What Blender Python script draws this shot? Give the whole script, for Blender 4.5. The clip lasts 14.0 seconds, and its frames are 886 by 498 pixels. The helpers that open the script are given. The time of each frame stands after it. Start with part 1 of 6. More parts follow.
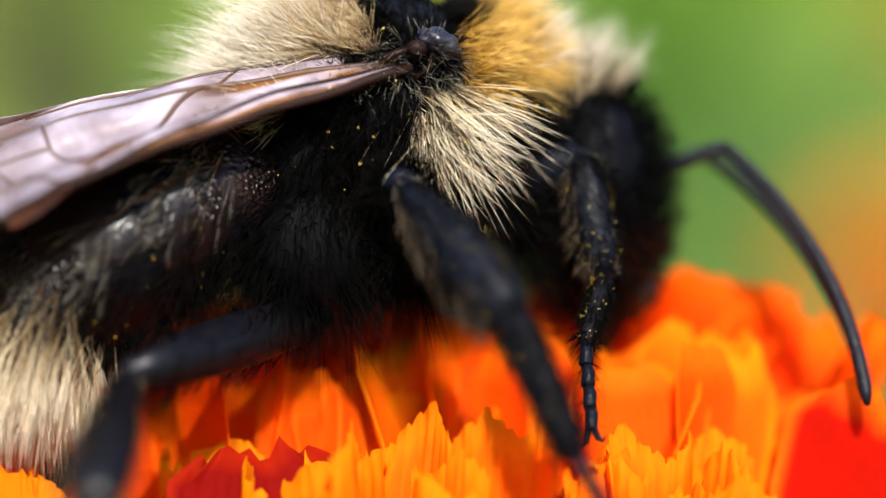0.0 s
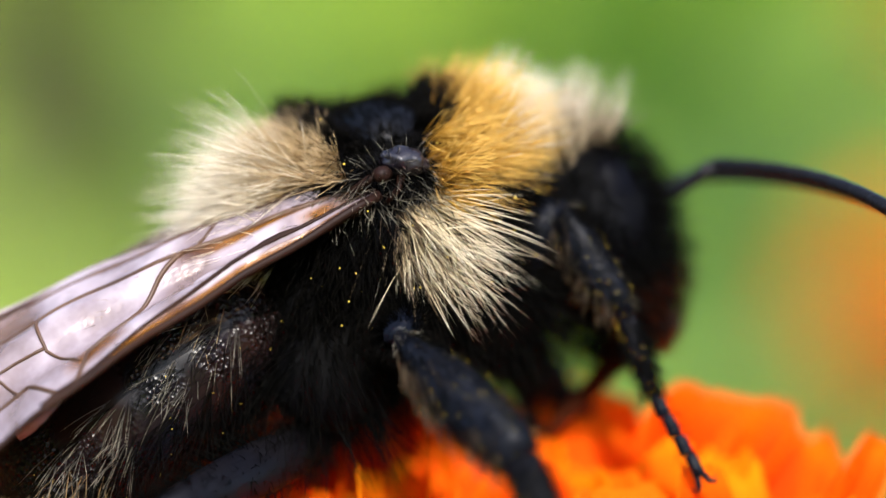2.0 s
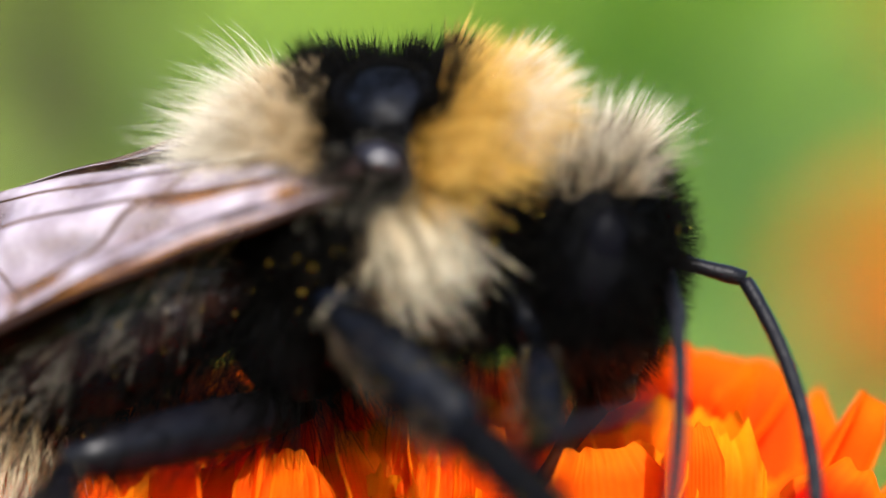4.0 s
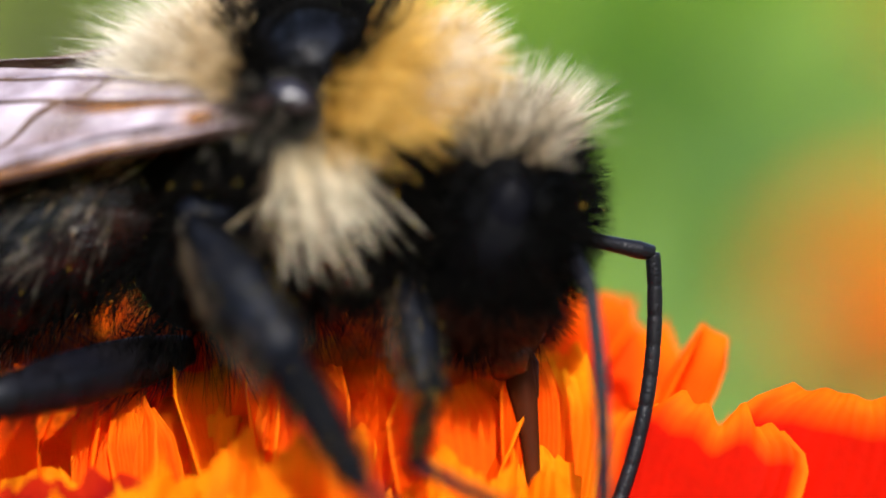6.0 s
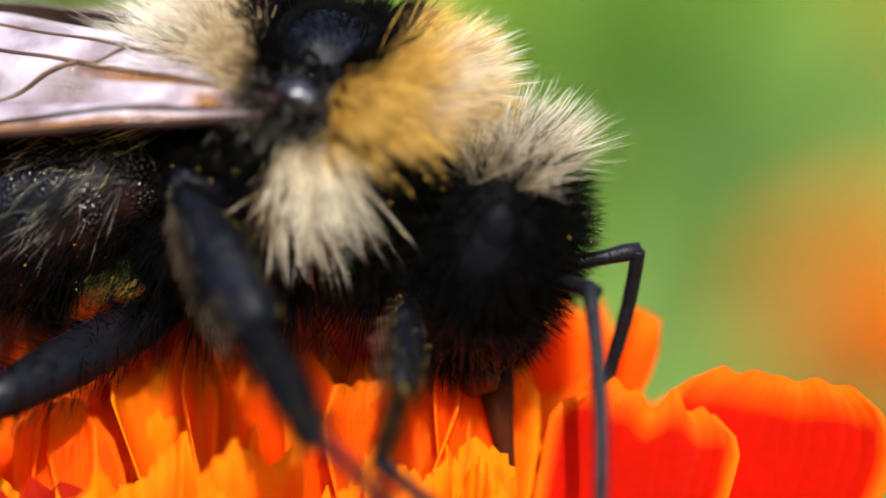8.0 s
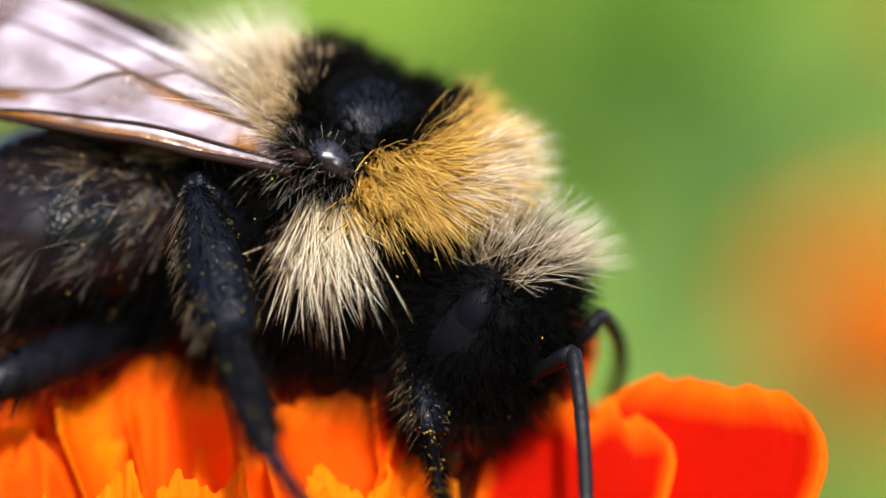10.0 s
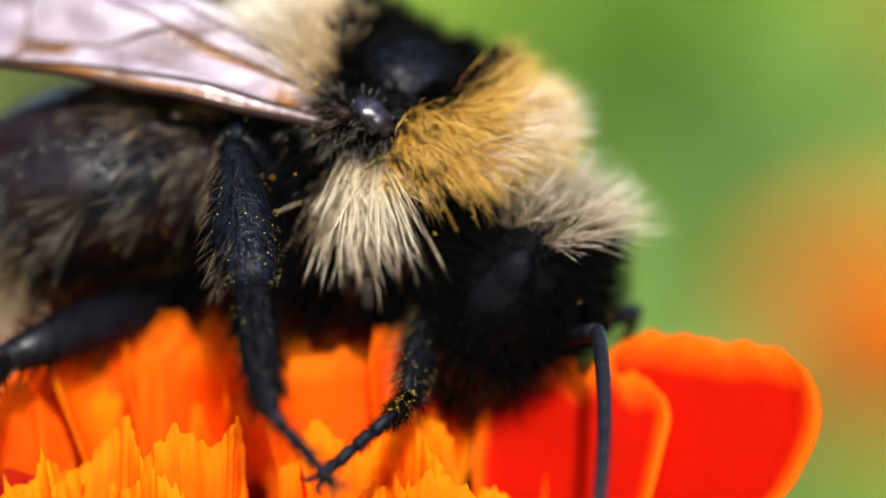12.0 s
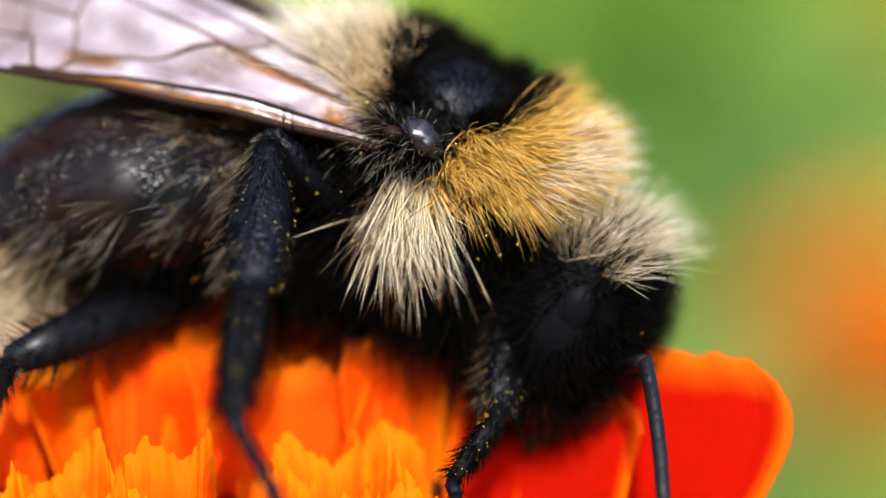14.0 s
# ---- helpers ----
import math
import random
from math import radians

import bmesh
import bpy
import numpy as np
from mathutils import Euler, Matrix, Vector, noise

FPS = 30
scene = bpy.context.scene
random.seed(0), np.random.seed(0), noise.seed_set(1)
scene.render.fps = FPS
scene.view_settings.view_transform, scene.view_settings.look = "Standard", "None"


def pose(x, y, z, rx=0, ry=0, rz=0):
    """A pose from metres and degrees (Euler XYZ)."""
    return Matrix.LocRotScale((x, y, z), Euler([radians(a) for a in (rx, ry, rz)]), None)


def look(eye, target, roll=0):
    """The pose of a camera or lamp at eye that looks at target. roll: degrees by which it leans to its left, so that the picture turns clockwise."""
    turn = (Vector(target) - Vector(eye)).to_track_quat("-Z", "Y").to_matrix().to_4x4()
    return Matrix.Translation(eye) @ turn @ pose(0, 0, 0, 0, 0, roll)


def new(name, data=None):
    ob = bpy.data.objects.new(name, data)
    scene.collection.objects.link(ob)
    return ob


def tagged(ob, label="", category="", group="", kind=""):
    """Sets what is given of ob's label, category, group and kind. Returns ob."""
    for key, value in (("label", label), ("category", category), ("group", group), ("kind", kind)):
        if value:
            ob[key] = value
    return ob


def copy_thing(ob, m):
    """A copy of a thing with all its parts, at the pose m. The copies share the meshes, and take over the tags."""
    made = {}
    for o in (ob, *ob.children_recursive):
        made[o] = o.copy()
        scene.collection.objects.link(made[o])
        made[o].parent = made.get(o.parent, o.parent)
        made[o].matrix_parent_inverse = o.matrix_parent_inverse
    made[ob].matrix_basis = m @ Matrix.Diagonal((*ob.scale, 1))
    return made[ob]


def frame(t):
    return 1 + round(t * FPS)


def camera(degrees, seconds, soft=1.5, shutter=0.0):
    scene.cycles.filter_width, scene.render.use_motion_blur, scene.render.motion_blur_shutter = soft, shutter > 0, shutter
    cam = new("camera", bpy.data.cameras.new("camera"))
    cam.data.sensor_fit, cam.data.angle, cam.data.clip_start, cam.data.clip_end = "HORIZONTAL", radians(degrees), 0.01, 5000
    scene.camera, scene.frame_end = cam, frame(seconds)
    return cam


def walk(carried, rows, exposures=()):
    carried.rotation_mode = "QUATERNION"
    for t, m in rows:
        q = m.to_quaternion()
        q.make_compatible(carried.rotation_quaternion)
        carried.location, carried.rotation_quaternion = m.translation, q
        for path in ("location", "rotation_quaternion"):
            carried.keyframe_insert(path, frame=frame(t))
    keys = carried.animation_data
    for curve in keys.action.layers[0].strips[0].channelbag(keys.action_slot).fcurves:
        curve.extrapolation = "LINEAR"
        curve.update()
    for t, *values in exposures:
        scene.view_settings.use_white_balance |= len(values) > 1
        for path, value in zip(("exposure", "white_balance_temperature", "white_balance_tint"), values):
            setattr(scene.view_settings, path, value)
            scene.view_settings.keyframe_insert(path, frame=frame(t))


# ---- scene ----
MM = 0.001

# ---- camera: a macro lens on a tripod, one hand's width from the bee ----
cam = camera(14.0, 14.0)
EYE = pose(0, -0.073, 0.36, 90, 0, 0)
walk(cam, [(0, EYE), (14, EYE)])
cam.data.dof.use_dof = True
cam.data.dof.focus_distance = 0.0707
cam.data.dof.aperture_fstop = 25.0

# ---- light: midday sun, clear sky ----
SUN_EL, SUN_AZ = 36, 174
world = bpy.data.worlds.new("world")
scene.world = world
world.use_nodes = True
wn = world.node_tree.nodes
sky = wn.new("ShaderNodeTexSky")
sky.sky_type = "NISHITA"
sky.sun_disc = False
sky.sun_elevation = radians(SUN_EL)
sky.sun_rotation = radians(SUN_AZ)
world.node_tree.links.new(sky.outputs[0], wn["Background"].inputs[0])
wn["Background"].inputs[1].default_value = 0.15
sun = new("sun", bpy.data.lights.new("sun", "SUN"))
sun.data.energy, sun.data.angle, sun.data.color = 3.2, radians(0.6), (1.0, 0.95, 0.87)
sd = Vector((math.sin(radians(SUN_AZ)) * math.cos(radians(SUN_EL)), math.cos(radians(SUN_AZ)) * math.cos(radians(SUN_EL)), math.sin(radians(SUN_EL))))
sun.matrix_world = look(sd, (0, 0, 0))
scene.view_settings.exposure = 1.45


# ---- materials ----
def material(name):
    m = bpy.data.materials.new(name)
    m.use_nodes = True
    nt = m.node_tree
    return m, nt, nt.nodes["Principled BSDF"]


def node(nt, kind, **values):
    n = nt.nodes.new(kind)
    for k, v in values.items():
        n.inputs[k].default_value = v
    return n


def ramp(nt, source, stops):
    r = nt.nodes.new("ShaderNodeValToRGB")
    e = r.color_ramp.elements
    while len(e) < len(stops):
        e.new(0.5)
    for el, (p, c) in zip(e, stops):
        el.position, el.color = p, (*c, 1)
    nt.links.new(source, r.inputs[0])
    return r.outputs[0]


def mix(nt, kind, factor, a, b):
    n = nt.nodes.new("ShaderNodeMix")
    n.data_type, n.blend_type = "RGBA", kind
    for socket, v in ((n.inputs[0], factor), (n.inputs[6], a), (n.inputs[7], b)):
        if isinstance(v, bpy.types.NodeSocket):
            nt.links.new(v, socket)
        else:
            socket.default_value = v if isinstance(v, float) else (*v, 1)
    return n.outputs[2]


def along(nt, axis):
    """One coordinate of the surface's own unwrapping: 0 across, 1 along."""
    uv = nt.nodes.new("ShaderNodeUVMap")
    uv.uv_map = "grain"
    sep = nt.nodes.new("ShaderNodeSeparateXYZ")
    nt.links.new(uv.outputs[0], sep.inputs[0])
    return sep.outputs[axis]


def noise_of(nt, scale, detail=3.0, rough=0.5):
    tc = nt.nodes.new("ShaderNodeTexCoord")
    n = node(nt, "ShaderNodeTexNoise", Scale=scale, Detail=detail, Roughness=rough)
    nt.links.new(tc.outputs["Object"], n.inputs["Vector"])
    return n.outputs["Fac"]


def bumped(nt, bsdf, source, strength, distance):
    b = node(nt, "ShaderNodeBump", Strength=strength, Distance=distance)
    nt.links.new(source, b.inputs["Height"])
    nt.links.new(b.outputs[0], bsdf.inputs["Normal"])


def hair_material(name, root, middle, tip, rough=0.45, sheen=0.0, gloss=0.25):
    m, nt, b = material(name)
    # roots darkest: shade deep between the hairs is put into the colour
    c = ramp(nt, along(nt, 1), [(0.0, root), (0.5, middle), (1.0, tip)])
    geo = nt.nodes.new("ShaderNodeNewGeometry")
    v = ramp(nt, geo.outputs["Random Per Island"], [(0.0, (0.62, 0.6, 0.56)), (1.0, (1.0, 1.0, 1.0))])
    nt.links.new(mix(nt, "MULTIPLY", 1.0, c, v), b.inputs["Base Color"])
    b.inputs["Roughness"].default_value = rough
    b.inputs["Specular IOR Level"].default_value = gloss
    b.inputs["Transmission Weight"].default_value = 0.0
    b.inputs["Sheen Weight"].default_value = sheen
    return m


def chitin(name, colour, rough=0.35, scale=5000.0, bump=0.4, brown=(0.03, 0.012, 0.006), gloss=0.38):
    m, nt, b = material(name)
    n = noise_of(nt, 500.0, 4.0)
    nt.links.new(ramp(nt, n, [(0.35, colour), (0.75, brown)]), b.inputs["Base Color"])
    nt.links.new(ramp(nt, n, [(0.3, (rough,) * 3), (0.7, (rough + 0.2,) * 3)]), b.inputs["Roughness"])
    bumped(nt, b, noise_of(nt, scale, 2.0), bump, 0.00003)
    b.inputs["Specular IOR Level"].default_value = gloss
    b.inputs["Specular Tint"].default_value = (0.95, 0.95, 1.0, 1)
    return m


BLACK = chitin("black_chitin", (0.002, 0.002, 0.003), 0.5, 5000.0, 0.5, (0.003, 0.003, 0.003), 0.04)
LEG = chitin("leg_chitin", (0.003, 0.004, 0.008), 0.32, 7000.0, 1.5, (0.004, 0.004, 0.005), 0.08)
BALD = chitin("bald_chitin", (0.004, 0.005, 0.009), 0.38, 2200.0, 0.8, (0.006, 0.006, 0.010), 0.28)


def pitted_chitin():
    """Smooth black plate with fields of fine pits."""
    m, nt, b = material("pitted_chitin")
    n = noise_of(nt, 420.0, 3.0)
    nt.links.new(ramp(nt, n, [(0.40, (0.003, 0.003, 0.005)), (0.68, (0.015, 0.006, 0.004))]), b.inputs["Base Color"])
    tc = nt.nodes.new("ShaderNodeTexCoord")
    pits = node(nt, "ShaderNodeTexVoronoi", Scale=9500.0)
    nt.links.new(tc.outputs["Object"], pits.inputs["Vector"])
    field = ramp(nt, noise_of(nt, 600.0, 2.0), [(0.42, (0.0, 0.0, 0.0)), (0.58, (1.0, 1.0, 1.0))])
    flat = mix(nt, "MIX", field, (0.3, 0.3, 0.3), pits.outputs["Distance"])
    bumped(nt, b, flat, 1.0, 0.0001)
    b.inputs["Roughness"].default_value = 0.27
    b.inputs["Specular IOR Level"].default_value = 0.16
    return m


SHINY = pitted_chitin()
REDDISH = chitin("reddish_chitin", (0.10, 0.022, 0.005), 0.3, 3000.0, 0.2, (0.02, 0.006, 0.003))
TEGULA = chitin("tegula_chitin", (0.007, 0.006, 0.012), 0.24, 4000.0, 1.2, (0.012, 0.008, 0.010), 0.6)
ANTENNA = chitin("antenna_chitin", (0.004, 0.004, 0.006), 0.36, 12000.0, 0.8, (0.006, 0.005, 0.006), 0.16)
POLISHED = chitin("polished_chitin", (0.003, 0.003, 0.005), 0.30, 3000.0, 0.5, (0.004, 0.003, 0.003), 0.16)
HEEL = chitin("heel_chitin", (0.004, 0.004, 0.006), 0.5, 7000.0, 1.0, (0.004, 0.004, 0.004), 0.06)
EYE_BLACK = chitin("eye_chitin", (0.002, 0.002, 0.004), 0.40, 1500.0, 0.8, (0.002, 0.002, 0.003), 0.05)
SHEATH = chitin("sheath_chitin", (0.045, 0.009, 0.002), 0.42, 3000.0, 0.4, (0.016, 0.003, 0.001), 0.06)

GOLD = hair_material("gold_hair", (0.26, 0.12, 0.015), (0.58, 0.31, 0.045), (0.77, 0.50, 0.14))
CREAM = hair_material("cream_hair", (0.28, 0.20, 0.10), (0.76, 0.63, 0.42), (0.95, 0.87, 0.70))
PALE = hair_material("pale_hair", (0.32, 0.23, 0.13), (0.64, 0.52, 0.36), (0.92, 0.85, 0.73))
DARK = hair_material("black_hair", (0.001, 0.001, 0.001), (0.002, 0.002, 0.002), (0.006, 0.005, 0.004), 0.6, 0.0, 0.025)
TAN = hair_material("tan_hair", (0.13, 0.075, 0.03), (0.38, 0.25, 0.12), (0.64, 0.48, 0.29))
# Dark reddish hair, its tips raised to carry amber light in their colour.
WARM_LIT = hair_material("warm_lit_hair", (0.006, 0.002, 0.001), (0.018, 0.003, 0.001), (0.07, 0.012, 0.002), 0.6, 0.0, 0.04)
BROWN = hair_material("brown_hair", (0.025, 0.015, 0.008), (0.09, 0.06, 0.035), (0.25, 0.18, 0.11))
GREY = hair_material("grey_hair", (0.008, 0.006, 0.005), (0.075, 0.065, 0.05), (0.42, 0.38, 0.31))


def petal_material(name, inner, outer, rim, rim_at=0.92, rim_soft=0.11):
    """Ray floret: colour deepens from the base to the blade, with a lighter rim, fine veins along it."""
    m, nt, b = material(name)
    u, v = along(nt, 0), along(nt, 1)
    body = ramp(nt, v, [(0.0, inner), (0.28, inner), (0.62, outer)])
    edge = nt.nodes.new("ShaderNodeMath")
    edge.operation = "SUBTRACT"
    nt.links.new(u, edge.inputs[0])
    edge.inputs[1].default_value = 0.5
    ab = nt.nodes.new("ShaderNodeMath")
    ab.operation = "ABSOLUTE"
    nt.links.new(edge.outputs[0], ab.inputs[0])
    dbl = nt.nodes.new("ShaderNodeMath")
    dbl.operation = "MULTIPLY"
    dbl.inputs[1].default_value = 2.0
    nt.links.new(ab.outputs[0], dbl.inputs[0])
    top = nt.nodes.new("ShaderNodeMath")
    top.operation = "MAXIMUM"
    nt.links.new(dbl.outputs[0], top.inputs[0])
    tipward = nt.nodes.new("ShaderNodeMath")
    tipward.operation = "MULTIPLY_ADD"
    nt.links.new(v, tipward.inputs[0])
    tipward.inputs[1].default_value, tipward.inputs[2].default_value = 2.2, -1.2
    nt.links.new(tipward.outputs[0], top.inputs[1])
    wob = nt.nodes.new("ShaderNodeMath")
    wob.operation = "MULTIPLY_ADD"
    nt.links.new(noise_of(nt, 450.0, 3.0), wob.inputs[0])
    wob.inputs[1].default_value = 0.06
    nt.links.new(top.outputs[0], wob.inputs[2])
    rimmed = ramp(nt, wob.outputs[0], [(rim_at, (0, 0, 0)), (rim_at + rim_soft, (1, 1, 1))])
    c = mix(nt, "MIX", rimmed, body, rim)
    wave = node(nt, "ShaderNodeTexWave", Scale=5.0, Distortion=5.0, Detail=3.0)
    wave.bands_direction = "X"
    uv = nt.nodes.new("ShaderNodeUVMap")
    uv.uv_map = "grain"
    nt.links.new(uv.outputs[0], wave.inputs["Vector"])
    c = mix(nt, "MULTIPLY", 0.22, c, ramp(nt, wave.outputs["Fac"], [(0.2, (1.0, 0.65, 0.65)), (0.8, (1, 1, 1))]))
    info = nt.nodes.new("ShaderNodeObjectInfo")
    c = mix(nt, "MULTIPLY", 0.6, c, ramp(nt, info.outputs["Random"], [(0.0, (1.0, 0.55, 0.6)), (0.5, (1, 0.85, 0.9)), (1.0, (1, 1.0, 1.0))]))
    c = mix(nt, "MULTIPLY", 0.28, c, ramp(nt, noise_of(nt, 330.0, 4.0, 0.6), [(0.34, (0.62, 0.48, 0.5)), (0.56, (1, 1, 1))]))
    velvet = noise_of(nt, 4200.0, 3.0)
    c = mix(nt, "MULTIPLY", 0.18, c, ramp(nt, velvet, [(0.35, (0.72, 0.6, 0.6)), (0.6, (1, 1, 1))]))
    nt.links.new(c, b.inputs["Base Color"])
    b.inputs["Roughness"].default_value = 0.65
    b.inputs["Specular IOR Level"].default_value = 0.05
    bumped(nt, b, mix(nt, "MIX", 0.5, wave.outputs["Fac"], velvet), 0.45, 0.00006)
    tr = nt.nodes.new("ShaderNodeBsdfTranslucent")
    nt.links.new(c, tr.inputs[0])
    ms = nt.nodes.new("ShaderNodeMixShader")
    ms.inputs[0].default_value = 0.66
    nt.links.new(b.outputs[0], ms.inputs[1])
    nt.links.new(tr.outputs[0], ms.inputs[2])
    nt.links.new(ms.outputs[0], nt.nodes["Material Output"].inputs[0])
    return m


ORANGE = petal_material("orange_petal", (0.98, 0.20, 0.003), (0.98, 0.14, 0.002), (0.98, 0.25, 0.004), 0.84, 0.18)
RED = petal_material("red_petal", (0.82, 0.06, 0.003), (0.66, 0.011, 0.001), (0.98, 0.22, 0.004), 0.84, 0.17)
AMBER = petal_material("amber_petal", (0.98, 0.15, 0.003), (0.98, 0.20, 0.004), (0.98, 0.30, 0.007), 0.86, 0.16)
YELLOW = petal_material("yellow_floret", (0.98, 0.15, 0.002), (0.98, 0.26, 0.003), (0.98, 0.36, 0.004), 0.8)
FAR = petal_material("far_petal", (0.86, 0.30, 0.003), (0.88, 0.34, 0.004), (0.88, 0.40, 0.006))
TIPPED = petal_material("yellow_tipped_petal", (0.98, 0.11, 0.002), (0.98, 0.22, 0.003), (0.98, 0.40, 0.006), 0.80, 0.2)
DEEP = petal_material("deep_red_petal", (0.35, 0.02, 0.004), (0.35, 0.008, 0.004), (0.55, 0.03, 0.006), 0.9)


def leaf_material(name, a, b_):
    m, nt, b = material(name)
    geo = nt.nodes.new("ShaderNodeNewGeometry")
    n = noise_of(nt, 60.0, 4.0)
    c = mix(nt, "MIX", geo.outputs["Random Per Island"], a, b_)
    c = mix(nt, "MULTIPLY", 0.5, c, ramp(nt, n, [(0.3, (0.6, 0.6, 0.6)), (0.7, (1, 1, 1))]))
    nt.links.new(c, b.inputs["Base Color"])
    b.inputs["Roughness"].default_value = 0.5
    tr = nt.nodes.new("ShaderNodeBsdfTranslucent")
    nt.links.new(c, tr.inputs[0])
    ms = nt.nodes.new("ShaderNodeMixShader")
    ms.inputs[0].default_value = 0.55
    nt.links.new(b.outputs[0], ms.inputs[1])
    nt.links.new(tr.outputs[0], ms.inputs[2])
    nt.links.new(ms.outputs[0], nt.nodes["Material Output"].inputs[0])
    return m


LEAF = leaf_material("leaf_green", (0.18, 0.36, 0.015), (0.26, 0.42, 0.02))
LEAF_BLUE = leaf_material("leaf_blue_green", (0.18, 0.33, 0.075), (0.23, 0.38, 0.09))
# Darker leaf green: the shade on these plants is put into the colour.
LEAF_SHADED = leaf_material("leaf_shaded_green", (0.08, 0.19, 0.01), (0.10, 0.23, 0.012))
LEAF_DRY = leaf_material("leaf_olive", (0.12, 0.12, 0.04), (0.18, 0.18, 0.05))
STEM = leaf_material("stem_green", (0.10, 0.17, 0.03), (0.13, 0.2, 0.04))


def soil_material():
    m, nt, b = material("soil")
    n = noise_of(nt, 9.0, 8.0, 0.65)
    nt.links.new(ramp(nt, n, [(0.3, (0.05, 0.035, 0.02)), (0.55, (0.10, 0.10, 0.03)), (0.8, (0.10, 0.15, 0.03))]), b.inputs["Base Color"])
    b.inputs["Roughness"].default_value = 0.95
    bumped(nt, b, noise_of(nt, 60.0, 6.0), 0.8, 0.01)
    return m


def backdrop_material():
    m, nt, b = material("garden_distance")
    n = noise_of(nt, 3.2, 5.0, 0.6)
    nt.links.new(ramp(nt, n, [(0.3, (0.21, 0.32, 0.02)), (0.46, (0.30, 0.42, 0.03)), (0.58, (0.38, 0.50, 0.11)), (0.75, (0.36, 0.42, 0.03))]), b.inputs["Base Color"])
    b.inputs["Roughness"].default_value = 0.9
    bumped(nt, b, noise_of(nt, 40.0, 6.0), 1.0, 0.02)
    tr = nt.nodes.new("ShaderNodeBsdfTranslucent")
    nt.links.new(b.inputs["Base Color"].links[0].from_socket, tr.inputs[0])
    ms = nt.nodes.new("ShaderNodeMixShader")
    ms.inputs[0].default_value = 0.66
    nt.links.new(b.outputs[0], ms.inputs[1])
    nt.links.new(tr.outputs[0], ms.inputs[2])
    nt.links.new(ms.outputs[0], nt.nodes["Material Output"].inputs[0])
    return m


def wing_material():
    m, nt, b = material("wing_membrane")
    n = noise_of(nt, 700.0, 4.0)
    n2 = noise_of(nt, 3500.0, 3.0)
    v = along(nt, 0)
    # pale lilac: sky sheen on the membrane, put into its base colour
    lilac_sheen = ramp(nt, n, [(0.32, (0.15, 0.10, 0.09)), (0.5, (0.29, 0.235, 0.27)), (0.68, (0.52, 0.45, 0.52))])
    amber = ramp(nt, n, [(0.35, (0.07, 0.022, 0.002)), (0.65, (0.22, 0.085, 0.006))])
    u = along(nt, 1)

    def band(coord, lo, hi, soft):
        up = node(nt, "ShaderNodeMapRange", **{"From Min": lo - soft, "From Max": lo + soft})
        down = node(nt, "ShaderNodeMapRange", **{"From Min": hi - soft, "From Max": hi + soft, "To Min": 1.0, "To Max": 0.0})
        both = nt.nodes.new("ShaderNodeMath")
        both.operation = "MULTIPLY"
        for q, m_ in enumerate((up, down)):
            nt.links.new(coord, m_.inputs["Value"])
            nt.links.new(m_.outputs[0], both.inputs[q])
        return both.outputs[0]

    wob = nt.nodes.new("ShaderNodeMath")
    wob.operation = "MULTIPLY_ADD"
    nt.links.new(n, wob.inputs[0])
    wob.inputs[1].default_value = 0.06
    nt.links.new(v, wob.inputs[2])
    w = wob.outputs[0]
    # amber stain beside the thick veins: along the front edge, above the long cell, in the small cell at the stigma
    colour = lilac_sheen
    for across, length in (((0.05, 0.105, 0.012), (-0.2, 0.58, 0.04)), ((0.50, 0.59, 0.02), (0.10, 0.31, 0.03)), ((0.24, 0.46, 0.04), (0.055, 0.12, 0.02)), ((0.16, 0.27, 0.03), (0.46, 0.56, 0.02)), ((0.18, 0.50, 0.05), (-0.2, 0.05, 0.02))):
        both = nt.nodes.new("ShaderNodeMath")
        both.operation = "MULTIPLY"
        nt.links.new(band(w, *across), both.inputs[0])
        nt.links.new(band(u, *length), both.inputs[1])
        colour = mix(nt, "MIX", both.outputs[0], colour, amber)
    nt.links.new(colour, b.inputs["Base Color"])
    b.inputs["Roughness"].default_value = 0.27
    b.inputs["Specular IOR Level"].default_value = 1.0
    b.inputs["Specular Tint"].default_value = (1.0, 0.93, 0.95, 1)
    b.inputs["IOR"].default_value = 1.55
    bumped(nt, b, mix(nt, "MIX", 0.35, n, n2), 0.55, 0.00016)
    tr = nt.nodes.new("ShaderNodeBsdfTransparent")
    tr.inputs[0].default_value = (0.80, 0.60, 0.38, 1)
    ms = nt.nodes.new("ShaderNodeMixShader")
    ms.inputs[0].default_value = 0.32
    nt.links.new(b.outputs[0], ms.inputs[1])
    nt.links.new(tr.outputs[0], ms.inputs[2])
    nt.links.new(ms.outputs[0], nt.nodes["Material Output"].inputs[0])
    return m


WING = wing_material()
VEIN = chitin("wing_vein", (0.035, 0.016, 0.009), 0.4, 5000.0, 0.3, (0.09, 0.042, 0.018))
COSTA = chitin("wing_edge", (0.010, 0.004, 0.003), 0.5, 5000.0, 0.3, (0.026, 0.010, 0.005), 0.12)
POLLEN, pnt, pb = material("pollen")
pb.inputs["Base Color"].default_value = (0.88, 0.62, 0.08, 1)
pb.inputs["Roughness"].default_value = 0.6


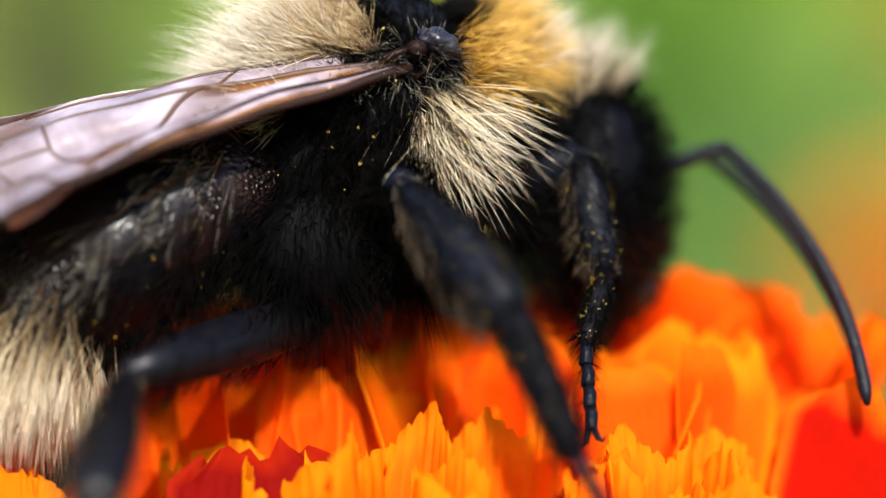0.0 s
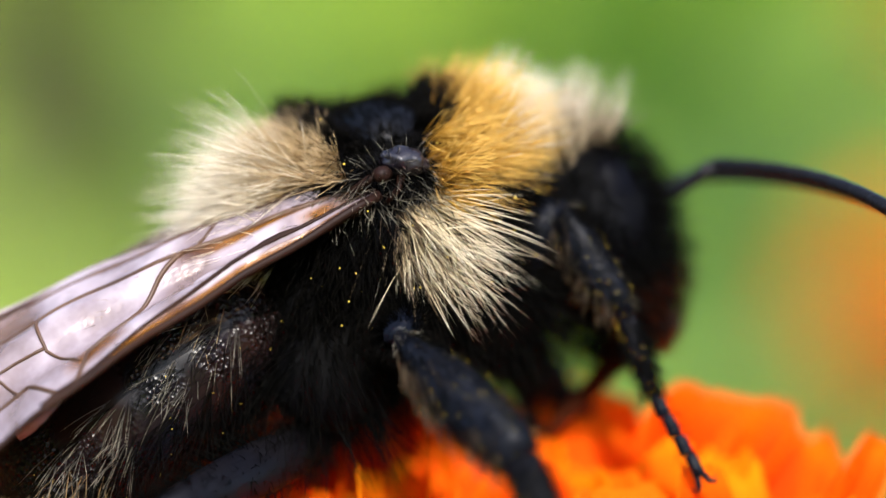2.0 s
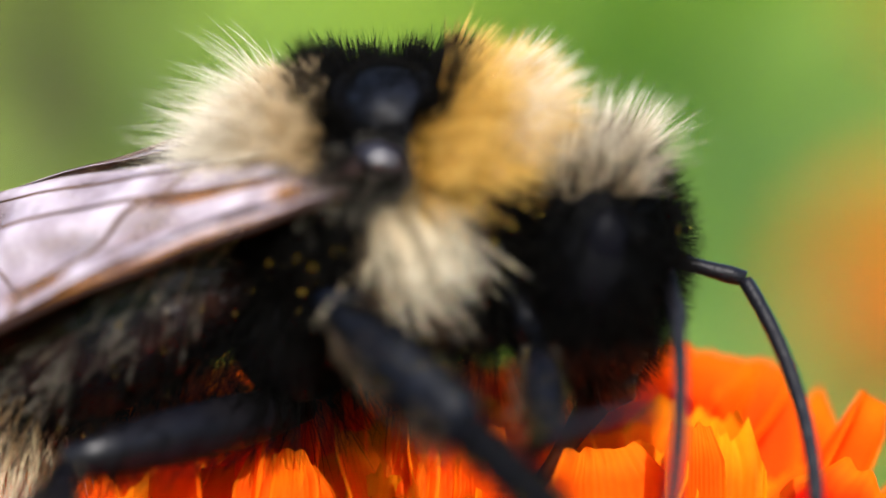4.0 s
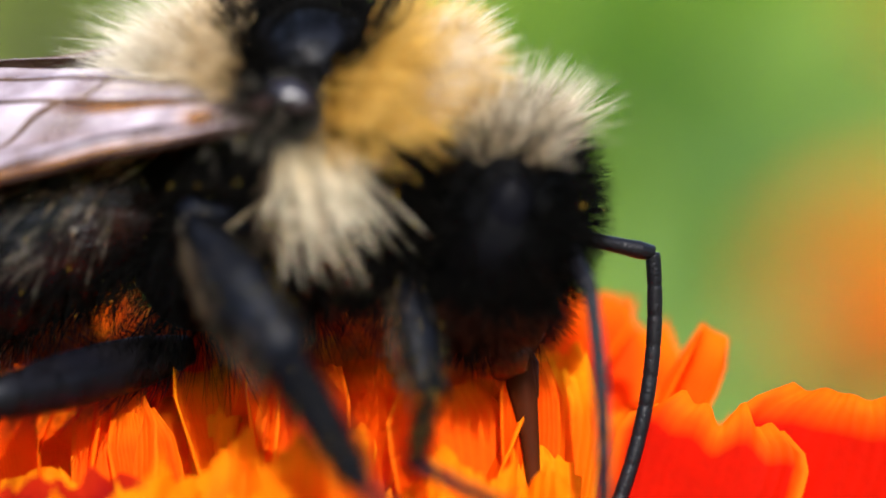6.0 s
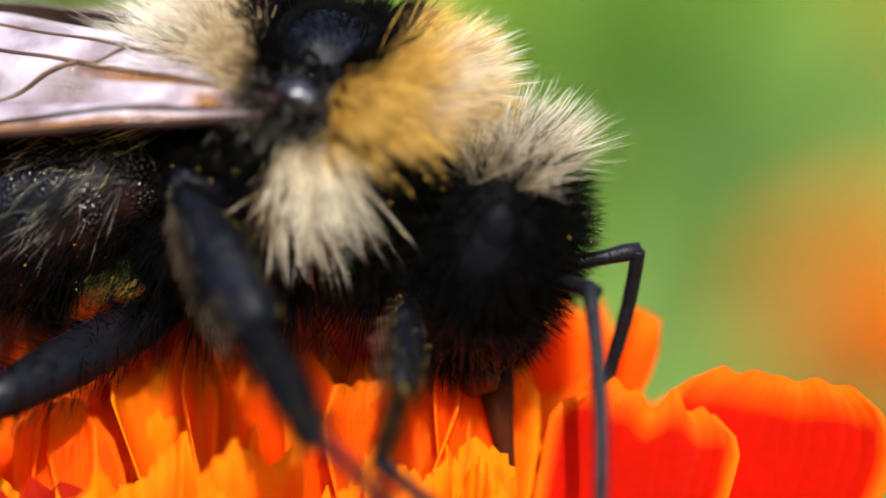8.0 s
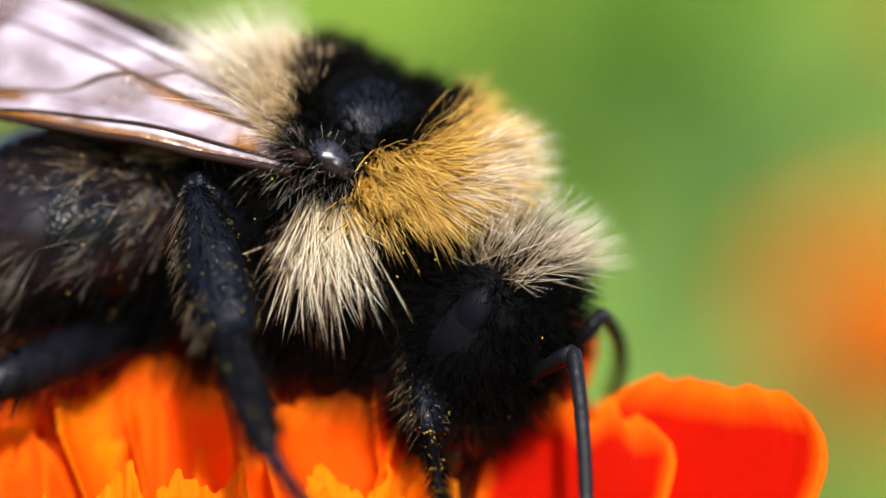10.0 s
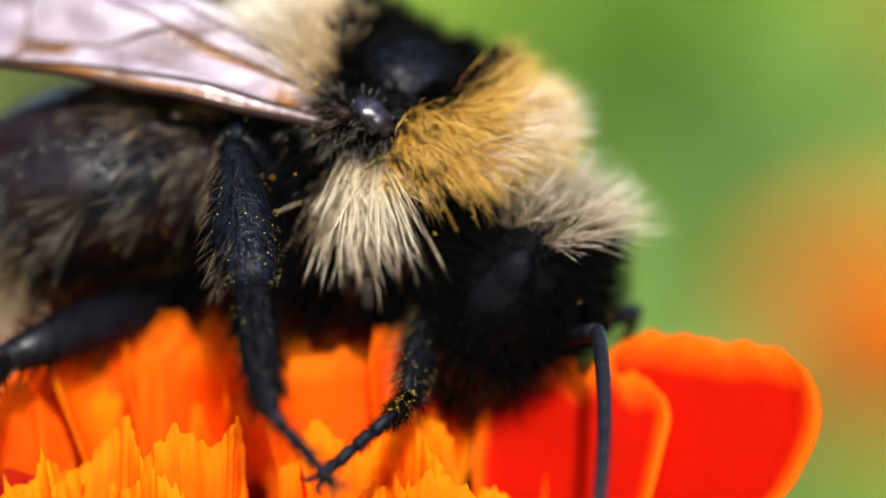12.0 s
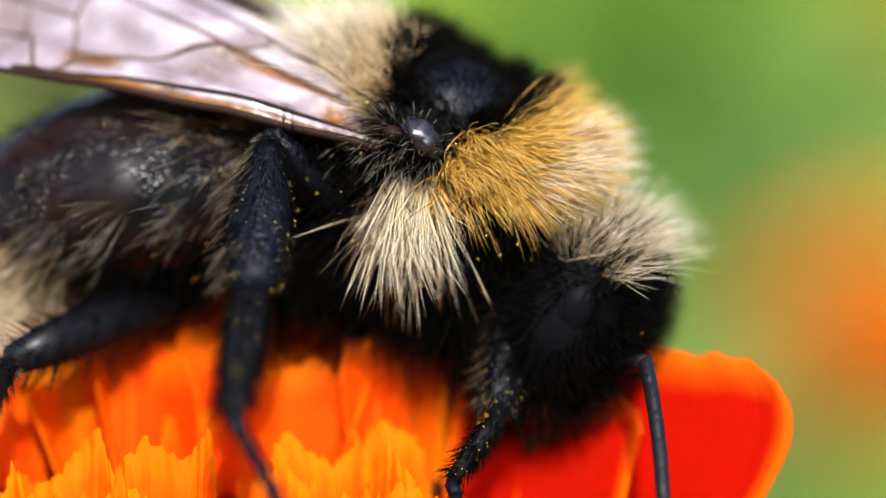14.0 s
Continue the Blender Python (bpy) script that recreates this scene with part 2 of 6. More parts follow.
# ---- builders (millimetres) ----
def part(name, verts, faces, mat, parent=None, label="", uvs=None, smooth=True):
    me = bpy.data.meshes.new(name)
    v = np.asarray(verts, dtype=np.float32) * MM
    f = [tuple(int(i) for i in p) for p in faces] if not isinstance(faces, np.ndarray) else faces
    if isinstance(f, np.ndarray):
        k = f.shape[1]
        me.vertices.add(len(v))
        me.vertices.foreach_set("co", v.ravel())
        me.loops.add(f.size)
        me.loops.foreach_set("vertex_index", f.ravel().astype(np.int32))
        me.polygons.add(len(f))
        me.polygons.foreach_set("loop_start", np.arange(0, f.size, k, dtype=np.int32))
        me.polygons.foreach_set("loop_total", np.full(len(f), k, dtype=np.int32))
        me.update(calc_edges=True)
    else:
        me.from_pydata(v.tolist(), [], f)
    if smooth:
        me.polygons.foreach_set("use_smooth", np.ones(len(me.polygons), dtype=bool))
    if uvs is not None:
        layer = me.uv_layers.new(name="grain")
        idx = np.empty(len(me.loops), dtype=np.int32)
        me.loops.foreach_get("vertex_index", idx)
        layer.data.foreach_set("uv", np.asarray(uvs, dtype=np.float32)[idx].ravel())
    me.materials.append(mat)
    me.update()
    ob = new(name, me)
    if parent is not None:
        ob.parent = parent
    if label:
        ob["label"] = label
    return ob


def grid_faces(nu, nv, wrap=False):
    out = []
    for j in range(nv - 1):
        for i in range(nu if wrap else nu - 1):
            a, b = j * nu + i, j * nu + (i + 1) % nu
            out.append((a, b, b + nu, a + nu))
    return out


def spheroid(centre, axes, nu=48, nv=32, rough=0.0, warp=None):
    """A closed rounded body with its poles on the x axis."""
    v = []
    for j in range(nv):
        th = math.pi * (j + 0.001) / (nv - 1 + 0.002)
        for i in range(nu):
            ph = 2 * math.pi * i / nu
            d = Vector((math.cos(th), math.sin(th) * math.cos(ph), math.sin(th) * math.sin(ph)))
            k = 1 + rough * noise.noise(d * 2.3)
            p = Vector((d.x * axes[0], d.y * axes[1], d.z * axes[2])) * k
            if warp:
                p = warp(p)
            v.append((centre[0] + p.x, centre[1] + p.y, centre[2] + p.z))
    f = grid_faces(nu, nv, True)
    f.append(tuple(range(nu))[::-1])
    f.append(tuple((nv - 1) * nu + i for i in range(nu)))
    return v, f


def tube(points, radii, n=12, flat=1.0, closed=True):
    """A round limb along points, its rings of the radii given; flat squeezes it across."""
    pts = [Vector(p) for p in points]
    v = []
    side = None
    for i, p in enumerate(pts):
        t = (pts[min(i + 1, len(pts) - 1)] - pts[max(i - 1, 0)]).normalized()
        if side is None:
            side = t.cross(Vector((0, 1, 0.01))).normalized()
        side = (side - t * side.dot(t)).normalized()
        up = t.cross(side)
        for k in range(n):
            a = 2 * math.pi * k / n
            v.append(tuple(p + side * (radii[i] * math.cos(a)) + up * (radii[i] * flat * math.sin(a))))
    f = grid_faces(n, len(pts), True)
    if closed:
        f.append(tuple(range(n))[::-1])
        f.append(tuple((len(pts) - 1) * n + k for k in range(n)))
    return v, f


def joined(pieces):
    v, f = [], []
    for pv, pf in pieces:
        o = len(v)
        v += list(pv)
        f += [tuple(i + o for i in q) for q in pf]
    return v, f


rng = np.random.default_rng(7)


def unit(a):
    return a / np.maximum(np.linalg.norm(a, axis=1, keepdims=True), 1e-9)


def strands(roots, ways, lengths, droop, radius, wild=0.2, rings=4, clump=0.0):
    """Tapered bent hairs, three-sided: vertices, triangles and their along-hair coordinates."""
    n = len(roots)
    ways = unit(ways + rng.normal(0, wild, (n, 3)))
    lengths = lengths * (0.55 + 0.6 * rng.beta(2.2, 1.6, n))
    if clump > 0:
        cell = np.round(roots * 3.2)
        key = (cell @ np.array([12.9898, 78.233, 37.719]))
        off = np.stack([np.sin(key * 1.7), np.sin(key * 2.9 + 1), np.sin(key * 3.7 + 2)], 1)
        ways = unit(ways + off * clump)
        lengths = lengths * (1 + 0.9 * clump * np.sin(key * 5.1))
    side = unit(np.cross(ways, rng.normal(0, 1, (n, 3))))
    other = np.cross(ways, side)
    rad = radius * rng.uniform(0.7, 1.25, n)
    verts, uvs = [], []
    for k in range(rings):
        s = k / rings
        c = roots + ways * (lengths * s)[:, None] + droop * (lengths * s * s)[:, None]
        r = rad * (1.0 - 0.75 * s)
        for q in range(3):
            a = 2 * math.pi * q / 3
            verts.append(c + side * (r * math.cos(a))[:, None] + other * (r * math.sin(a))[:, None])
            uvs.append(np.stack([np.full(n, q / 3), np.full(n, s)], 1))
    verts.append(roots + ways * lengths[:, None] + droop * lengths[:, None])
    uvs.append(np.tile([0.5, 1.0], (n, 1)))
    m = 3 * rings + 1
    v = np.stack(verts, 1).reshape(-1, 3)
    u = np.stack(uvs, 1).reshape(-1, 2)
    tri = []
    for k in range(rings - 1):
        for q in range(3):
            a, b = 3 * k + q, 3 * k + (q + 1) % 3
            tri += [(a, b, b + 3), (a, b + 3, a + 3)]
    k = 3 * (rings - 1)
    tri += [(k, k + 1, m - 1), (k + 1, k + 2, m - 1), (k + 2, k, m - 1)]
    tri = np.array(tri)
    f = (tri[None] + (np.arange(n) * m)[:, None, None]).reshape(-1, 3)
    return v, f, u


def fur(name, roots, ways, lengths, droop, radius, mat, parent, label="", wild=0.2, rings=4, clump=0.0):
    v, f, u = strands(roots, ways, lengths, np.asarray(droop, dtype=float) * np.ones((len(roots), 3)), radius, wild, rings, clump)
    return part(name, v, f, mat, parent, label, u)


def on_spheroid(n, centre, axes):
    d = unit(rng.normal(0, 1, (n, 3)))
    p = d * np.array(axes)
    nrm = unit(d / np.array(axes))
    return p + np.array(centre), nrm, d


# ---- setting ----
def setting():
    n = 40
    v, f = [], []
    for j in range(n + 1):
        for i in range(n + 1):
            x, y = ((i / n * 2 - 1) ** 3) * 60, ((j / n * 2 - 1) ** 3) * 60
            v.append((x * 1000, y * 1000, 12 * noise.noise(Vector((x * 3, y * 3, 0)))))
    tagged(part("ground", v, grid_faces(n + 1, n + 1), soil_material()), "garden bed of brown soil and low green growth", "ground", kind="structure")
    v, f = [], []
    m, rows = 150, 14
    for j in range(rows):
        for i in range(m):
            a, h = 2 * math.pi * i / m, j / (rows - 1)
            d = Vector((math.cos(a) * 7, math.sin(a) * 7, h * 4))
            k = 2600 + 260 * noise.noise(d) + 120 * noise.noise(d * 3.1) + 900 * h ** 4
            v.append((k * math.cos(a), k * math.sin(a), -30 + 1000 * h + 90 * noise.noise(d * 1.7) * h))
    tagged(part("backdrop", v, grid_faces(m, rows, True), backdrop_material()), "far sunlit green garden growth all round", "backdrop", kind="structure")


def leaves(name, centre, spread, count, size, mat, label):
    """A loose clump of pointed leaves on thin stems that rise from the soil."""
    r = random.Random(name + label)
    v, f = [], []
    for _ in range(count):
        c = Vector((centre[0] + r.gauss(0, spread[0]), centre[1] + r.gauss(0, spread[1]), max(8, centre[2] + r.gauss(0, spread[2]))))
        m = pose(0, 0, 0, r.uniform(-70, 70), r.uniform(-40, 40), r.uniform(0, 360)).to_3x3()
        s = size * r.uniform(0.5, 1.3)
        o = len(v)
        for k in range(6):
            t = k / 5
            w = math.sin(math.pi * min(1, t * 0.9 + 0.06)) * 0.26 * s
            z = -0.3 * s * t * t
            for q in (-1, 0, 1):
                v.append(tuple(c + m @ Vector((q * w, t * s, z - (0.12 * w if q == 0 else 0)))))
        f += [tuple(o + i for i in q) for q in grid_faces(3, 6)]
    for _ in range(max(4, count // 14)):
        x, y = centre[0] + r.gauss(0, spread[0]), centre[1] + r.gauss(0, spread[1])
        h = max(30, centre[2] + r.uniform(-0.5, 1) * spread[2])
        sv, sf = tube([(x, y, -5), (x + r.gauss(0, 6), y, h * 0.5), (x + r.gauss(0, 12), y, h)], [1.6, 1.4, 0.8], 6)
        o = len(v)
        v += sv
        f += [tuple(i + o for i in q) for q in sf]
    return tagged(part(name, v, f, mat), label, "plant", kind="stuff")


setting()


# ---- marigold ----
def petal_mesh(name, L, W, cup, bend, ruffle, notch, mat, seed, tubular=0.35, fold=0.0, nu=13, nv=15, square=0.84, sway=0.0):
    """A ray floret that grows up z, its inner face towards -y: narrow claw, broad frilled blade, with thickness."""
    r = random.Random(seed)
    ph = r.uniform(0, 6)
    verts, uvs = [], []
    for s in (0, 1):
        ang, y, z = 0.0, 0.0, 0.0
        for j in range(nv):
            t = j / (nv - 1)
            w = W * (0.16 + 0.84 * min(1, (t / 0.72)) ** 1.25) * math.sqrt(max(0.0, 1 - max(0, (t - square) / (1.025 - square)) ** 2.4))
            c = cup * (1 - tubular * t) + (1 - t) * 1.3
            if j:
                ang += bend * (0.4 + 1.6 * t) / (nv - 1)
                y += L / (nv - 1) * math.sin(ang)
                z += L / (nv - 1) * math.cos(ang)
            for i in range(nu):
                u = i / (nu - 1) * 2 - 1
                a = u * max(c, 0.05)
                px = w / 2 * math.sin(a) / max(c, 0.05)
                py = -w / 2 * (1 - math.cos(a)) / max(c, 0.05)
                edge = abs(u) ** 2
                wav = ruffle * W * t * t * (edge * math.sin(5 * t + ph + (2 if u > 0 else 0)) * 0.5 + 0.35 * math.sin(3.1 * u + ph))
                tip = notch * max(0, t - 0.75) / 0.25 * (0.5 * math.sin(u * 7.5 + ph) + 0.5 * math.sin(u * 13 + 2 * ph) - 0.8 * (1 - abs(u)) * 0.4)
                py += wav + fold * W * max(0, u) ** 2 * t * -0.8
                th = 0.10 * s * (1 - 0.5 * t)
                verts.append((px + sway * t * (2 - t), y + (py + th) * math.cos(ang), z - (py + th) * math.sin(ang) + tip * 0.8))
                uvs.append((i / (nu - 1), t))
    n = nu * nv
    f = [tuple(q[::-1]) for q in grid_faces(nu, nv)]
    f += [tuple(i + n for i in q) for q in grid_faces(nu, nv)]
    rim = [i for i in range(nu)] + [j * nu + nu - 1 for j in range(1, nv)] + [(nv - 1) * nu + i for i in range(nu - 2, -1, -1)] + [j * nu for j in range(nv - 2, 0, -1)]
    for a, b in zip(rim, rim[1:] + rim[:1]):
        f.append((a, b, b + n, a + n))
    me_ob = part(name, verts, f, mat, None, "", uvs)
    me = me_ob.data
    bpy.data.objects.remove(me_ob)
    return me


def jag_mesh(name, L, W, mat, seed):
    """An inner floret: a short blade with three soft lobes and a crumbly, fringed edge."""
    r = random.Random(seed)
    nu, nv = 57, 20
    tips = [r.uniform(-0.75, -0.45), r.uniform(-0.1, 0.2), r.uniform(0.5, 0.8)]
    high = [r.uniform(0.45, 1.0) for _ in tips]
    jit = [r.uniform(0.0, 0.07) for _ in range(nu + nv)]
    frill = [0.018 * r.random() * r.choice((-1, 1, 1)) for _ in range(nu)]
    verts, uvs = [], []
    for s in (0, 1):
        for j in range(nv):
            t = j / (nv - 1)
            for i in range(nu):
                u = i / (nu - 1) * 2 - 1
                reach = max([0.0] + [h - 1.9 * abs(u - c) for c, h in zip(tips, high)])
                top = L * (0.85 + 0.12 * reach + frill[i])
                w = W * (0.2 + 0.8 * min(1, t / 0.6) ** 1.2) * (1 + (jit[nu + j] * 1.2 if abs(u) > 0.9 and j % 2 else 0))
                a = u * (1.5 - 0.8 * t)
                x = w / 2 * math.sin(a) / (1.5 - 0.8 * t) * 1.4
                y = -w / 2 * (1 - math.cos(a)) + 0.25 * W * t * t + 0.20 * W * t * t * math.sin(5 * u + seed) + 0.45 * jit[i] * W * t * (1 if i % 3 else -1) + (0.08 * s * (1 - 0.6 * t))
                verts.append((x, y, top * t))
                uvs.append((0.5 + u * 0.42, t))
    n = nu * nv
    f = [tuple(q[::-1]) for q in grid_faces(nu, nv)]
    f += [tuple(i + n for i in q) for q in grid_faces(nu, nv)]
    rim = list(range(nu)) + [j * nu + nu - 1 for j in range(1, nv)] + [(nv - 1) * nu + i for i in range(nu - 2, -1, -1)] + [j * nu for j in range(nv - 2, 0, -1)]
    f += [(a, b, b + n, a + n) for a, b in zip(rim, rim[1:] + rim[:1])]
    ob = part(name, verts, f, mat, None, "", uvs)
    me = ob.data
    bpy.data.objects.remove(ob)
    return me


P_LONG = [petal_mesh("petal", 11.5, 5.6 + 0.5 * k, 0.75 + 0.12 * k, 0.30 + 0.1 * k, 0.10, 0.35, ORANGE, 20 + k) for k in range(4)]
P_WIDE = [petal_mesh("petal", 12.5, 7.5 + 0.5 * k, 0.55, 0.45 + 0.12 * k, 0.13, 0.5, RED, 40 + k) for k in range(3)]
P_BROAD = [petal_mesh("petal", 12.0, 7.0 + 0.6 * k, 0.6, 0.42, 0.13, 0.45, ORANGE, 50 + k) for k in range(2)]
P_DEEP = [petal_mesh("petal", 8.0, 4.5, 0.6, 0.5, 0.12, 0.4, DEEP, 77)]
JAGS = [jag_mesh("floret", 8.0 + 0.2 * k, 2.5 + 0.3 * k, YELLOW, 5 + k) for k in range(5)]


def set_petal(parent, mesh, az, radius, lean, z=0.0, twist=0.0, name="petal", size=1.0):
    ob = new(name, mesh)
    ob.parent = parent
    ob.matrix_basis = pose(0, 0, z * MM, 0, 0, az - 90) @ pose(0, radius * MM, 0) @ pose(0, 0, 0, -lean, 0, 0) @ pose(0, 0, 0, 0, 0, twist) @ Matrix.Diagonal((size, size, size, 1))
    return ob


def plant(head, name, mesh, x, y, nod=0.0, tilt=0.0, turn=0.0, size=1.0, z=0.0):
    """One floret that stands on the flower's disc at x, y; nod tips it away from -y, tilt towards +x."""
    ob = new(name, mesh)
    ob.parent = head
    ob.matrix_basis = pose(x * MM, y * MM, z * MM, -nod, tilt, 0) @ pose(0, 0, 0, 0, 0, turn) @ Matrix.Diagonal((size, size, size, 1))
    return ob


P_TONGUE = [petal_mesh("petal", 10.0, 1.7 + 0.42 * k, 0.75 + 0.1 * (k % 3), 0.12 + 0.09 * (k % 4), 0.14, 0.12, (ORANGE, AMBER, TIPPED, ORANGE, AMBER, ORANGE)[k], 230 + k, 0.4, 0.0, 11, 15, 0.86) for k in range(6)]


def marigold(label):
    r = random.Random(3)
    head = tagged(new("marigold"), label, "flower")
    v, f = tube([(6, 8, -352), (4, 6, -200), (1, 2, -60), (0, 0, -16), (0, 0, -9)], [2.2, 2.0, 1.7, 1.8, 2.6], 12)
    part("stem", v, f, STEM, head, "ribbed green stem")
    v, f = tube([(0, 0, -9.5), (0, 0, -7), (0, 0, -3), (0, 0, 0.5), (0, 0, 1.2)], [2.4, 3.9, 4.6, 4.9, 2.0], 20)
    part("calyx", v, f, STEM, head, "green cup of fused bracts")
    # skirt of spread petals, the near ones hanging lowest
    for n, lean_back, lean_front, rad in ((13, 64, 74, 3.2), (14, 46, 70, 3.0), (15, 32, 68, 2.6)):
        for i in range(n):
            a = i * 360 / n + 5 * rad + r.uniform(-6, 6)
            off = (a + 180) % 360 - 180
            if n > 13 and -28 < off < 70:
                continue
            back = math.sin(radians(a)) > 0.12
            red = n == 13 and (-60 < off < -14 or i % 4 == 2)
            set_petal(head, P_WIDE[i % 3] if red else (P_BROAD + P_LONG)[i % 6], a, rad, (lean_back if back else lean_front) + r.uniform(-5, 5), 0.0, r.uniform(-16, 16), size=0.97)
    # far half of the disc: broad upright petals
    for i in range(46):
        x, y = -9.0 + 12.4 * ((i * 0.618 + 0.1) % 1), 1.6 + 5.6 * ((i * 0.755) % 1)
        top = 10.2 + 0.08 * max(0.0, x) + r.uniform(-0.7, 0.35) - 0.05 * abs(x)
        if i % 3:
            plant(head, "petal", P_TONGUE[i % 6], x, y, 8 + 1.2 * y + r.uniform(-7, 9), 1.0 * x + r.uniform(-8, 8), r.uniform(-45, 45), top / 9.8)
        else:
            plant(head, "petal", P_LONG[i % 4], x, y, 4 + 1.6 * y + r.uniform(-6, 6), 1.2 * x + r.uniform(-8, 8), r.uniform(-35, 35), top / 11.2)
    # middle of the disc: narrower rounded petals with a few frilled florets
    for i in range(120):
        x, y = -8.2 + 12.0 * ((i * 0.618 + 0.35) % 1), -2.6 + 4.6 * ((i * 0.755 + 0.2) % 1)
        top = 10.2 + 0.3 * min(0.0, y) + r.uniform(-0.7, 0.35) - 0.04 * abs(x)
        if i % 7 == 4:
            plant(head, "floret", JAGS[i % 5], x, y, r.uniform(-8, 8), x + r.uniform(-8, 8), r.uniform(-60, 60), (top - 1.2) / 8.8)
        else:
            plant(head, "petal", P_TONGUE[(i * 5 + i // 6) % 6], x, y, r.uniform(4, 22), 1.2 * x + r.uniform(-10, 10), r.uniform(-50, 50), top / 9.6)
    # taller petals before the middle, well out in the sun
    for i in range(16):
        x, y = -0.4 + 6.0 * ((i * 0.618 + 0.2) % 1), -2.0 + 1.4 * ((i * 0.755) % 1)
        plant(head, "petal", P_TONGUE[(2, 1, 4, 0)[i % 4]], x, y, r.uniform(0, 12), 1.2 * x + r.uniform(-10, 10), r.uniform(-50, 50), (9.1 + r.uniform(-1.0, 0.4)) / 9.6)
    # near edge of the disc: short yellow florets
    for i in range(24):
        x, y = -8.0 + 14.0 * ((i * 0.618 + 0.6) % 1), -5.0 + 2.0 * ((i * 0.755 + 0.4) % 1)
        top = 5.9 + 0.2 * (y + 4) + r.uniform(-0.9, 0.5) - 0.05 * abs(x)
        if i % 5 < 4:
            plant(head, "petal", P_TONGUE[i % 6], x, y, r.uniform(-6, 8), x + r.uniform(-12, 12), r.uniform(-60, 60), top / 9.4)
        else:
            plant(head, "floret", JAGS[(i * 2 + i // 5) % 5], x, y, r.uniform(-6, 8), x + r.uniform(-10, 10), r.uniform(-50, 50), top / 9.0)
    return head


flower = marigold("open orange and red marigold with frilled layered petals")


def showy_petals(head):
    """The broad petals on the flower's sunny side and the tallest florets, each with its own set."""
    p1 = petal_mesh("petal", 11.8, 5.2, 0.55, 0.25, 0.10, 0.15, ORANGE, 101)
    p3 = petal_mesh("petal", 10.2, 3.0, 1.2, 0.55, 0.10, 0.5, TIPPED, 103)
    p4 = petal_mesh("petal", 11.2, 2.0, 0.9, 0.10, 0.04, 0.1, ORANGE, 104)
    r1 = petal_mesh("petal", 9.6, 4.1, 0.30, 0.10, 0.15, 0.42, RED, 105, nu=27, nv=27, square=0.90)
    r2 = petal_mesh("petal", 10.0, 5.4, 0.40, 0.15, 0.08, 0.10, RED, 106, nu=21, nv=27, square=0.80, sway=7.0)
    a1 = petal_mesh("petal", 9.8, 6.4, 0.7, 0.7, 0.10, 0.2, AMBER, 107)
    set_petal(head, p1, 34, 3.0, 27, 0.3, 0)
    set_petal(head, p3, 8, 2.8, 24, 0.3, 30)
    set_petal(head, p3, 48, 3.2, 21, 0.3, -10, size=0.9)
    set_petal(head, p4, 58, 3.4, 22, 0.3, 10)
    b1 = petal_mesh("petal", 10.0, 3.0, 0.7, 0.25, 0.12, 0.3, TIPPED, 108)
    b2 = petal_mesh("petal", 9.6, 2.4, 0.9, 0.2, 0.14, 0.4, TIPPED, 109)
    c1 = petal_mesh("petal", 11.6, 1.9, 1.7, 0.10, 0.03, 0.0, ORANGE, 111, 0.05, 0.0, 17, 21, 0.86)
    plant(head, "petal", c1, 3.9, 0.9, 2, 33, 32)
    b3 = petal_mesh("petal", 10.8, 3.3, 0.8, 0.25, 0.12, 0.35, ORANGE, 113)
    plant(head, "petal", b3, 4.7, 1.5, 4, 21, 8)
    plant(head, "petal", b3, 5.6, 0.6, 2, 24, -20, 0.86)
    a2 = petal_mesh("petal", 10.9, 4.3, 0.5, 0.20, 0.08, 0.08, ORANGE, 114, nu=17, nv=21, square=0.82)
    plant(head, "petal", a2, 4.8, 2.0, 1, 13, 12)
    d1 = petal_mesh("petal", 10.6, 1.4, 0.8, 0.1, 0.06, 0.05, ORANGE, 110)
    plant(head, "petal", b1, 4.4, -0.1, 2, 11, -10)
    plant(head, "petal", b2, 5.1, -0.7, 0, 12, 15)
    plant(head, "petal", d1, 3.7, 2.6, 3, 6, 10)
    plant(head, "petal", d1, 4.3, 1.8, 0, 6, -25, 0.88)
    plant(head, "petal", d1, 2.6, 1.6, 2, 3, 30, 0.93)
    plant(head, "petal", r1, 7.6, -1.6, 3, 15, -10, 0.96, -0.3)
    set_petal(head, r2, 4, 4.3, 9, 0.0, 70)
    set_petal(head, a1, -24, 4.2, 46, -0.4, 26)
    for k, x, y, turn, s in ((2, 0.0, -4.5, 10, 1.0), (0, 1.3, -4.3, -18, 1.12), (4, 0.7, -3.9, 30, 0.98), (3, -0.4, -4.0, -35, 0.94), (3, 2.6, -4.2, 14, 0.86), (1, 3.1, -4.6, -24, 0.85),
                             (1, 4.6, -3.2, -8, 1.02), (0, 5.2, -2.8, 35, 1.04), (4, 4.9, -3.8, -30, 0.90), (3, 6.2, -3.0, 12, 0.84), (4, -3.4, -4.4, 20, 0.84), (2, -5.6, -4.0, -12, 0.82)):
        plant(head, "floret", JAGS[k], x, y, 3, x, turn, s)
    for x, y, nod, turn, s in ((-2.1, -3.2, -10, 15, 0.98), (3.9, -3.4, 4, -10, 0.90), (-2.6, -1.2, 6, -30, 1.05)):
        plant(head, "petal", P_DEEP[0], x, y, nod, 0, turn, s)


showy_petals(flower)


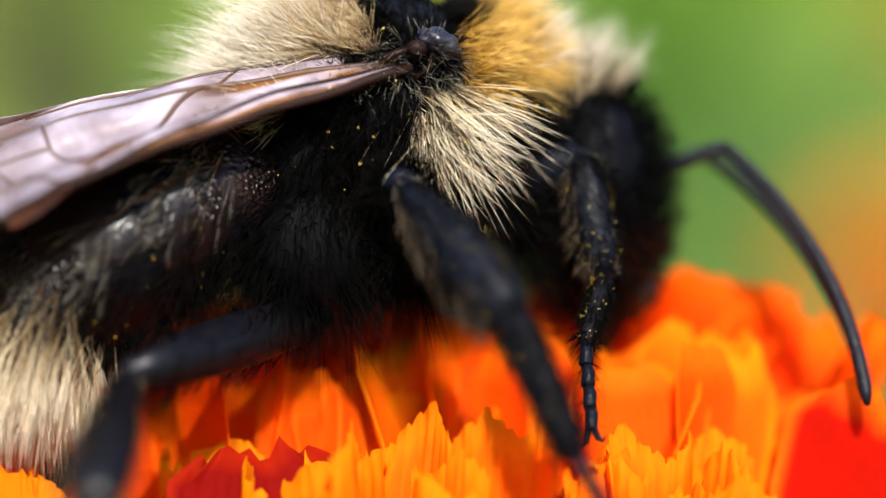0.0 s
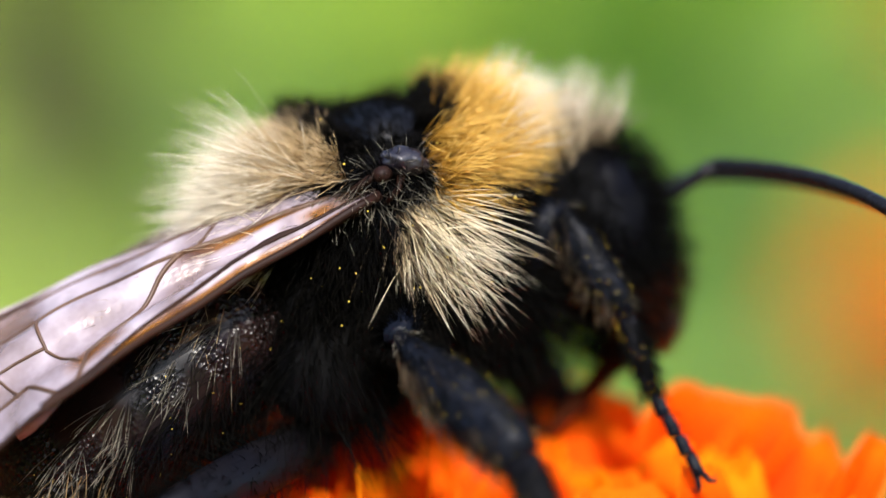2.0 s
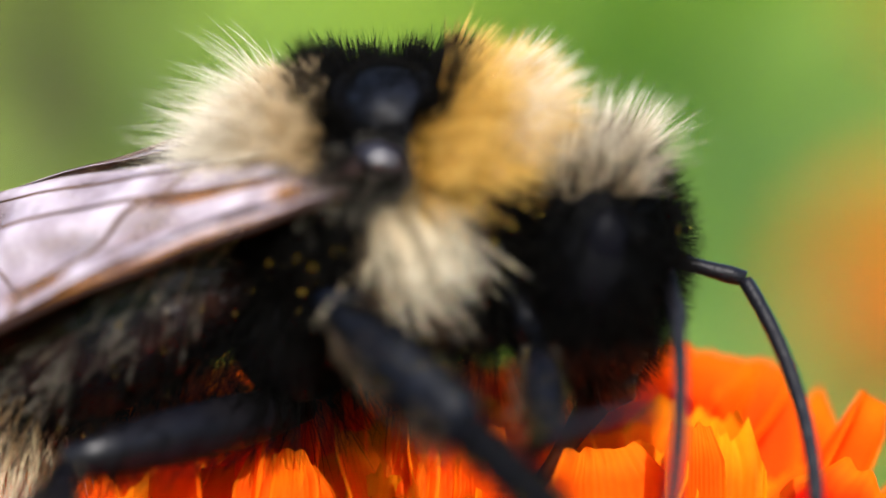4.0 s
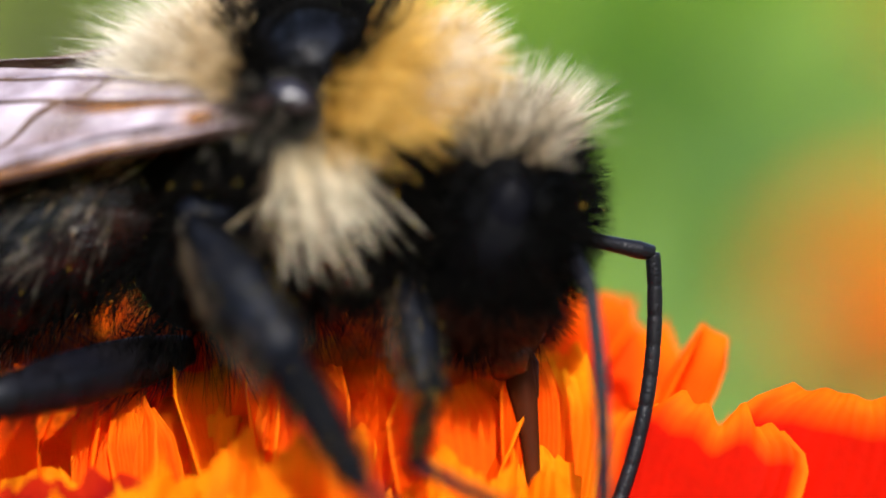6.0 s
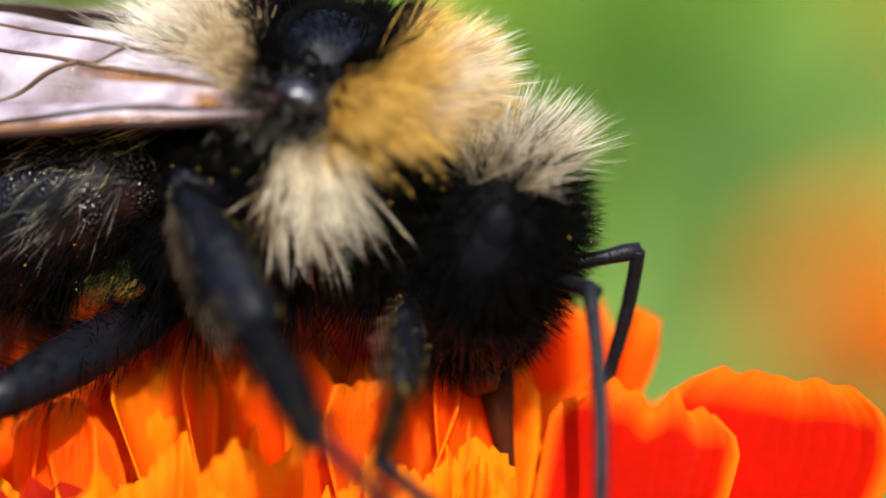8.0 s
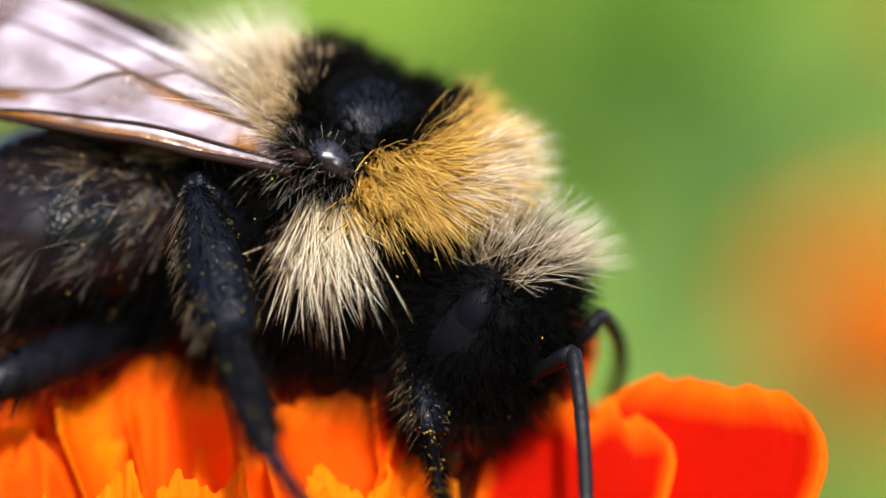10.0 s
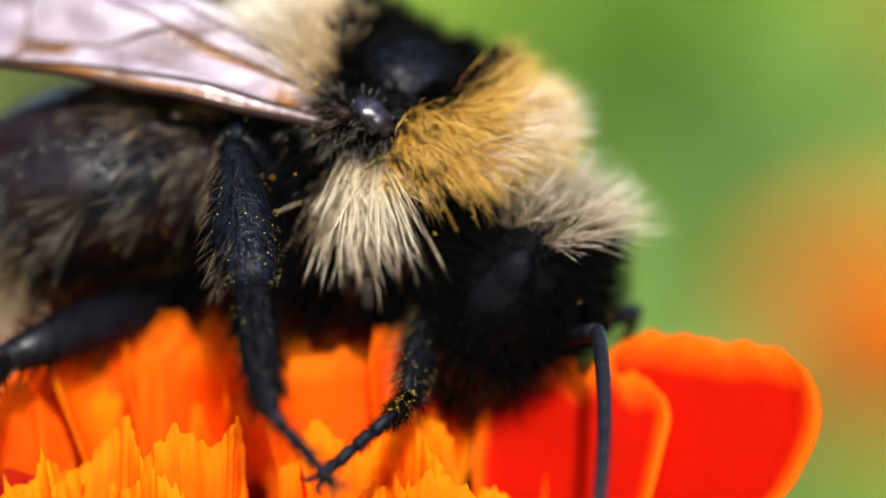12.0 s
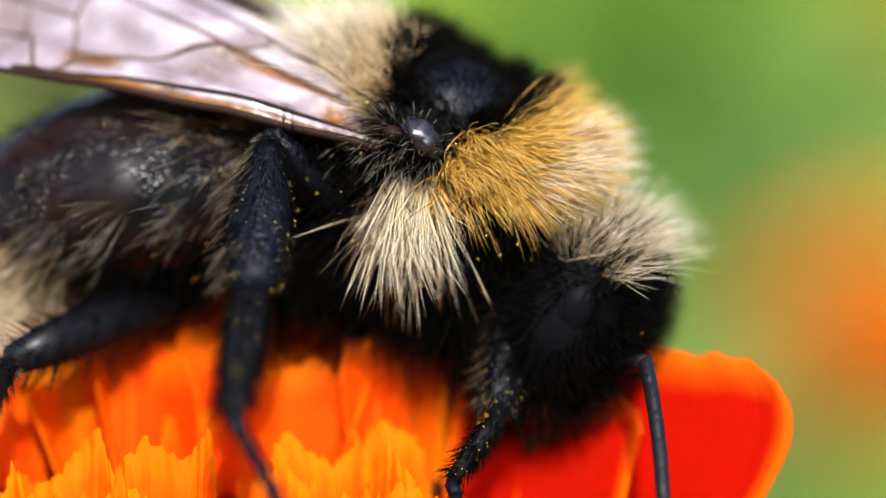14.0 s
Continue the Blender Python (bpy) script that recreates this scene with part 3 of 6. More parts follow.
# ---- the bumblebee, facing +x, its right side towards -y ----
def segment(L, widths, flat, n=14, bow=0.0):
    """A limb piece along z; widths are half-widths at even steps."""
    m = len(widths)
    pts = [(bow * math.sin(math.pi * k / (m - 1)), 0, L * k / (m - 1)) for k in range(m)]
    v = []
    for k, p in enumerate(pts):
        for i in range(n):
            a = 2 * math.pi * i / n
            v.append((p[0] + widths[k] * math.cos(a), p[1] + widths[k] * flat * math.sin(a), p[2]))
    f = grid_faces(n, m, True)
    f.append(tuple(range(n))[::-1])
    f.append(tuple((m - 1) * n + i for i in range(n)))
    return v, f


def segment_hair(name, L, widths, flat, count, length, mat, parent, sweep=0.8, radius=0.011, side=None):
    t = rng.uniform(0.05, 0.97, count)
    a = rng.uniform(0, 2 * math.pi, count) if side is None else rng.normal(side, 0.7, count)
    w = np.interp(t, np.linspace(0, 1, len(widths)), widths)
    roots = np.stack([w * np.cos(a), w * flat * np.sin(a), L * t], 1)
    ways = np.stack([np.cos(a), np.sin(a), np.full(count, sweep)], 1)
    return fur(name, roots, unit(ways), np.full(count, length), (0, 0, 0.25), radius, mat, parent, "", 0.18, 3)


def grains(name, points, size, parent):
    """Pollen grains: tiny eight-sided lumps."""
    o = np.array([(1, 0, 0), (-1, 0, 0), (0, 1, 0), (0, -1, 0), (0, 0, 1), (0, 0, -1)], dtype=float)
    t = np.array([(0, 2, 4), (2, 1, 4), (1, 3, 4), (3, 0, 4), (2, 0, 5), (1, 2, 5), (3, 1, 5), (0, 3, 5)])
    n = len(points)
    s = size * rng.uniform(0.6, 1.3, n)
    v = (points[:, None] + o[None] * s[:, None, None]).reshape(-1, 3)
    f = (t[None] + (np.arange(n) * 6)[:, None, None]).reshape(-1, 3)
    return tagged(part(name, v, f, POLLEN, parent, "yellow pollen grains"), kind="stuff")


bee = tagged(new("bumblebee"), "furry black and pale yellow bumblebee on a marigold", "bumblebee")
TH = (2.65, 2.3, 2.25)


def build_thorax():
    v, f = spheroid((0, 0, 0), TH, 56, 40, 0.02)
    th = part("thorax", v, f, BLACK, bee, "black thorax under dense fur")
    # shining bare patch on the back
    v, f = spheroid((0.1, -0.25, 1.34), (1.12, 1.4, 1.02), 40, 28, 0.03)
    part("shield", v, f, BALD, th, "bare shiny black back")
    p, nrm, d = on_spheroid(60000, (0, 0, 0), TH)
    x, y, z = p.T
    # distance from the middle of the bare shield
    q = np.hypot((x - 0.1) / 1.28, y / 1.85)
    bare = (q < 1.0) & (z > 0)
    ay = np.abs(y)
    wingpit = (ay > 1.15) & (x < 0.55) & (z > 0.35) & (z < np.where(x < -0.7, 1.0, 1.75))
    collar = (x > 0.55) & (z > np.where(x < 1.4, 0.15, 0.75)) & (x < 2.4) & ~bare & ~wingpit
    collar &= ~((ay > 1.6) & (x < 0.75))
    rear = (x < -0.9) & (z > np.where(ay > 1.0, 1.0, -0.2)) & ~bare & ~wingpit
    ragged = rng.normal(0, 0.18, len(x))
    tuft = (ay > 0.9) & (x + ragged > -0.2) & (x + ragged < 0.82 + 0.3 * z) & (z < 0.95 - 0.25 * x) & (z > -0.75 + 0.15 * x) & ~collar & ~wingpit
    under = ~(collar | rear | tuft | bare | wingpit)
    fringe = (q >= 0.86) & (q < 1.14) & (z > 0) & (ay < 1.45)

    def sow(mask, count):
        i = np.flatnonzero(mask)
        return rng.choice(i, min(count, len(i)), replace=False)

    thin = (z < 0.7) & (x > 1.1) & (rng.random(len(x)) < 0.6)
    i = sow(collar & ~(fringe & (q < 1.02)) & ~thin, 11000)
    w = nrm[i] * 0.9 + np.array([0.42, 0, -0.10])
    w[:, 2] -= 0.35 * (np.abs(p[i, 1]) > 1.2)
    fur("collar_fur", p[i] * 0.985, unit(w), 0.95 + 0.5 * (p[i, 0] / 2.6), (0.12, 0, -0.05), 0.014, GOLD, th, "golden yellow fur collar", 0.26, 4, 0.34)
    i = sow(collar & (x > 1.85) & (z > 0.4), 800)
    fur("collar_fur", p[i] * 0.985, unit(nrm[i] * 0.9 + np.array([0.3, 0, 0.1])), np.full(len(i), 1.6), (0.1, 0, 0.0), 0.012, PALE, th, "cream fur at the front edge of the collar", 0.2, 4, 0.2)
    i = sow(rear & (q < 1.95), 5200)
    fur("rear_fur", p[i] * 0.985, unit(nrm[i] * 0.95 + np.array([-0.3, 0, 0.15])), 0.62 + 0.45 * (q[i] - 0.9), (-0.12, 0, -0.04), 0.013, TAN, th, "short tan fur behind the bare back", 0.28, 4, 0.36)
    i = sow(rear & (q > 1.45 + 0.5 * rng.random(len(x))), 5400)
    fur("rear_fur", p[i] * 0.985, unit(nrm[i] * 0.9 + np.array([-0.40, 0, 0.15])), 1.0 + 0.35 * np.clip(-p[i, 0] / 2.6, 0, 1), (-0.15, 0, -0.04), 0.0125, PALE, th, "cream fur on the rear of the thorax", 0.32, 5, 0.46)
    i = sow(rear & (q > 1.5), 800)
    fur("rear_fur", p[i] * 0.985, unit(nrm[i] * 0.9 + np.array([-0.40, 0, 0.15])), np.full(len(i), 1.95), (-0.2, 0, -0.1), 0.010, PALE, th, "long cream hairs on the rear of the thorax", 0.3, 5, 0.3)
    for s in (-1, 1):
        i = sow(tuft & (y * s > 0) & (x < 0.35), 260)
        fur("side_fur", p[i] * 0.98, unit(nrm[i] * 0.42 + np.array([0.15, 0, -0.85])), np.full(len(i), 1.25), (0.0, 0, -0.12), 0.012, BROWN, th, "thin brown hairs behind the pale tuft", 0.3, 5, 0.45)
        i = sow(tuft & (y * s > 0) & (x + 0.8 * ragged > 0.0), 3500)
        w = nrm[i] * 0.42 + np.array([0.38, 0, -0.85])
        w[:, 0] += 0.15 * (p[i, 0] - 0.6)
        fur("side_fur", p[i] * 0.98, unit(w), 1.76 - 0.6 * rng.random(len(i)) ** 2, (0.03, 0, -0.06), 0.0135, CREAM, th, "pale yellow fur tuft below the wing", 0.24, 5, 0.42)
    i = sow(under, 7000)
    w = nrm[i] + np.array([-0.15, 0, -0.5])
    fur("under_fur", p[i] * 0.985, unit(w), np.where(p[i, 2] < -1, 1.6, 1.1), (0, 0, -0.15), 0.014, DARK, th, "black fur on flank and belly", 0.3, 4, 0.15)
    # black band between the wings, upright hairs round the bare patch and short ones on it
    bald = np.hypot((x - 0.1) / 0.95, (y + 0.4) / 1.25)
    i = sow((q < 1.12) & (z > 0) & (bald > 1.0) & (ay < 1.75), 5200)
    w = nrm[i] + 0.22 * np.stack([(p[i, 0] - 0.1), p[i, 1] * 0.6, np.full(len(i), 0.3)], 1)
    fur("back_fringe", p[i] * 0.99, unit(w), 0.45 + 0.65 * np.clip(bald[i] - 1.0, 0, 0.5) / 0.5 - 0.45 * (np.abs(p[i, 1] + 0.1) > 1.35), (0, 0, 0.02), 0.013, DARK, th, "upright black hairs between the wings", 0.2, 4, 0.12)
    pb_, nb, _ = on_spheroid(9000, (0.1, -0.25, 1.34), (1.12, 1.4, 1.02))
    i = np.flatnonzero(pb_[:, 2] > 1.5)[:2600]
    fur("back_fringe", pb_[i] * 0.99, unit(nb[i] * 0.7 + np.array([-0.5, 0, 0.0])), np.full(len(i), 0.30), (0, 0, 0.0), 0.008, DARK, th, "short black hairs on the bare back", 0.25, 3)
    i = sow(wingpit & (z < 0.8) | under & (z > 0.2), 330)
    fur("under_fur", p[i] * 0.985, unit(nrm[i] + np.array([0.1, 0, -0.4])), np.full(len(i), 1.0), (0, 0, -0.1), 0.012, GREY, th, "brown hairs at the wing root", 0.25, 4, 0.1)
    i = sow(wingpit & (z > 0.7), 700)
    fur("back_fringe", p[i] * 0.99, unit(nrm[i] + np.array([-0.3, 0, 0.3])), np.full(len(i), 0.5), (0, 0, 0), 0.013, DARK, th, "short black hairs above the wing root", 0.25, 3)
    i = sow((collar | tuft | under), 150)
    grains("pollen", p[i] + nrm[i] * rng.uniform(0.3, 1.1, (len(i), 1)), 0.02, th)
    return th


def build_base():
    """Rear of the thorax, waist and the leg bases."""
    v, f = spheroid((-2.0, 0, -1.1), (1.5, 1.7, 1.6), 36, 24, 0.04)
    rump = part("propodeum", v, f, BLACK, bee, "black rear plate of the thorax")
    p, nrm, d = on_spheroid(2600, (-2.0, 0, -1.1), (1.5, 1.7, 1.6))
    fur("rump_fur", p, unit(nrm + np.array([-0.3, 0, -0.5])), np.full(len(p), 1.0), (0, 0, -0.1), 0.013, DARK, rump, "black hairs", 0.25, 4, 0.15)
    for x, y, z, axes in ((1.7, 0.85, -2.1, (0.75, 0.7, 1.0)), (0.1, 1.1, -2.3, (0.8, 0.7, 1.1)), (-1.9, 1.1, -2.7, (1.3, 0.8, 1.25))):
        for s in (-1, 1):
            v, f = spheroid((x, s * y, z), axes, 24, 18, 0.05)
            cx = part("coxa", v, f, BLACK, bee, "black hairy leg base")
            p, nrm, d = on_spheroid(900, (x, s * y, z), axes)
            fur("coxa_fur", p, unit(nrm + np.array([0, 0, -0.5])), np.full(len(p), 1.5), (0, 0, -0.1), 0.012, DARK, cx, "black hairs", 0.25, 4, 0.15)


def build_tegula(s):
    v, f = spheroid((0.22, s * 2.38, 1.2), (0.46, 0.36, 0.27), 32, 22, 0.16, lambda p: Vector((p.x + 0.25 * p.z, p.y, p.z - 0.35 * p.x - 0.18 * p.x * p.x)))
    teg = part("tegula", v, f, TEGULA, bee, "glossy blue-black shoulder plate over the wing root")
    v, f = joined([tube([(0.12, s * 2.45, 1.0), (-0.02, s * 2.55, 0.70), (-0.35, s * 2.5, 0.45)], [0.09, 0.07, 0.05], 10),
                   tube([(-0.15, s * 2.4, 1.15), (-0.5, s * 2.5, 1.02), (-0.95, s * 2.5, 0.85)], [0.10, 0.085, 0.07], 10),
                   spheroid((-0.30, s * 2.62, 1.05), (0.20, 0.18, 0.17), 18, 12, 0.1)])
    part("wing_hinge", v, f, COSTA, teg, "dark brown wing hinge plates")
    p, nrm, d = on_spheroid(420, (-0.1, s * 2.3, 0.95), (0.7, 0.3, 0.4))
    fur("hinge_hair", p, unit(nrm + np.array([-0.3, s * 0.2, -0.2])), np.full(len(p), 0.5), (0, 0, -0.1), 0.011, DARK, teg, "black hairs round the wing hinge", 0.35, 3)
    p, nrm, d = on_spheroid(220, (-0.15, s * 2.3, 0.8), (0.75, 0.3, 0.45))
    fur("hinge_hair", p, unit(nrm + np.array([-0.2, s * 0.2, -0.5])), np.full(len(p), 0.65), (0, 0, -0.1), 0.010, GREY, teg, "brown hairs round the wing hinge", 0.35, 3)


def wing_point(u, v, L, W):
    """A place on the wing: u along from the root, v across from the front edge, in the wing's own plane."""
    root = 0.32 + 0.68 * min(1.0, (u / 0.62) ** 0.8)
    tip = math.sqrt(max(0.0, 1 - max(0.0, (u - 0.72) / 0.28) ** 2))
    w = W * root * (0.15 + 0.85 * tip)
    front = 0.35 * math.sin(math.pi * u) * 0.5 + (W * 0.28 * (1 - tip))
    ripple = 0.13 * math.sin(11 * v + 2 * u) * min(1, 4 * u) + 0.07 * math.sin(19 * v - 5 * u) + 0.03 * math.sin(31 * u + 7 * v)
    return Vector((-L * u, front + w * v, ripple - 0.10 * v * v + 0.75 * math.sin(2.6 * u)))


def build_wing(s, name, L, W, m, label):
    nu, nv = 44, 18
    verts, uvs = [], []
    for k in (0, 1):
        for j in range(nv):
            for i in range(nu):
                p = wing_point(i / (nu - 1), j / (nv - 1), L, W)
                verts.append((p.x, -s * p.y, p.z - 0.015 * k))
                uvs.append((j / (nv - 1), i / (nu - 1)))
    n = nu * nv
    f = grid_faces(nu, nv) + [tuple(i + n for i in q[::-1]) for q in grid_faces(nu, nv)]
    rim = list(range(nu)) + [j * nu + nu - 1 for j in range(1, nv)] + [(nv - 1) * nu + i for i in range(nu - 2, -1, -1)] + [j * nu for j in range(nv - 2, 0, -1)]
    f += [(a, b, b + n, a + n) for a, b in zip(rim, rim[1:] + rim[:1])]
    wing = part(name, verts, f, WING, bee, label, uvs)
    wing.matrix_basis = m

    def vein(path, r0, r1, mat, vn, lab=""):
        pts = []
        for (a, b), (c, d) in zip(path, path[1:]):
            for k in range(7):
                q = k / 7
                pts.append(wing_point(a + (c - a) * q, b + (d - b) * q, L, W) + Vector((0, 0, 0.012)))
        pts.append(wing_point(*path[-1], L, W) + Vector((0, 0, 0.012)))
        pts = [(p.x, -s * p.y, p.z) for p in pts]
        v, ff = tube(pts, [r0 + (r1 - r0) * k / (len(pts) - 1) for k in range(len(pts))], 7)
        part(vn, v, ff, mat, wing, lab)

    vein([(0.0, 0.02), (0.3, 0.0), (0.62, 0.0), (0.85, 0.0)], 0.10, 0.055, COSTA, "front_edge", "dark brown thick front edge")
    vein([(0.0, 0.16), (0.3, 0.11), (0.62, 0.03)], 0.05, 0.04, COSTA, "vein")
    if W > 3:
        vein([(0.0, 0.48), (0.15, 0.55), (0.30, 0.58)], 0.075, 0.055, VEIN, "vein")
        vein([(0.30, 0.58), (0.36, 0.46), (0.43, 0.30), (0.52, 0.20), (0.57, 0.05)], 0.055, 0.045, VEIN, "vein")
        vein([(0.30, 0.58), (0.45, 0.66), (0.55, 0.68), (0.70, 0.72), (0.86, 0.75)], 0.05, 0.022, VEIN, "vein")
        vein([(0.0, 0.70), (0.2, 0.78), (0.4, 0.86), (0.55, 0.91)], 0.05, 0.025, VEIN, "vein")
        vein([(0.55, 0.68), (0.57, 0.44), (0.54, 0.18)], 0.04, 0.03, VEIN, "vein")
        vein([(0.60, 0.05), (0.63, 0.28), (0.72, 0.32), (0.80, 0.18), (0.84, 0.02)], 0.05, 0.03, VEIN, "vein")
        vein([(0.57, 0.46), (0.66, 0.50), (0.78, 0.55)], 0.035, 0.022, VEIN, "vein")
        vein([(0.65, 0.30), (0.66, 0.50), (0.68, 0.71)], 0.035, 0.022, VEIN, "vein")
        vein([(0.22, 0.79), (0.28, 0.58)], 0.035, 0.03, VEIN, "vein")
        vein([(0.57, 0.03), (0.60, 0.045), (0.635, 0.03)], 0.10, 0.07, COSTA, "wing_spot", "dark red-brown spot on the front edge")
    else:
        vein([(0.0, 0.4), (0.3, 0.45), (0.6, 0.5), (0.85, 0.6)], 0.045, 0.02, VEIN, "vein")
        vein([(0.3, 0.45), (0.5, 0.75), (0.7, 0.9)], 0.035, 0.02, VEIN, "vein")
    return wing


HC = Vector((4.1, 0.0, -1.5))
HA = (1.45, 1.95, 2.3)
NECK = Vector((2.5, 0.0, -0.7))


def build_head():
    """Modelled in the bee's space; its own origin is the neck."""
    c = HC - NECK

    def warp(p):
        k = 1 - 0.20 * max(0, -p.z / 2.3)
        return Vector((p.x * (1 - 0.1 * max(0, -p.z / 2.3)) + 0.12 * -p.z * 0.5, p.y * k, p.z))

    v, f = spheroid(c, HA, 48, 36, 0.02, warp)
    head = part("head", v, f, BLACK, bee, "black head with shining eyes")
    for s in (-1, 1):
        v, f = spheroid((c.x + 0.06, s * 1.38, c.z + 0.75), (0.58, 0.44, 0.85), 32, 28, 0.03)
        part("eye", v, f, EYE_BLACK, head, "long glossy black compound eye")
        v, f = tube([(c.x + 0.75, s * 0.55, c.z - 1.9), (c.x + 0.85, s * 0.6, c.z - 2.35), (c.x + 0.7, s * 0.35, c.z - 2.75)], [0.42, 0.38, 0.15], 12, 0.6)
        part("mandible", v, f, REDDISH, head, "dark reddish jaw")
    for q in ((0.45, 0), (0.3, -0.42), (0.3, 0.42)):
        v, f = spheroid((c.x + q[0], q[1], c.z + 2.12), (0.15, 0.15, 0.14), 14, 10)
        part("ocellus", v, f, SHINY, head, "small shiny simple eye")
    v, f = spheroid((c.x + 0.75, 0, c.z - 1.55), (0.6, 1.0, 0.85), 28, 20, 0.05)
    part("clypeus", v, f, REDDISH, head, "dark reddish face plate")
    p, nrm, d = on_spheroid(14000, tuple(c), HA)
    r = p - np.array(c)
    crown = (r[:, 2] > 1.45) & (np.abs(r[:, 1]) < 1.2) & (r[:, 0] < 0.5)
    i = np.flatnonzero(crown)[:760]
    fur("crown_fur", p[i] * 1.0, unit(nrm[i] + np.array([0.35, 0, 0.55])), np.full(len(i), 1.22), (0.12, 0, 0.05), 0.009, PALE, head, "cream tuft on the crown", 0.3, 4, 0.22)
    i = np.flatnonzero(crown)[760:1200]
    fur("crown_fur", p[i], unit(nrm[i] + np.array([0.25, 0, 0.5])), np.full(len(i), 1.0), (0.1, 0, 0.1), 0.010, DARK, head, "black hairs among the crown tuft", 0.3, 4, 0.16)
    i = np.flatnonzero(~crown & (np.abs(r[:, 1]) < 1.35) & (r[:, 0] > -0.2))[:2600]
    fur("face_fur", p[i], unit(nrm[i] + np.array([0.2, 0, -0.1])), np.full(len(i), 0.75), (0, 0, 0), 0.011, DARK, head, "short black face hairs", 0.35, 4, 0.1)
    open_eye = ((r[:, 0] - 0.06) / 0.44) ** 2 + ((r[:, 2] - 0.8) / 0.7) ** 2 < 1
    low = np.flatnonzero((r[:, 2] < -0.8) & (r[:, 0] > -0.6))[:700]
    # the amber-lit fringe of the lower face is in these hairs' tip colour
    fur("face_fur", p[low], unit(nrm[low] + np.array([0.1, 0, -0.5])), np.full(len(low), 0.8), (0, 0, -0.1), 0.010, WARM_LIT, head, "dark reddish hairs under the face, amber light put into their tips", 0.35, 4, 0.15)
    i = np.flatnonzero(~crown & (np.abs(r[:, 1]) >= 1.3) & (r[:, 0] > -0.3) & ~open_eye)[:1500]
    fur("cheek_fur", p[i], unit(nrm[i] + np.array([0.1, 0, -0.3])), np.full(len(i), 0.5), (0, 0, -0.1), 0.011, DARK, head, "short black hairs round the eye", 0.35, 4, 0.1)
    i = np.flatnonzero(~crown & (r[:, 0] < -0.2))[:1600]
    fur("cheek_fur", p[i], unit(nrm[i] + np.array([0.1, 0, -0.4])), np.full(len(i), 0.8), (0, 0, -0.1), 0.012, DARK, head, "black cheek hairs", 0.3, 4, 0.1)
    i = rng.choice(14000, 12, replace=False)
    grains("pollen", p[i] + nrm[i] * 0.4, 0.017, head)
    return head


def build_antenna(head):
    w = [0.17, 0.155, 0.15, 0.16, 0.18, 0.15]
    v, f = segment(1.55, w, 1.0, 12)
    scape = part("scape", v, f, ANTENNA, head, "black first joint of an antenna")
    n = 11
    L, sag = 6.5, 0.58
    pts, rad = [], []
    for k in range(n):
        for q, s in ((0.0, 0.91), (0.06, 0.98), (0.25, 1.0), (0.6, 1.0), (0.94, 0.98)):
            t = (k + q) / n
            pts.append((sag * 4 * t * (1 - t), 0, L * t))
            rad.append(s * (0.15 if t < 0.92 else 0.15 * math.sqrt(max(0.08, 1 - ((t - 0.92) / 0.08) ** 2))))
    v, f = tube(pts, rad, 12)
    flag = part("flagellum", v, f, ANTENNA, head, "long jointed black antenna whip")
    return scape, flag


def build_proboscis(head):
    w = [0.34, 0.33, 0.28, 0.21, 0.17, 0.14, 0.10]
    v, f = joined([segment(3.4, w, 0.7, 12, 0.10), tube([(0.1, -0.1, 0.1), (0.26, -0.12, 0.6), (0.22, -0.1, 1.2), (0.06, 0, 1.7)], [0.16, 0.22, 0.17, 0.05], 10)])
    return part("proboscis", v, f, SHEATH, head, "dark reddish-brown folded tongue sheath")


AB = (4.0, 2.4, 2.08)


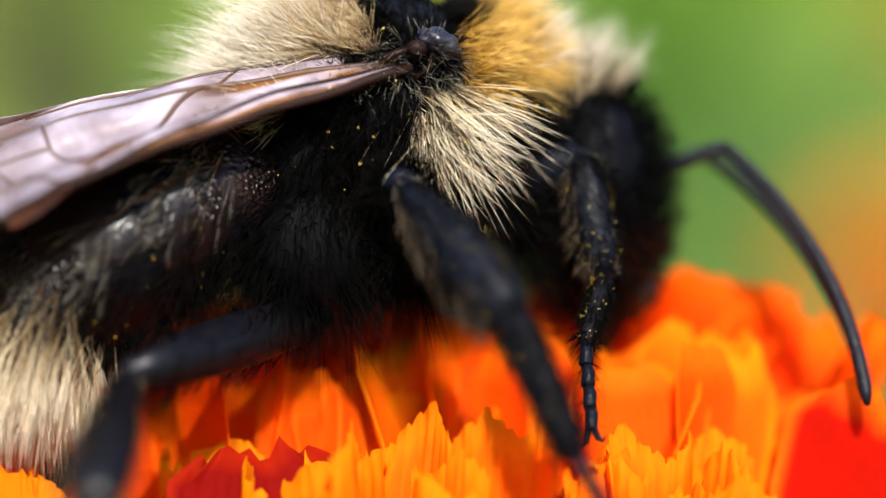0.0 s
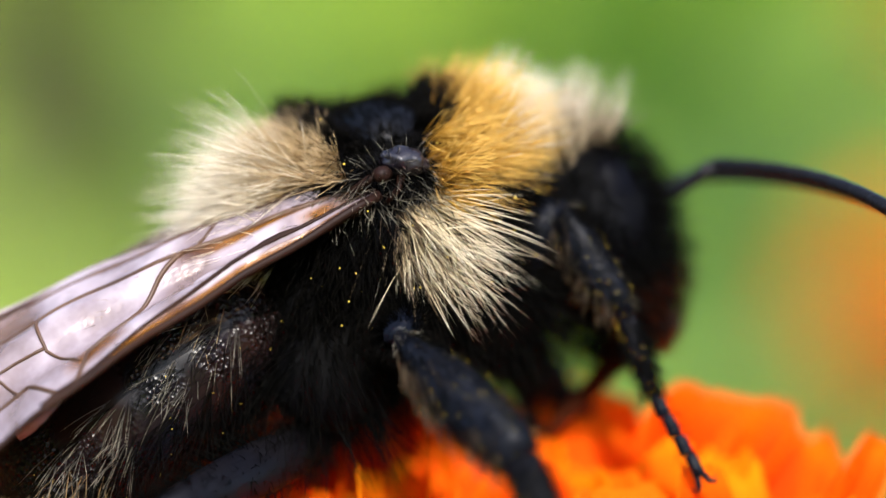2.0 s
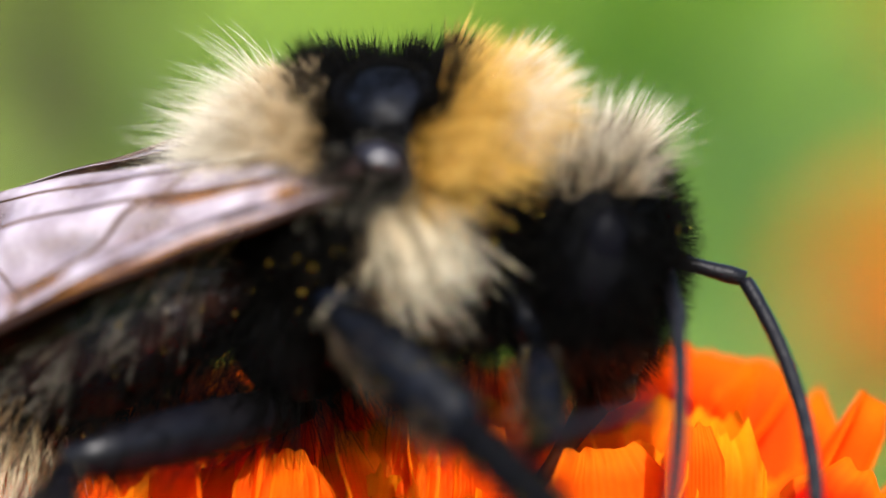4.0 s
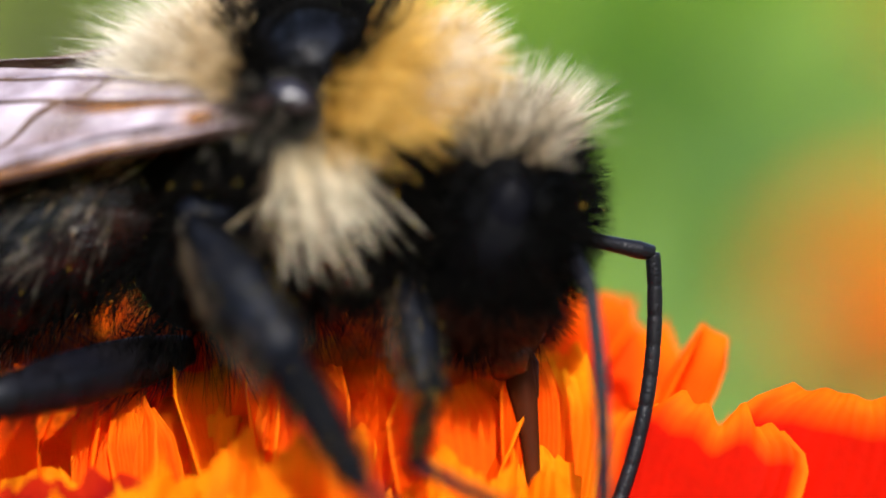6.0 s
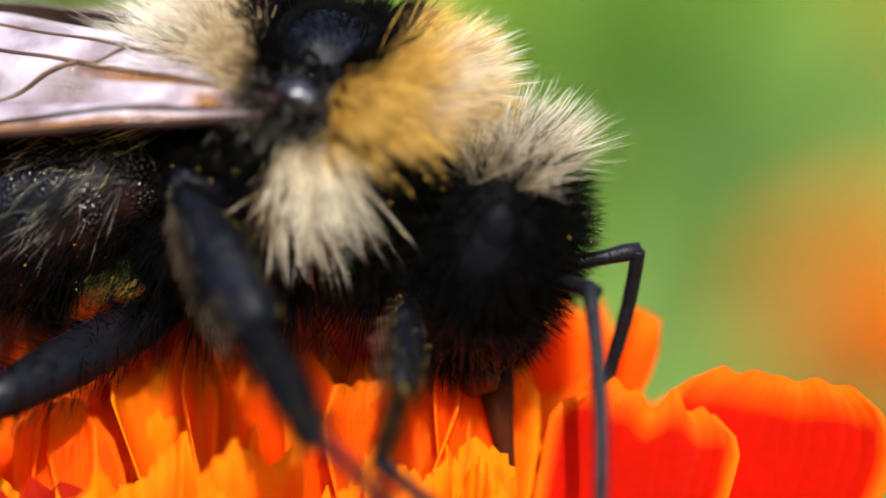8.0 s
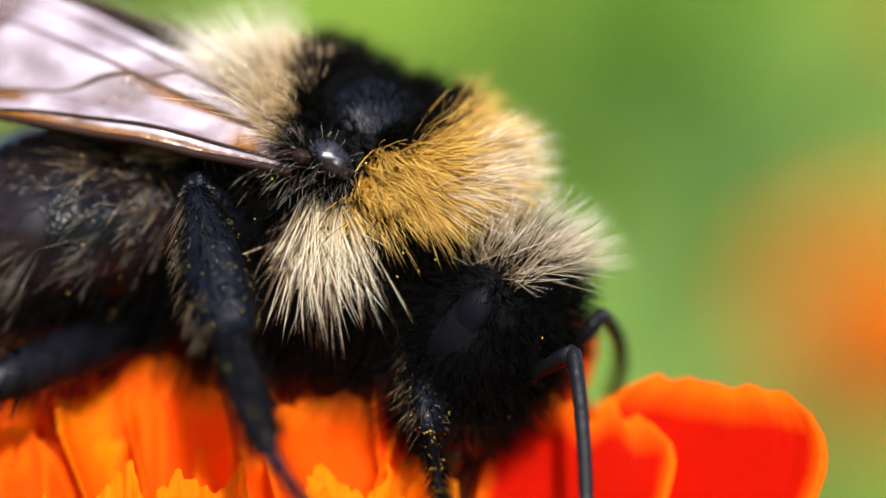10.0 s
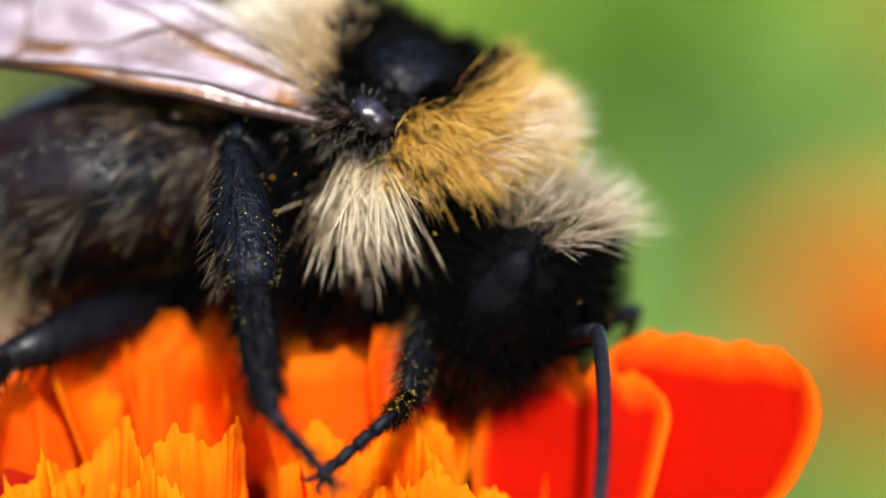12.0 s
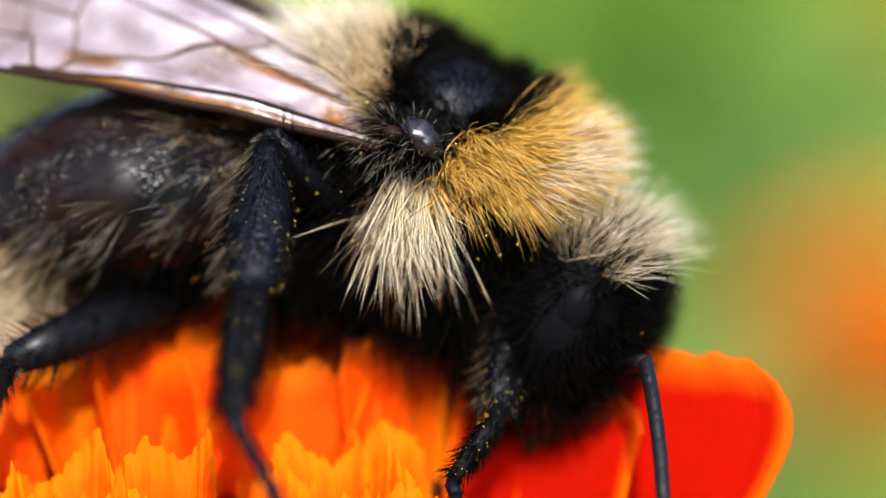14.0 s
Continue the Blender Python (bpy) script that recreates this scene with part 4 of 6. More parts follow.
def build_abdomen():
    """Along -x from its own origin, the waist."""
    c = (-3.85, 0, 0.0)
    n, m = 56, 60
    verts = []
    for j in range(m):
        t = j / (m - 1)
        th = math.pi * min(0.999, max(0.001, t))
        seg = (t * 6) % 1.0
        k = 1 + 0.022 * (1 - seg) - 0.035 * math.exp(-((seg - 0.0) / 0.06) ** 2)
        for i in range(n):
            ph = 2 * math.pi * i / n
            flat = 1 - (0.30 - 0.22 * t) * max(0.0, -math.sin(ph))
            verts.append((c[0] + AB[0] * math.cos(th), c[1] + AB[1] * math.sin(th) * k * math.cos(ph), c[2] + AB[2] * math.sin(th) * k * math.sin(ph) * flat))
    f = grid_faces(n, m, True)
    f.append(tuple(range(n))[::-1])
    f.append(tuple((m - 1) * n + i for i in range(n)))
    ab = part("abdomen", verts, f, SHINY, bee, "shining black segmented abdomen")
    p, nrm, d = on_spheroid(40000, c, AB)
    x, y = p[:, 0], p[:, 1]
    p[:, 2] *= 1 - (0.30 + 0.027 * np.clip(x, -8, 0)) * np.clip(-p[:, 2] / AB[2], 0, 1)
    back = np.array([-0.9, 0, -0.15])

    def sow(mask, count):
        i = np.flatnonzero(mask)
        return rng.choice(i, min(count, len(i)), replace=False)

    i = sow((x > -3.0) & (p[:, 2] > 1.1), 260)
    fur("waist_fur", p[i], unit(nrm[i] * 0.8 + back * 0.8), np.full(len(i), 1.1), (-0.1, 0, -0.1), 0.011, BROWN, ab, "tan fur near the waist", 0.25, 4, 0.25)
    i = sow((x < -1.6) & (x > -6.2) & ((p[:, 2] < -0.3) | (rng.random(len(x)) < 0.06)), 1300)
    fur("band_fur", p[i], unit(nrm[i] * 0.6 + back), np.full(len(i), 1.2), (-0.1, 0, -0.15), 0.011, DARK, ab, "sparse black hairs", 0.35, 4, 0.3)
    # fans of grey hair along the rear edges of the segments, black between them
    roots, ways = [], []
    for cx, cz in ((-1.6, 0.85), (-1.8, 0.25), (-2.9, 0.75), (-3.1, 0.0), (-4.4, 0.5), (-4.6, -0.3), (-5.7, 0.3), (-5.9, -0.4)):
        for s_ in (-1, 1):
            near = (y * s_ > 0) & (np.hypot(x - cx - rng.normal(0, 0.1), p[:, 2] - cz) < 0.36)
            i = sow(near, 24)
            spread = np.stack([np.zeros(len(i)), np.zeros(len(i)), 1.1 * (p[i, 2] - cz)], 1)
            roots.append(p[i])
            ways.append(nrm[i] * 0.45 + back + spread + np.array([0, 0, -0.2]))
    roots, ways = np.concatenate(roots), np.concatenate(ways)
    fur("band_fur", roots, unit(ways), rng.uniform(0.6, 1.15, len(roots)), (-0.1, 0, -0.12), 0.0105, GREY, ab, "fans of grey hair along the segment edges", 0.14, 4, 0.25)
    i = sow((x < -5.4) & (x > -6.8) & (p[:, 2] < 0.2), 220)
    fur("band_fur", p[i], unit(nrm[i] * 0.4 + back + np.array([0, 0, -0.5])), np.full(len(i), 1.5), (-0.1, 0, -0.25), 0.010, TAN, ab, "tan hairs before the pale tail", 0.25, 4, 0.3)
    i = sow((x < -0.8) & (x > -7.0), 1500)
    fur("band_fur", p[i], unit(nrm[i] * 0.45 + back), np.full(len(i), 0.6), (-0.1, 0, -0.1), 0.010, DARK, ab, "short black hairs between the segments", 0.3, 3, 0.2)
    i = sow(x + 1.0 * p[:, 2] + rng.normal(0, 0.4, len(x)) < -7.3, 2800)
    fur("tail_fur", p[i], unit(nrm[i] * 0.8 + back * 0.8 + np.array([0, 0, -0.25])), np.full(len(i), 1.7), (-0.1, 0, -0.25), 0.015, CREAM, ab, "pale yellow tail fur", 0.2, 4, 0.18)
    i = sow((x > -2.9) & (x < -1.0) & (p[:, 2] > 0.5) & (p[:, 2] < 1.6) & (np.abs(p[:, 1]) > 0.8), 70)
    fur("waist_fur", p[i], unit(nrm[i] * 0.7 + back * 0.6 + np.array([0, 0, -0.25])), np.full(len(i), 0.95), (-0.1, 0, -0.2), 0.009, TAN, ab, "pale brown tuft under the wing", 0.35, 4, 0.4)
    i = sow(x < -0.5, 110)
    grains("pollen", p[i] + nrm[i] * rng.uniform(0.02, 0.4, (len(i), 1)), 0.014, ab)
    return ab


def build_leg(name, femur, tibia, meta, label, hairy=1.0, skin=None):
    """Femur, and under it shin, heel joint and foot, each along its own z."""
    fl, fw = femur
    v, f = segment(fl, fw, 0.7)
    leg = part(name, v, f, skin or LEG, bee, label)
    segment_hair("leg_hair", fl, fw, 0.7, int(900 * hairy), 0.6, DARK, leg, 0.8, 0.011)
    tl, tw = tibia
    v, f = segment(tl, tw, 0.55, 18)
    tib = part("tibia", v, f, skin or LEG, leg, "broad black shin with bristles")
    segment_hair("bristle", tl, tw, 0.55, int(900 * hairy), 0.42, DARK, tib, 1.3, 0.010)
    segment_hair("bristle", tl, tw, 0.55, int(150 * hairy), 0.6, BROWN, tib, 0.9, 0.009, 3.3)
    segment_hair("bristle", tl, tw, 0.55, int(130 * hairy), 0.22, GREY, tib, 1.0, 0.007)
    segment_hair("knee_hair", tl * 0.09, tw[:2], 0.6, int(60 * hairy), 0.18, GREY, tib, 0.4, 0.010)
    a = rng.uniform(0, 2 * math.pi, 80)
    t = rng.beta(1.6, 0.9, 80)
    w = np.interp(t, np.linspace(0, 1, len(tw)), tw)
    grains("pollen", np.stack([(w + 0.1) * np.cos(a), (w * 0.55 + 0.06) * np.sin(a), tl * t], 1), 0.012, tib)
    ml, mw = meta
    v, f = segment(ml, mw, 0.45, 16)
    met = part("metatarsus", v, f, HEEL, leg, "flat black heel joint")
    segment_hair("bristle", ml, mw, 0.6, int(900 * hairy), 0.34, DARK, met, 1.1, 0.011)
    t = rng.uniform(0.05, 1, 60)
    w = np.interp(t, np.linspace(0, 1, len(mw)), mw)
    a = rng.normal(3.3, 1.4, 60)
    grains("pollen", np.stack([(w + 0.08) * np.cos(a), (w * 0.6 + 0.05) * np.sin(a), ml * t], 1), 0.012, met)
    pieces = []
    z = 0.0
    for k in range(4):
        pieces.append(tube([(0, 0, z), (0.03, 0, z + 0.12), (0, 0, z + 0.40), (0, 0, z + 0.44)], [0.11, 0.13, 0.155 - 0.01 * k, 0.12], 10))
        z += 0.45
    for s in (-1, 1):
        pieces.append(tube([(0.04 * s, 0.03 * s, z - 0.05), (0.12 * s, 0.08 * s, z + 0.22), (0.20 * s, 0.1 * s, z + 0.28), (0.26 * s, 0.1 * s, z + 0.18)], [0.07, 0.06, 0.04, 0.015], 7))
    v, f = joined(pieces)
    tar = part("tarsus", v, f, LEG, leg, "thin jointed foot with claws")
    segment_hair("bristle", 1.8, [0.12, 0.17, 0.17, 0.15], 1.0, int(110 * hairy), 0.25, DARK, tar, 0.8, 0.009)
    return leg, tib, met, tar


build_thorax()
build_base()
for sgn in (-1, 1):
    build_tegula(sgn)
# folded wings: back along the body, tilted like a roof
WINGS = {}
for sgn in (-1, 1):
    hind = build_wing(sgn, "hindwing", 8.2, 2.4, pose(-0.6 * MM, sgn * 2.35 * MM, 0.42 * MM, sgn * -28, -12, sgn * -2), "smoky brown hindwing under the forewing")
    fore = build_wing(sgn, "forewing", 12.2, 4.0, pose(-0.4 * MM, sgn * 2.62 * MM, 0.62 * MM, sgn * -38, -13, sgn * -3), "smoky brown translucent forewing with dark veins")
    WINGS[sgn] = (fore, hind)
head = build_head()
ANT = {s: build_antenna(head) for s in (-1, 1)}
tongue = build_proboscis(head)
abdomen = build_abdomen()
FRONT = ((2.6, [0.30, 0.42, 0.45, 0.40, 0.28]), (2.7, [0.16, 0.30, 0.36, 0.38, 0.36, 0.30, 0.22]), (1.7, [0.16, 0.19, 0.19, 0.17, 0.11]))
MIDDLE = ((3.0, [0.35, 0.48, 0.50, 0.42, 0.28]), (3.85, [0.10, 0.26, 0.42, 0.52, 0.58, 0.60, 0.59, 0.54, 0.42]), (3.0, [0.33, 0.36, 0.37, 0.36, 0.34, 0.30, 0.20]))
HIND = ((5.6, [0.30, 0.50, 0.56, 0.54, 0.46, 0.30]), (4.3, [0.18, 0.28, 0.40, 0.50, 0.56, 0.56, 0.40]), (3.0, [0.42, 0.5, 0.48, 0.42, 0.25]))
LEGS = {}
for key, dims, lab in (("front", FRONT, "black bristly front leg"), ("middle", MIDDLE, "black bristly middle leg"), ("hind", HIND, "long black shining hind leg")):
    for s, side in ((-1, "near"), (1, "far")):
        LEGS[key, s] = build_leg(key + "_leg", *dims, lab, {"front": 0.5, "middle": 1.0, "hind": 0.6}[key] if s < 0 else 0.4, POLISHED if key == "hind" else None)


# ---- garden behind, out of focus ----
P_BACK = [petal_mesh("petal", 11.5, 6.0 + k, 0.7, 0.4, 0.1, 0.3, FAR, 90 + k) for k in range(2)]


def back_marigold(label):
    """A marigold of the same kind with amber petals, seen out of focus only."""
    r = random.Random(9)
    top = tagged(new("marigold"), label, "flower", "marigolds behind")
    v, f = tube([(4, 20, -352), (3, 14, -200), (1, 4, -60), (0, 0, -16), (0, 0, -9)], [2.2, 2.0, 1.7, 1.8, 2.6], 10)
    part("stem", v, f, STEM, top, "green stem")
    v, f = tube([(0, 0, -9.5), (0, 0, -7), (0, 0, -3), (0, 0, 0.5), (0, 0, 1.2)], [2.4, 3.9, 4.6, 4.9, 2.0], 16)
    part("calyx", v, f, STEM, top, "green cup of fused bracts")
    for n, lean, rad in ((12, 68, 2.1), (12, 46, 1.9), (11, 26, 1.5), (8, 8, 0.9)):
        for i in range(n):
            set_petal(top, P_BACK[i % 2], i * 360 / n + r.uniform(-8, 8), rad, lean + r.uniform(-6, 6), 0.2, r.uniform(-18, 18), size=0.74)
    return top


def garden():
    leaves("garden_plant", (36, 560, 396), (20, 30, 16), 90, 26, LEAF, "leafy sunlit bright green garden plant")
    leaves("garden_plant", (43, 400, 372), (7, 20, 7), 70, 14, LEAF_BLUE, "leafy pale blue-green garden plant")
    # this plant's shade is only its darkened leaf colour
    leaves("garden_plant", (26, 430, 388), (6, 20, 8), 46, 18, LEAF_SHADED, "leafy dark green garden plant in shade")
    leaves("garden_plant", (-52, 420, 391), (6, 25, 13), 70, 20, LEAF_DRY, "dull olive and brown garden plant")
    leaves("garden_plant", (-30, 620, 378), (12, 30, 12), 60, 22, LEAF_BLUE, "leafy pale green garden plant with soft leaves")
    # half shade, again put into the darkened leaf colour
    leaves("garden_plant", (-6, 600, 386), (10, 30, 9), 50, 20, LEAF_SHADED, "leafy mid-green garden plant in half shade")
    leaves("garden_plant", (40, 330, 352), (9, 20, 5), 40, 13, LEAF_BLUE, "low pale blue-green leaves below the blooms")
    a = back_marigold("amber orange marigold in bloom, further back among leaves")
    a.matrix_basis = pose(0.0342, 0.20, 0.3554, 38, 0, 20)
    copy_thing(a, pose(0.058, 0.33, 0.384, 30, 8, 70))
    return a


behind = garden()

# ---- how things move ----
def motions():
    walk(flower, [
        (0, pose(-0.00100, 0.00090, 0.34860, 4.0, -0.0, 0.0)), (0.5, pose(-0.00151, 0.00090, 0.34818, 4.0, -0.0, 0.0)),
        (1, pose(-0.00272, 0.00090, 0.34839, 4.0, -0.0, 0.0)), (1.5, pose(-0.00232, 0.00090, 0.34767, 4.0, -0.0, 0.0)),
        (2, pose(-0.00100, 0.00090, 0.34617, 4.0, -0.0, 0.0)), (2.2, pose(-0.00046, 0.00090, 0.34608, 4.0, -0.0, 0.0)),
        (4.3, pose(-0.00143, -0.00140, 0.34746, 4.0, -0.0, 0.0)), (4.5, pose(-0.00113, -0.00140, 0.34770, 4.0, -0.0, 0.0)),
        (5, pose(-0.00086, -0.00120, 0.34794, 4.0, -0.0, 0.0)), (5.5, pose(-0.00223, -0.00110, 0.34815, 4.7, -0.5, -0.0)),
        (6, pose(-0.00439, -0.00080, 0.34827, 5.3, -1.0, -0.1)), (6.5, pose(-0.00531, -0.00050, 0.34795, 6.0, -1.5, -0.2)),
        (7, pose(-0.00449, -0.00010, 0.34775, 6.7, -2.0, -0.2)), (7.5, pose(-0.00472, 0.00030, 0.34793, 7.3, -2.5, -0.3)),
        (7.7, pose(-0.00499, 0.00040, 0.34830, 7.6, -2.7, -0.4)), (9.8, pose(-0.00634, 0.00215, 0.34757, 10.7, -4.7, -0.9)),
        (10, pose(-0.00626, 0.00240, 0.34780, 11.0, -4.9, -1.0)), (10.5, pose(-0.00611, 0.00270, 0.34803, 11.0, -4.9, -1.0)),
        (11, pose(-0.00628, 0.00270, 0.34846, 11.0, -4.9, -1.0)), (11.5, pose(-0.00684, 0.00270, 0.34907, 11.0, -4.9, -1.0)),
        (12, pose(-0.00635, 0.00270, 0.34868, 11.0, -4.9, -1.0)), (12.5, pose(-0.00526, 0.00270, 0.34807, 11.0, -4.9, -1.0)),
        (13, pose(-0.00524, 0.00270, 0.34850, 11.0, -4.9, -1.0)), (13.5, pose(-0.00637, 0.00270, 0.34859, 11.0, -4.9, -1.0)),
        (14, pose(-0.00693, 0.00270, 0.34843, 11.0, -4.9, -1.0)),
    ])
    walk(WINGS[-1][0], [
        (0, pose(-0.00040, -0.00262, 0.00062, 29.0, -26.0, 3.0)), (0.5, pose(-0.00040, -0.00262, 0.00062, 29.0, -26.0, 3.0)),
        (1, pose(-0.00040, -0.00262, 0.00062, 29.0, -28.5, 3.0)), (1.5, pose(-0.00040, -0.00262, 0.00062, 29.0, -27.0, 3.0)),
        (2, pose(-0.00040, -0.00262, 0.00062, 29.0, -25.0, 3.0)), (4.5, pose(-0.00040, -0.00262, 0.00062, 33.0, -23.0, 3.0)),
        (5, pose(-0.00040, -0.00262, 0.00062, 33.5, -22.5, 3.0)), (5.5, pose(-0.00040, -0.00262, 0.00062, 34.0, -22.0, 3.0)),
        (6, pose(-0.00040, -0.00262, 0.00062, 35.0, -21.8, 3.0)), (6.5, pose(-0.00040, -0.00262, 0.00062, 36.0, -21.7, 3.0)),
        (7, pose(-0.00040, -0.00262, 0.00062, 37.0, -21.5, 3.0)), (7.5, pose(-0.00040, -0.00262, 0.00062, 38.0, -21.1, 3.0)),
        (10, pose(-0.00040, -0.00262, 0.00062, 38.0, -17.0, 3.0)), (10.5, pose(-0.00040, -0.00262, 0.00062, 38.0, -17.0, 3.0)),
        (11, pose(-0.00040, -0.00262, 0.00062, 38.0, -17.0, 3.0)), (11.5, pose(-0.00040, -0.00262, 0.00062, 38.0, -17.0, 3.0)),
        (12, pose(-0.00040, -0.00262, 0.00062, 38.0, -17.0, 3.0)), (12.5, pose(-0.00040, -0.00262, 0.00062, 38.0, -18.0, 3.0)),
        (13, pose(-0.00040, -0.00262, 0.00062, 38.0, -20.5, 3.0)), (13.5, pose(-0.00040, -0.00262, 0.00062, 38.0, -19.0, 3.0)),
        (14, pose(-0.00040, -0.00262, 0.00062, 38.0, -19.0, 3.0)),
    ])
    walk(WINGS[-1][1], [
        (0, pose(-0.00060, -0.00235, 0.00042, 19.0, -25.0, 3.0)), (0.5, pose(-0.00060, -0.00235, 0.00042, 19.0, -25.0, 3.0)),
        (1, pose(-0.00060, -0.00235, 0.00042, 19.0, -27.5, 3.0)), (1.5, pose(-0.00060, -0.00235, 0.00042, 19.0, -26.0, 3.0)),
        (2, pose(-0.00060, -0.00235, 0.00042, 19.0, -24.0, 3.0)), (4.5, pose(-0.00060, -0.00235, 0.00042, 23.0, -22.0, 3.0)),
        (5, pose(-0.00060, -0.00235, 0.00042, 23.5, -21.5, 3.0)), (5.5, pose(-0.00060, -0.00235, 0.00042, 24.0, -21.0, 3.0)),
        (6, pose(-0.00060, -0.00235, 0.00042, 25.0, -20.8, 3.0)), (6.5, pose(-0.00060, -0.00235, 0.00042, 26.0, -20.7, 3.0)),
        (7, pose(-0.00060, -0.00235, 0.00042, 27.0, -20.5, 3.0)), (7.5, pose(-0.00060, -0.00235, 0.00042, 28.0, -20.1, 3.0)),
        (10, pose(-0.00060, -0.00235, 0.00042, 28.0, -16.0, 3.0)), (10.5, pose(-0.00060, -0.00235, 0.00042, 28.0, -16.0, 3.0)),
        (11, pose(-0.00060, -0.00235, 0.00042, 28.0, -16.0, 3.0)), (11.5, pose(-0.00060, -0.00235, 0.00042, 28.0, -16.0, 3.0)),
        (12, pose(-0.00060, -0.00235, 0.00042, 28.0, -16.0, 3.0)), (12.5, pose(-0.00060, -0.00235, 0.00042, 28.0, -17.0, 3.0)),
        (13, pose(-0.00060, -0.00235, 0.00042, 28.0, -19.5, 3.0)), (13.5, pose(-0.00060, -0.00235, 0.00042, 28.0, -18.0, 3.0)),
        (14, pose(-0.00060, -0.00235, 0.00042, 28.0, -18.0, 3.0)),
    ])
    walk(WINGS[1][0], [
        (0, pose(-0.00040, 0.00262, 0.00062, -29.0, -26.0, -3.0)), (0.5, pose(-0.00040, 0.00262, 0.00062, -29.0, -26.0, -3.0)),
        (1, pose(-0.00040, 0.00262, 0.00062, -29.0, -28.5, -3.0)), (1.5, pose(-0.00040, 0.00262, 0.00062, -29.0, -27.0, -3.0)),
        (2, pose(-0.00040, 0.00262, 0.00062, -29.0, -25.0, -3.0)), (4.5, pose(-0.00040, 0.00262, 0.00062, -33.0, -23.0, -3.0)),
        (5, pose(-0.00040, 0.00262, 0.00062, -33.5, -22.5, -3.0)), (5.5, pose(-0.00040, 0.00262, 0.00062, -34.0, -22.0, -3.0)),
        (6, pose(-0.00040, 0.00262, 0.00062, -35.0, -21.8, -3.0)), (6.5, pose(-0.00040, 0.00262, 0.00062, -36.0, -21.7, -3.0)),
        (7, pose(-0.00040, 0.00262, 0.00062, -37.0, -21.5, -3.0)), (7.5, pose(-0.00040, 0.00262, 0.00062, -38.0, -21.1, -3.0)),
        (10, pose(-0.00040, 0.00262, 0.00062, -38.0, -17.0, -3.0)), (10.5, pose(-0.00040, 0.00262, 0.00062, -38.0, -17.0, -3.0)),
        (11, pose(-0.00040, 0.00262, 0.00062, -38.0, -17.0, -3.0)), (11.5, pose(-0.00040, 0.00262, 0.00062, -38.0, -17.0, -3.0)),
        (12, pose(-0.00040, 0.00262, 0.00062, -38.0, -17.0, -3.0)), (12.5, pose(-0.00040, 0.00262, 0.00062, -38.0, -18.0, -3.0)),
        (13, pose(-0.00040, 0.00262, 0.00062, -38.0, -20.5, -3.0)), (13.5, pose(-0.00040, 0.00262, 0.00062, -38.0, -19.0, -3.0)),
        (14, pose(-0.00040, 0.00262, 0.00062, -38.0, -19.0, -3.0)),
    ])
    walk(WINGS[1][1], [
        (0, pose(-0.00060, 0.00235, 0.00042, -19.0, -25.0, -3.0)), (0.5, pose(-0.00060, 0.00235, 0.00042, -19.0, -25.0, -3.0)),
        (1, pose(-0.00060, 0.00235, 0.00042, -19.0, -27.5, -3.0)), (1.5, pose(-0.00060, 0.00235, 0.00042, -19.0, -26.0, -3.0)),
        (2, pose(-0.00060, 0.00235, 0.00042, -19.0, -24.0, -3.0)), (4.5, pose(-0.00060, 0.00235, 0.00042, -23.0, -22.0, -3.0)),
        (5, pose(-0.00060, 0.00235, 0.00042, -23.5, -21.5, -3.0)), (5.5, pose(-0.00060, 0.00235, 0.00042, -24.0, -21.0, -3.0)),
        (6, pose(-0.00060, 0.00235, 0.00042, -25.0, -20.8, -3.0)), (6.5, pose(-0.00060, 0.00235, 0.00042, -26.0, -20.7, -3.0)),
        (7, pose(-0.00060, 0.00235, 0.00042, -27.0, -20.5, -3.0)), (7.5, pose(-0.00060, 0.00235, 0.00042, -28.0, -20.1, -3.0)),
        (10, pose(-0.00060, 0.00235, 0.00042, -28.0, -16.0, -3.0)), (10.5, pose(-0.00060, 0.00235, 0.00042, -28.0, -16.0, -3.0)),
        (11, pose(-0.00060, 0.00235, 0.00042, -28.0, -16.0, -3.0)), (11.5, pose(-0.00060, 0.00235, 0.00042, -28.0, -16.0, -3.0)),
        (12, pose(-0.00060, 0.00235, 0.00042, -28.0, -16.0, -3.0)), (12.5, pose(-0.00060, 0.00235, 0.00042, -28.0, -17.0, -3.0)),
        (13, pose(-0.00060, 0.00235, 0.00042, -28.0, -19.5, -3.0)), (13.5, pose(-0.00060, 0.00235, 0.00042, -28.0, -18.0, -3.0)),
        (14, pose(-0.00060, 0.00235, 0.00042, -28.0, -18.0, -3.0)),
    ])
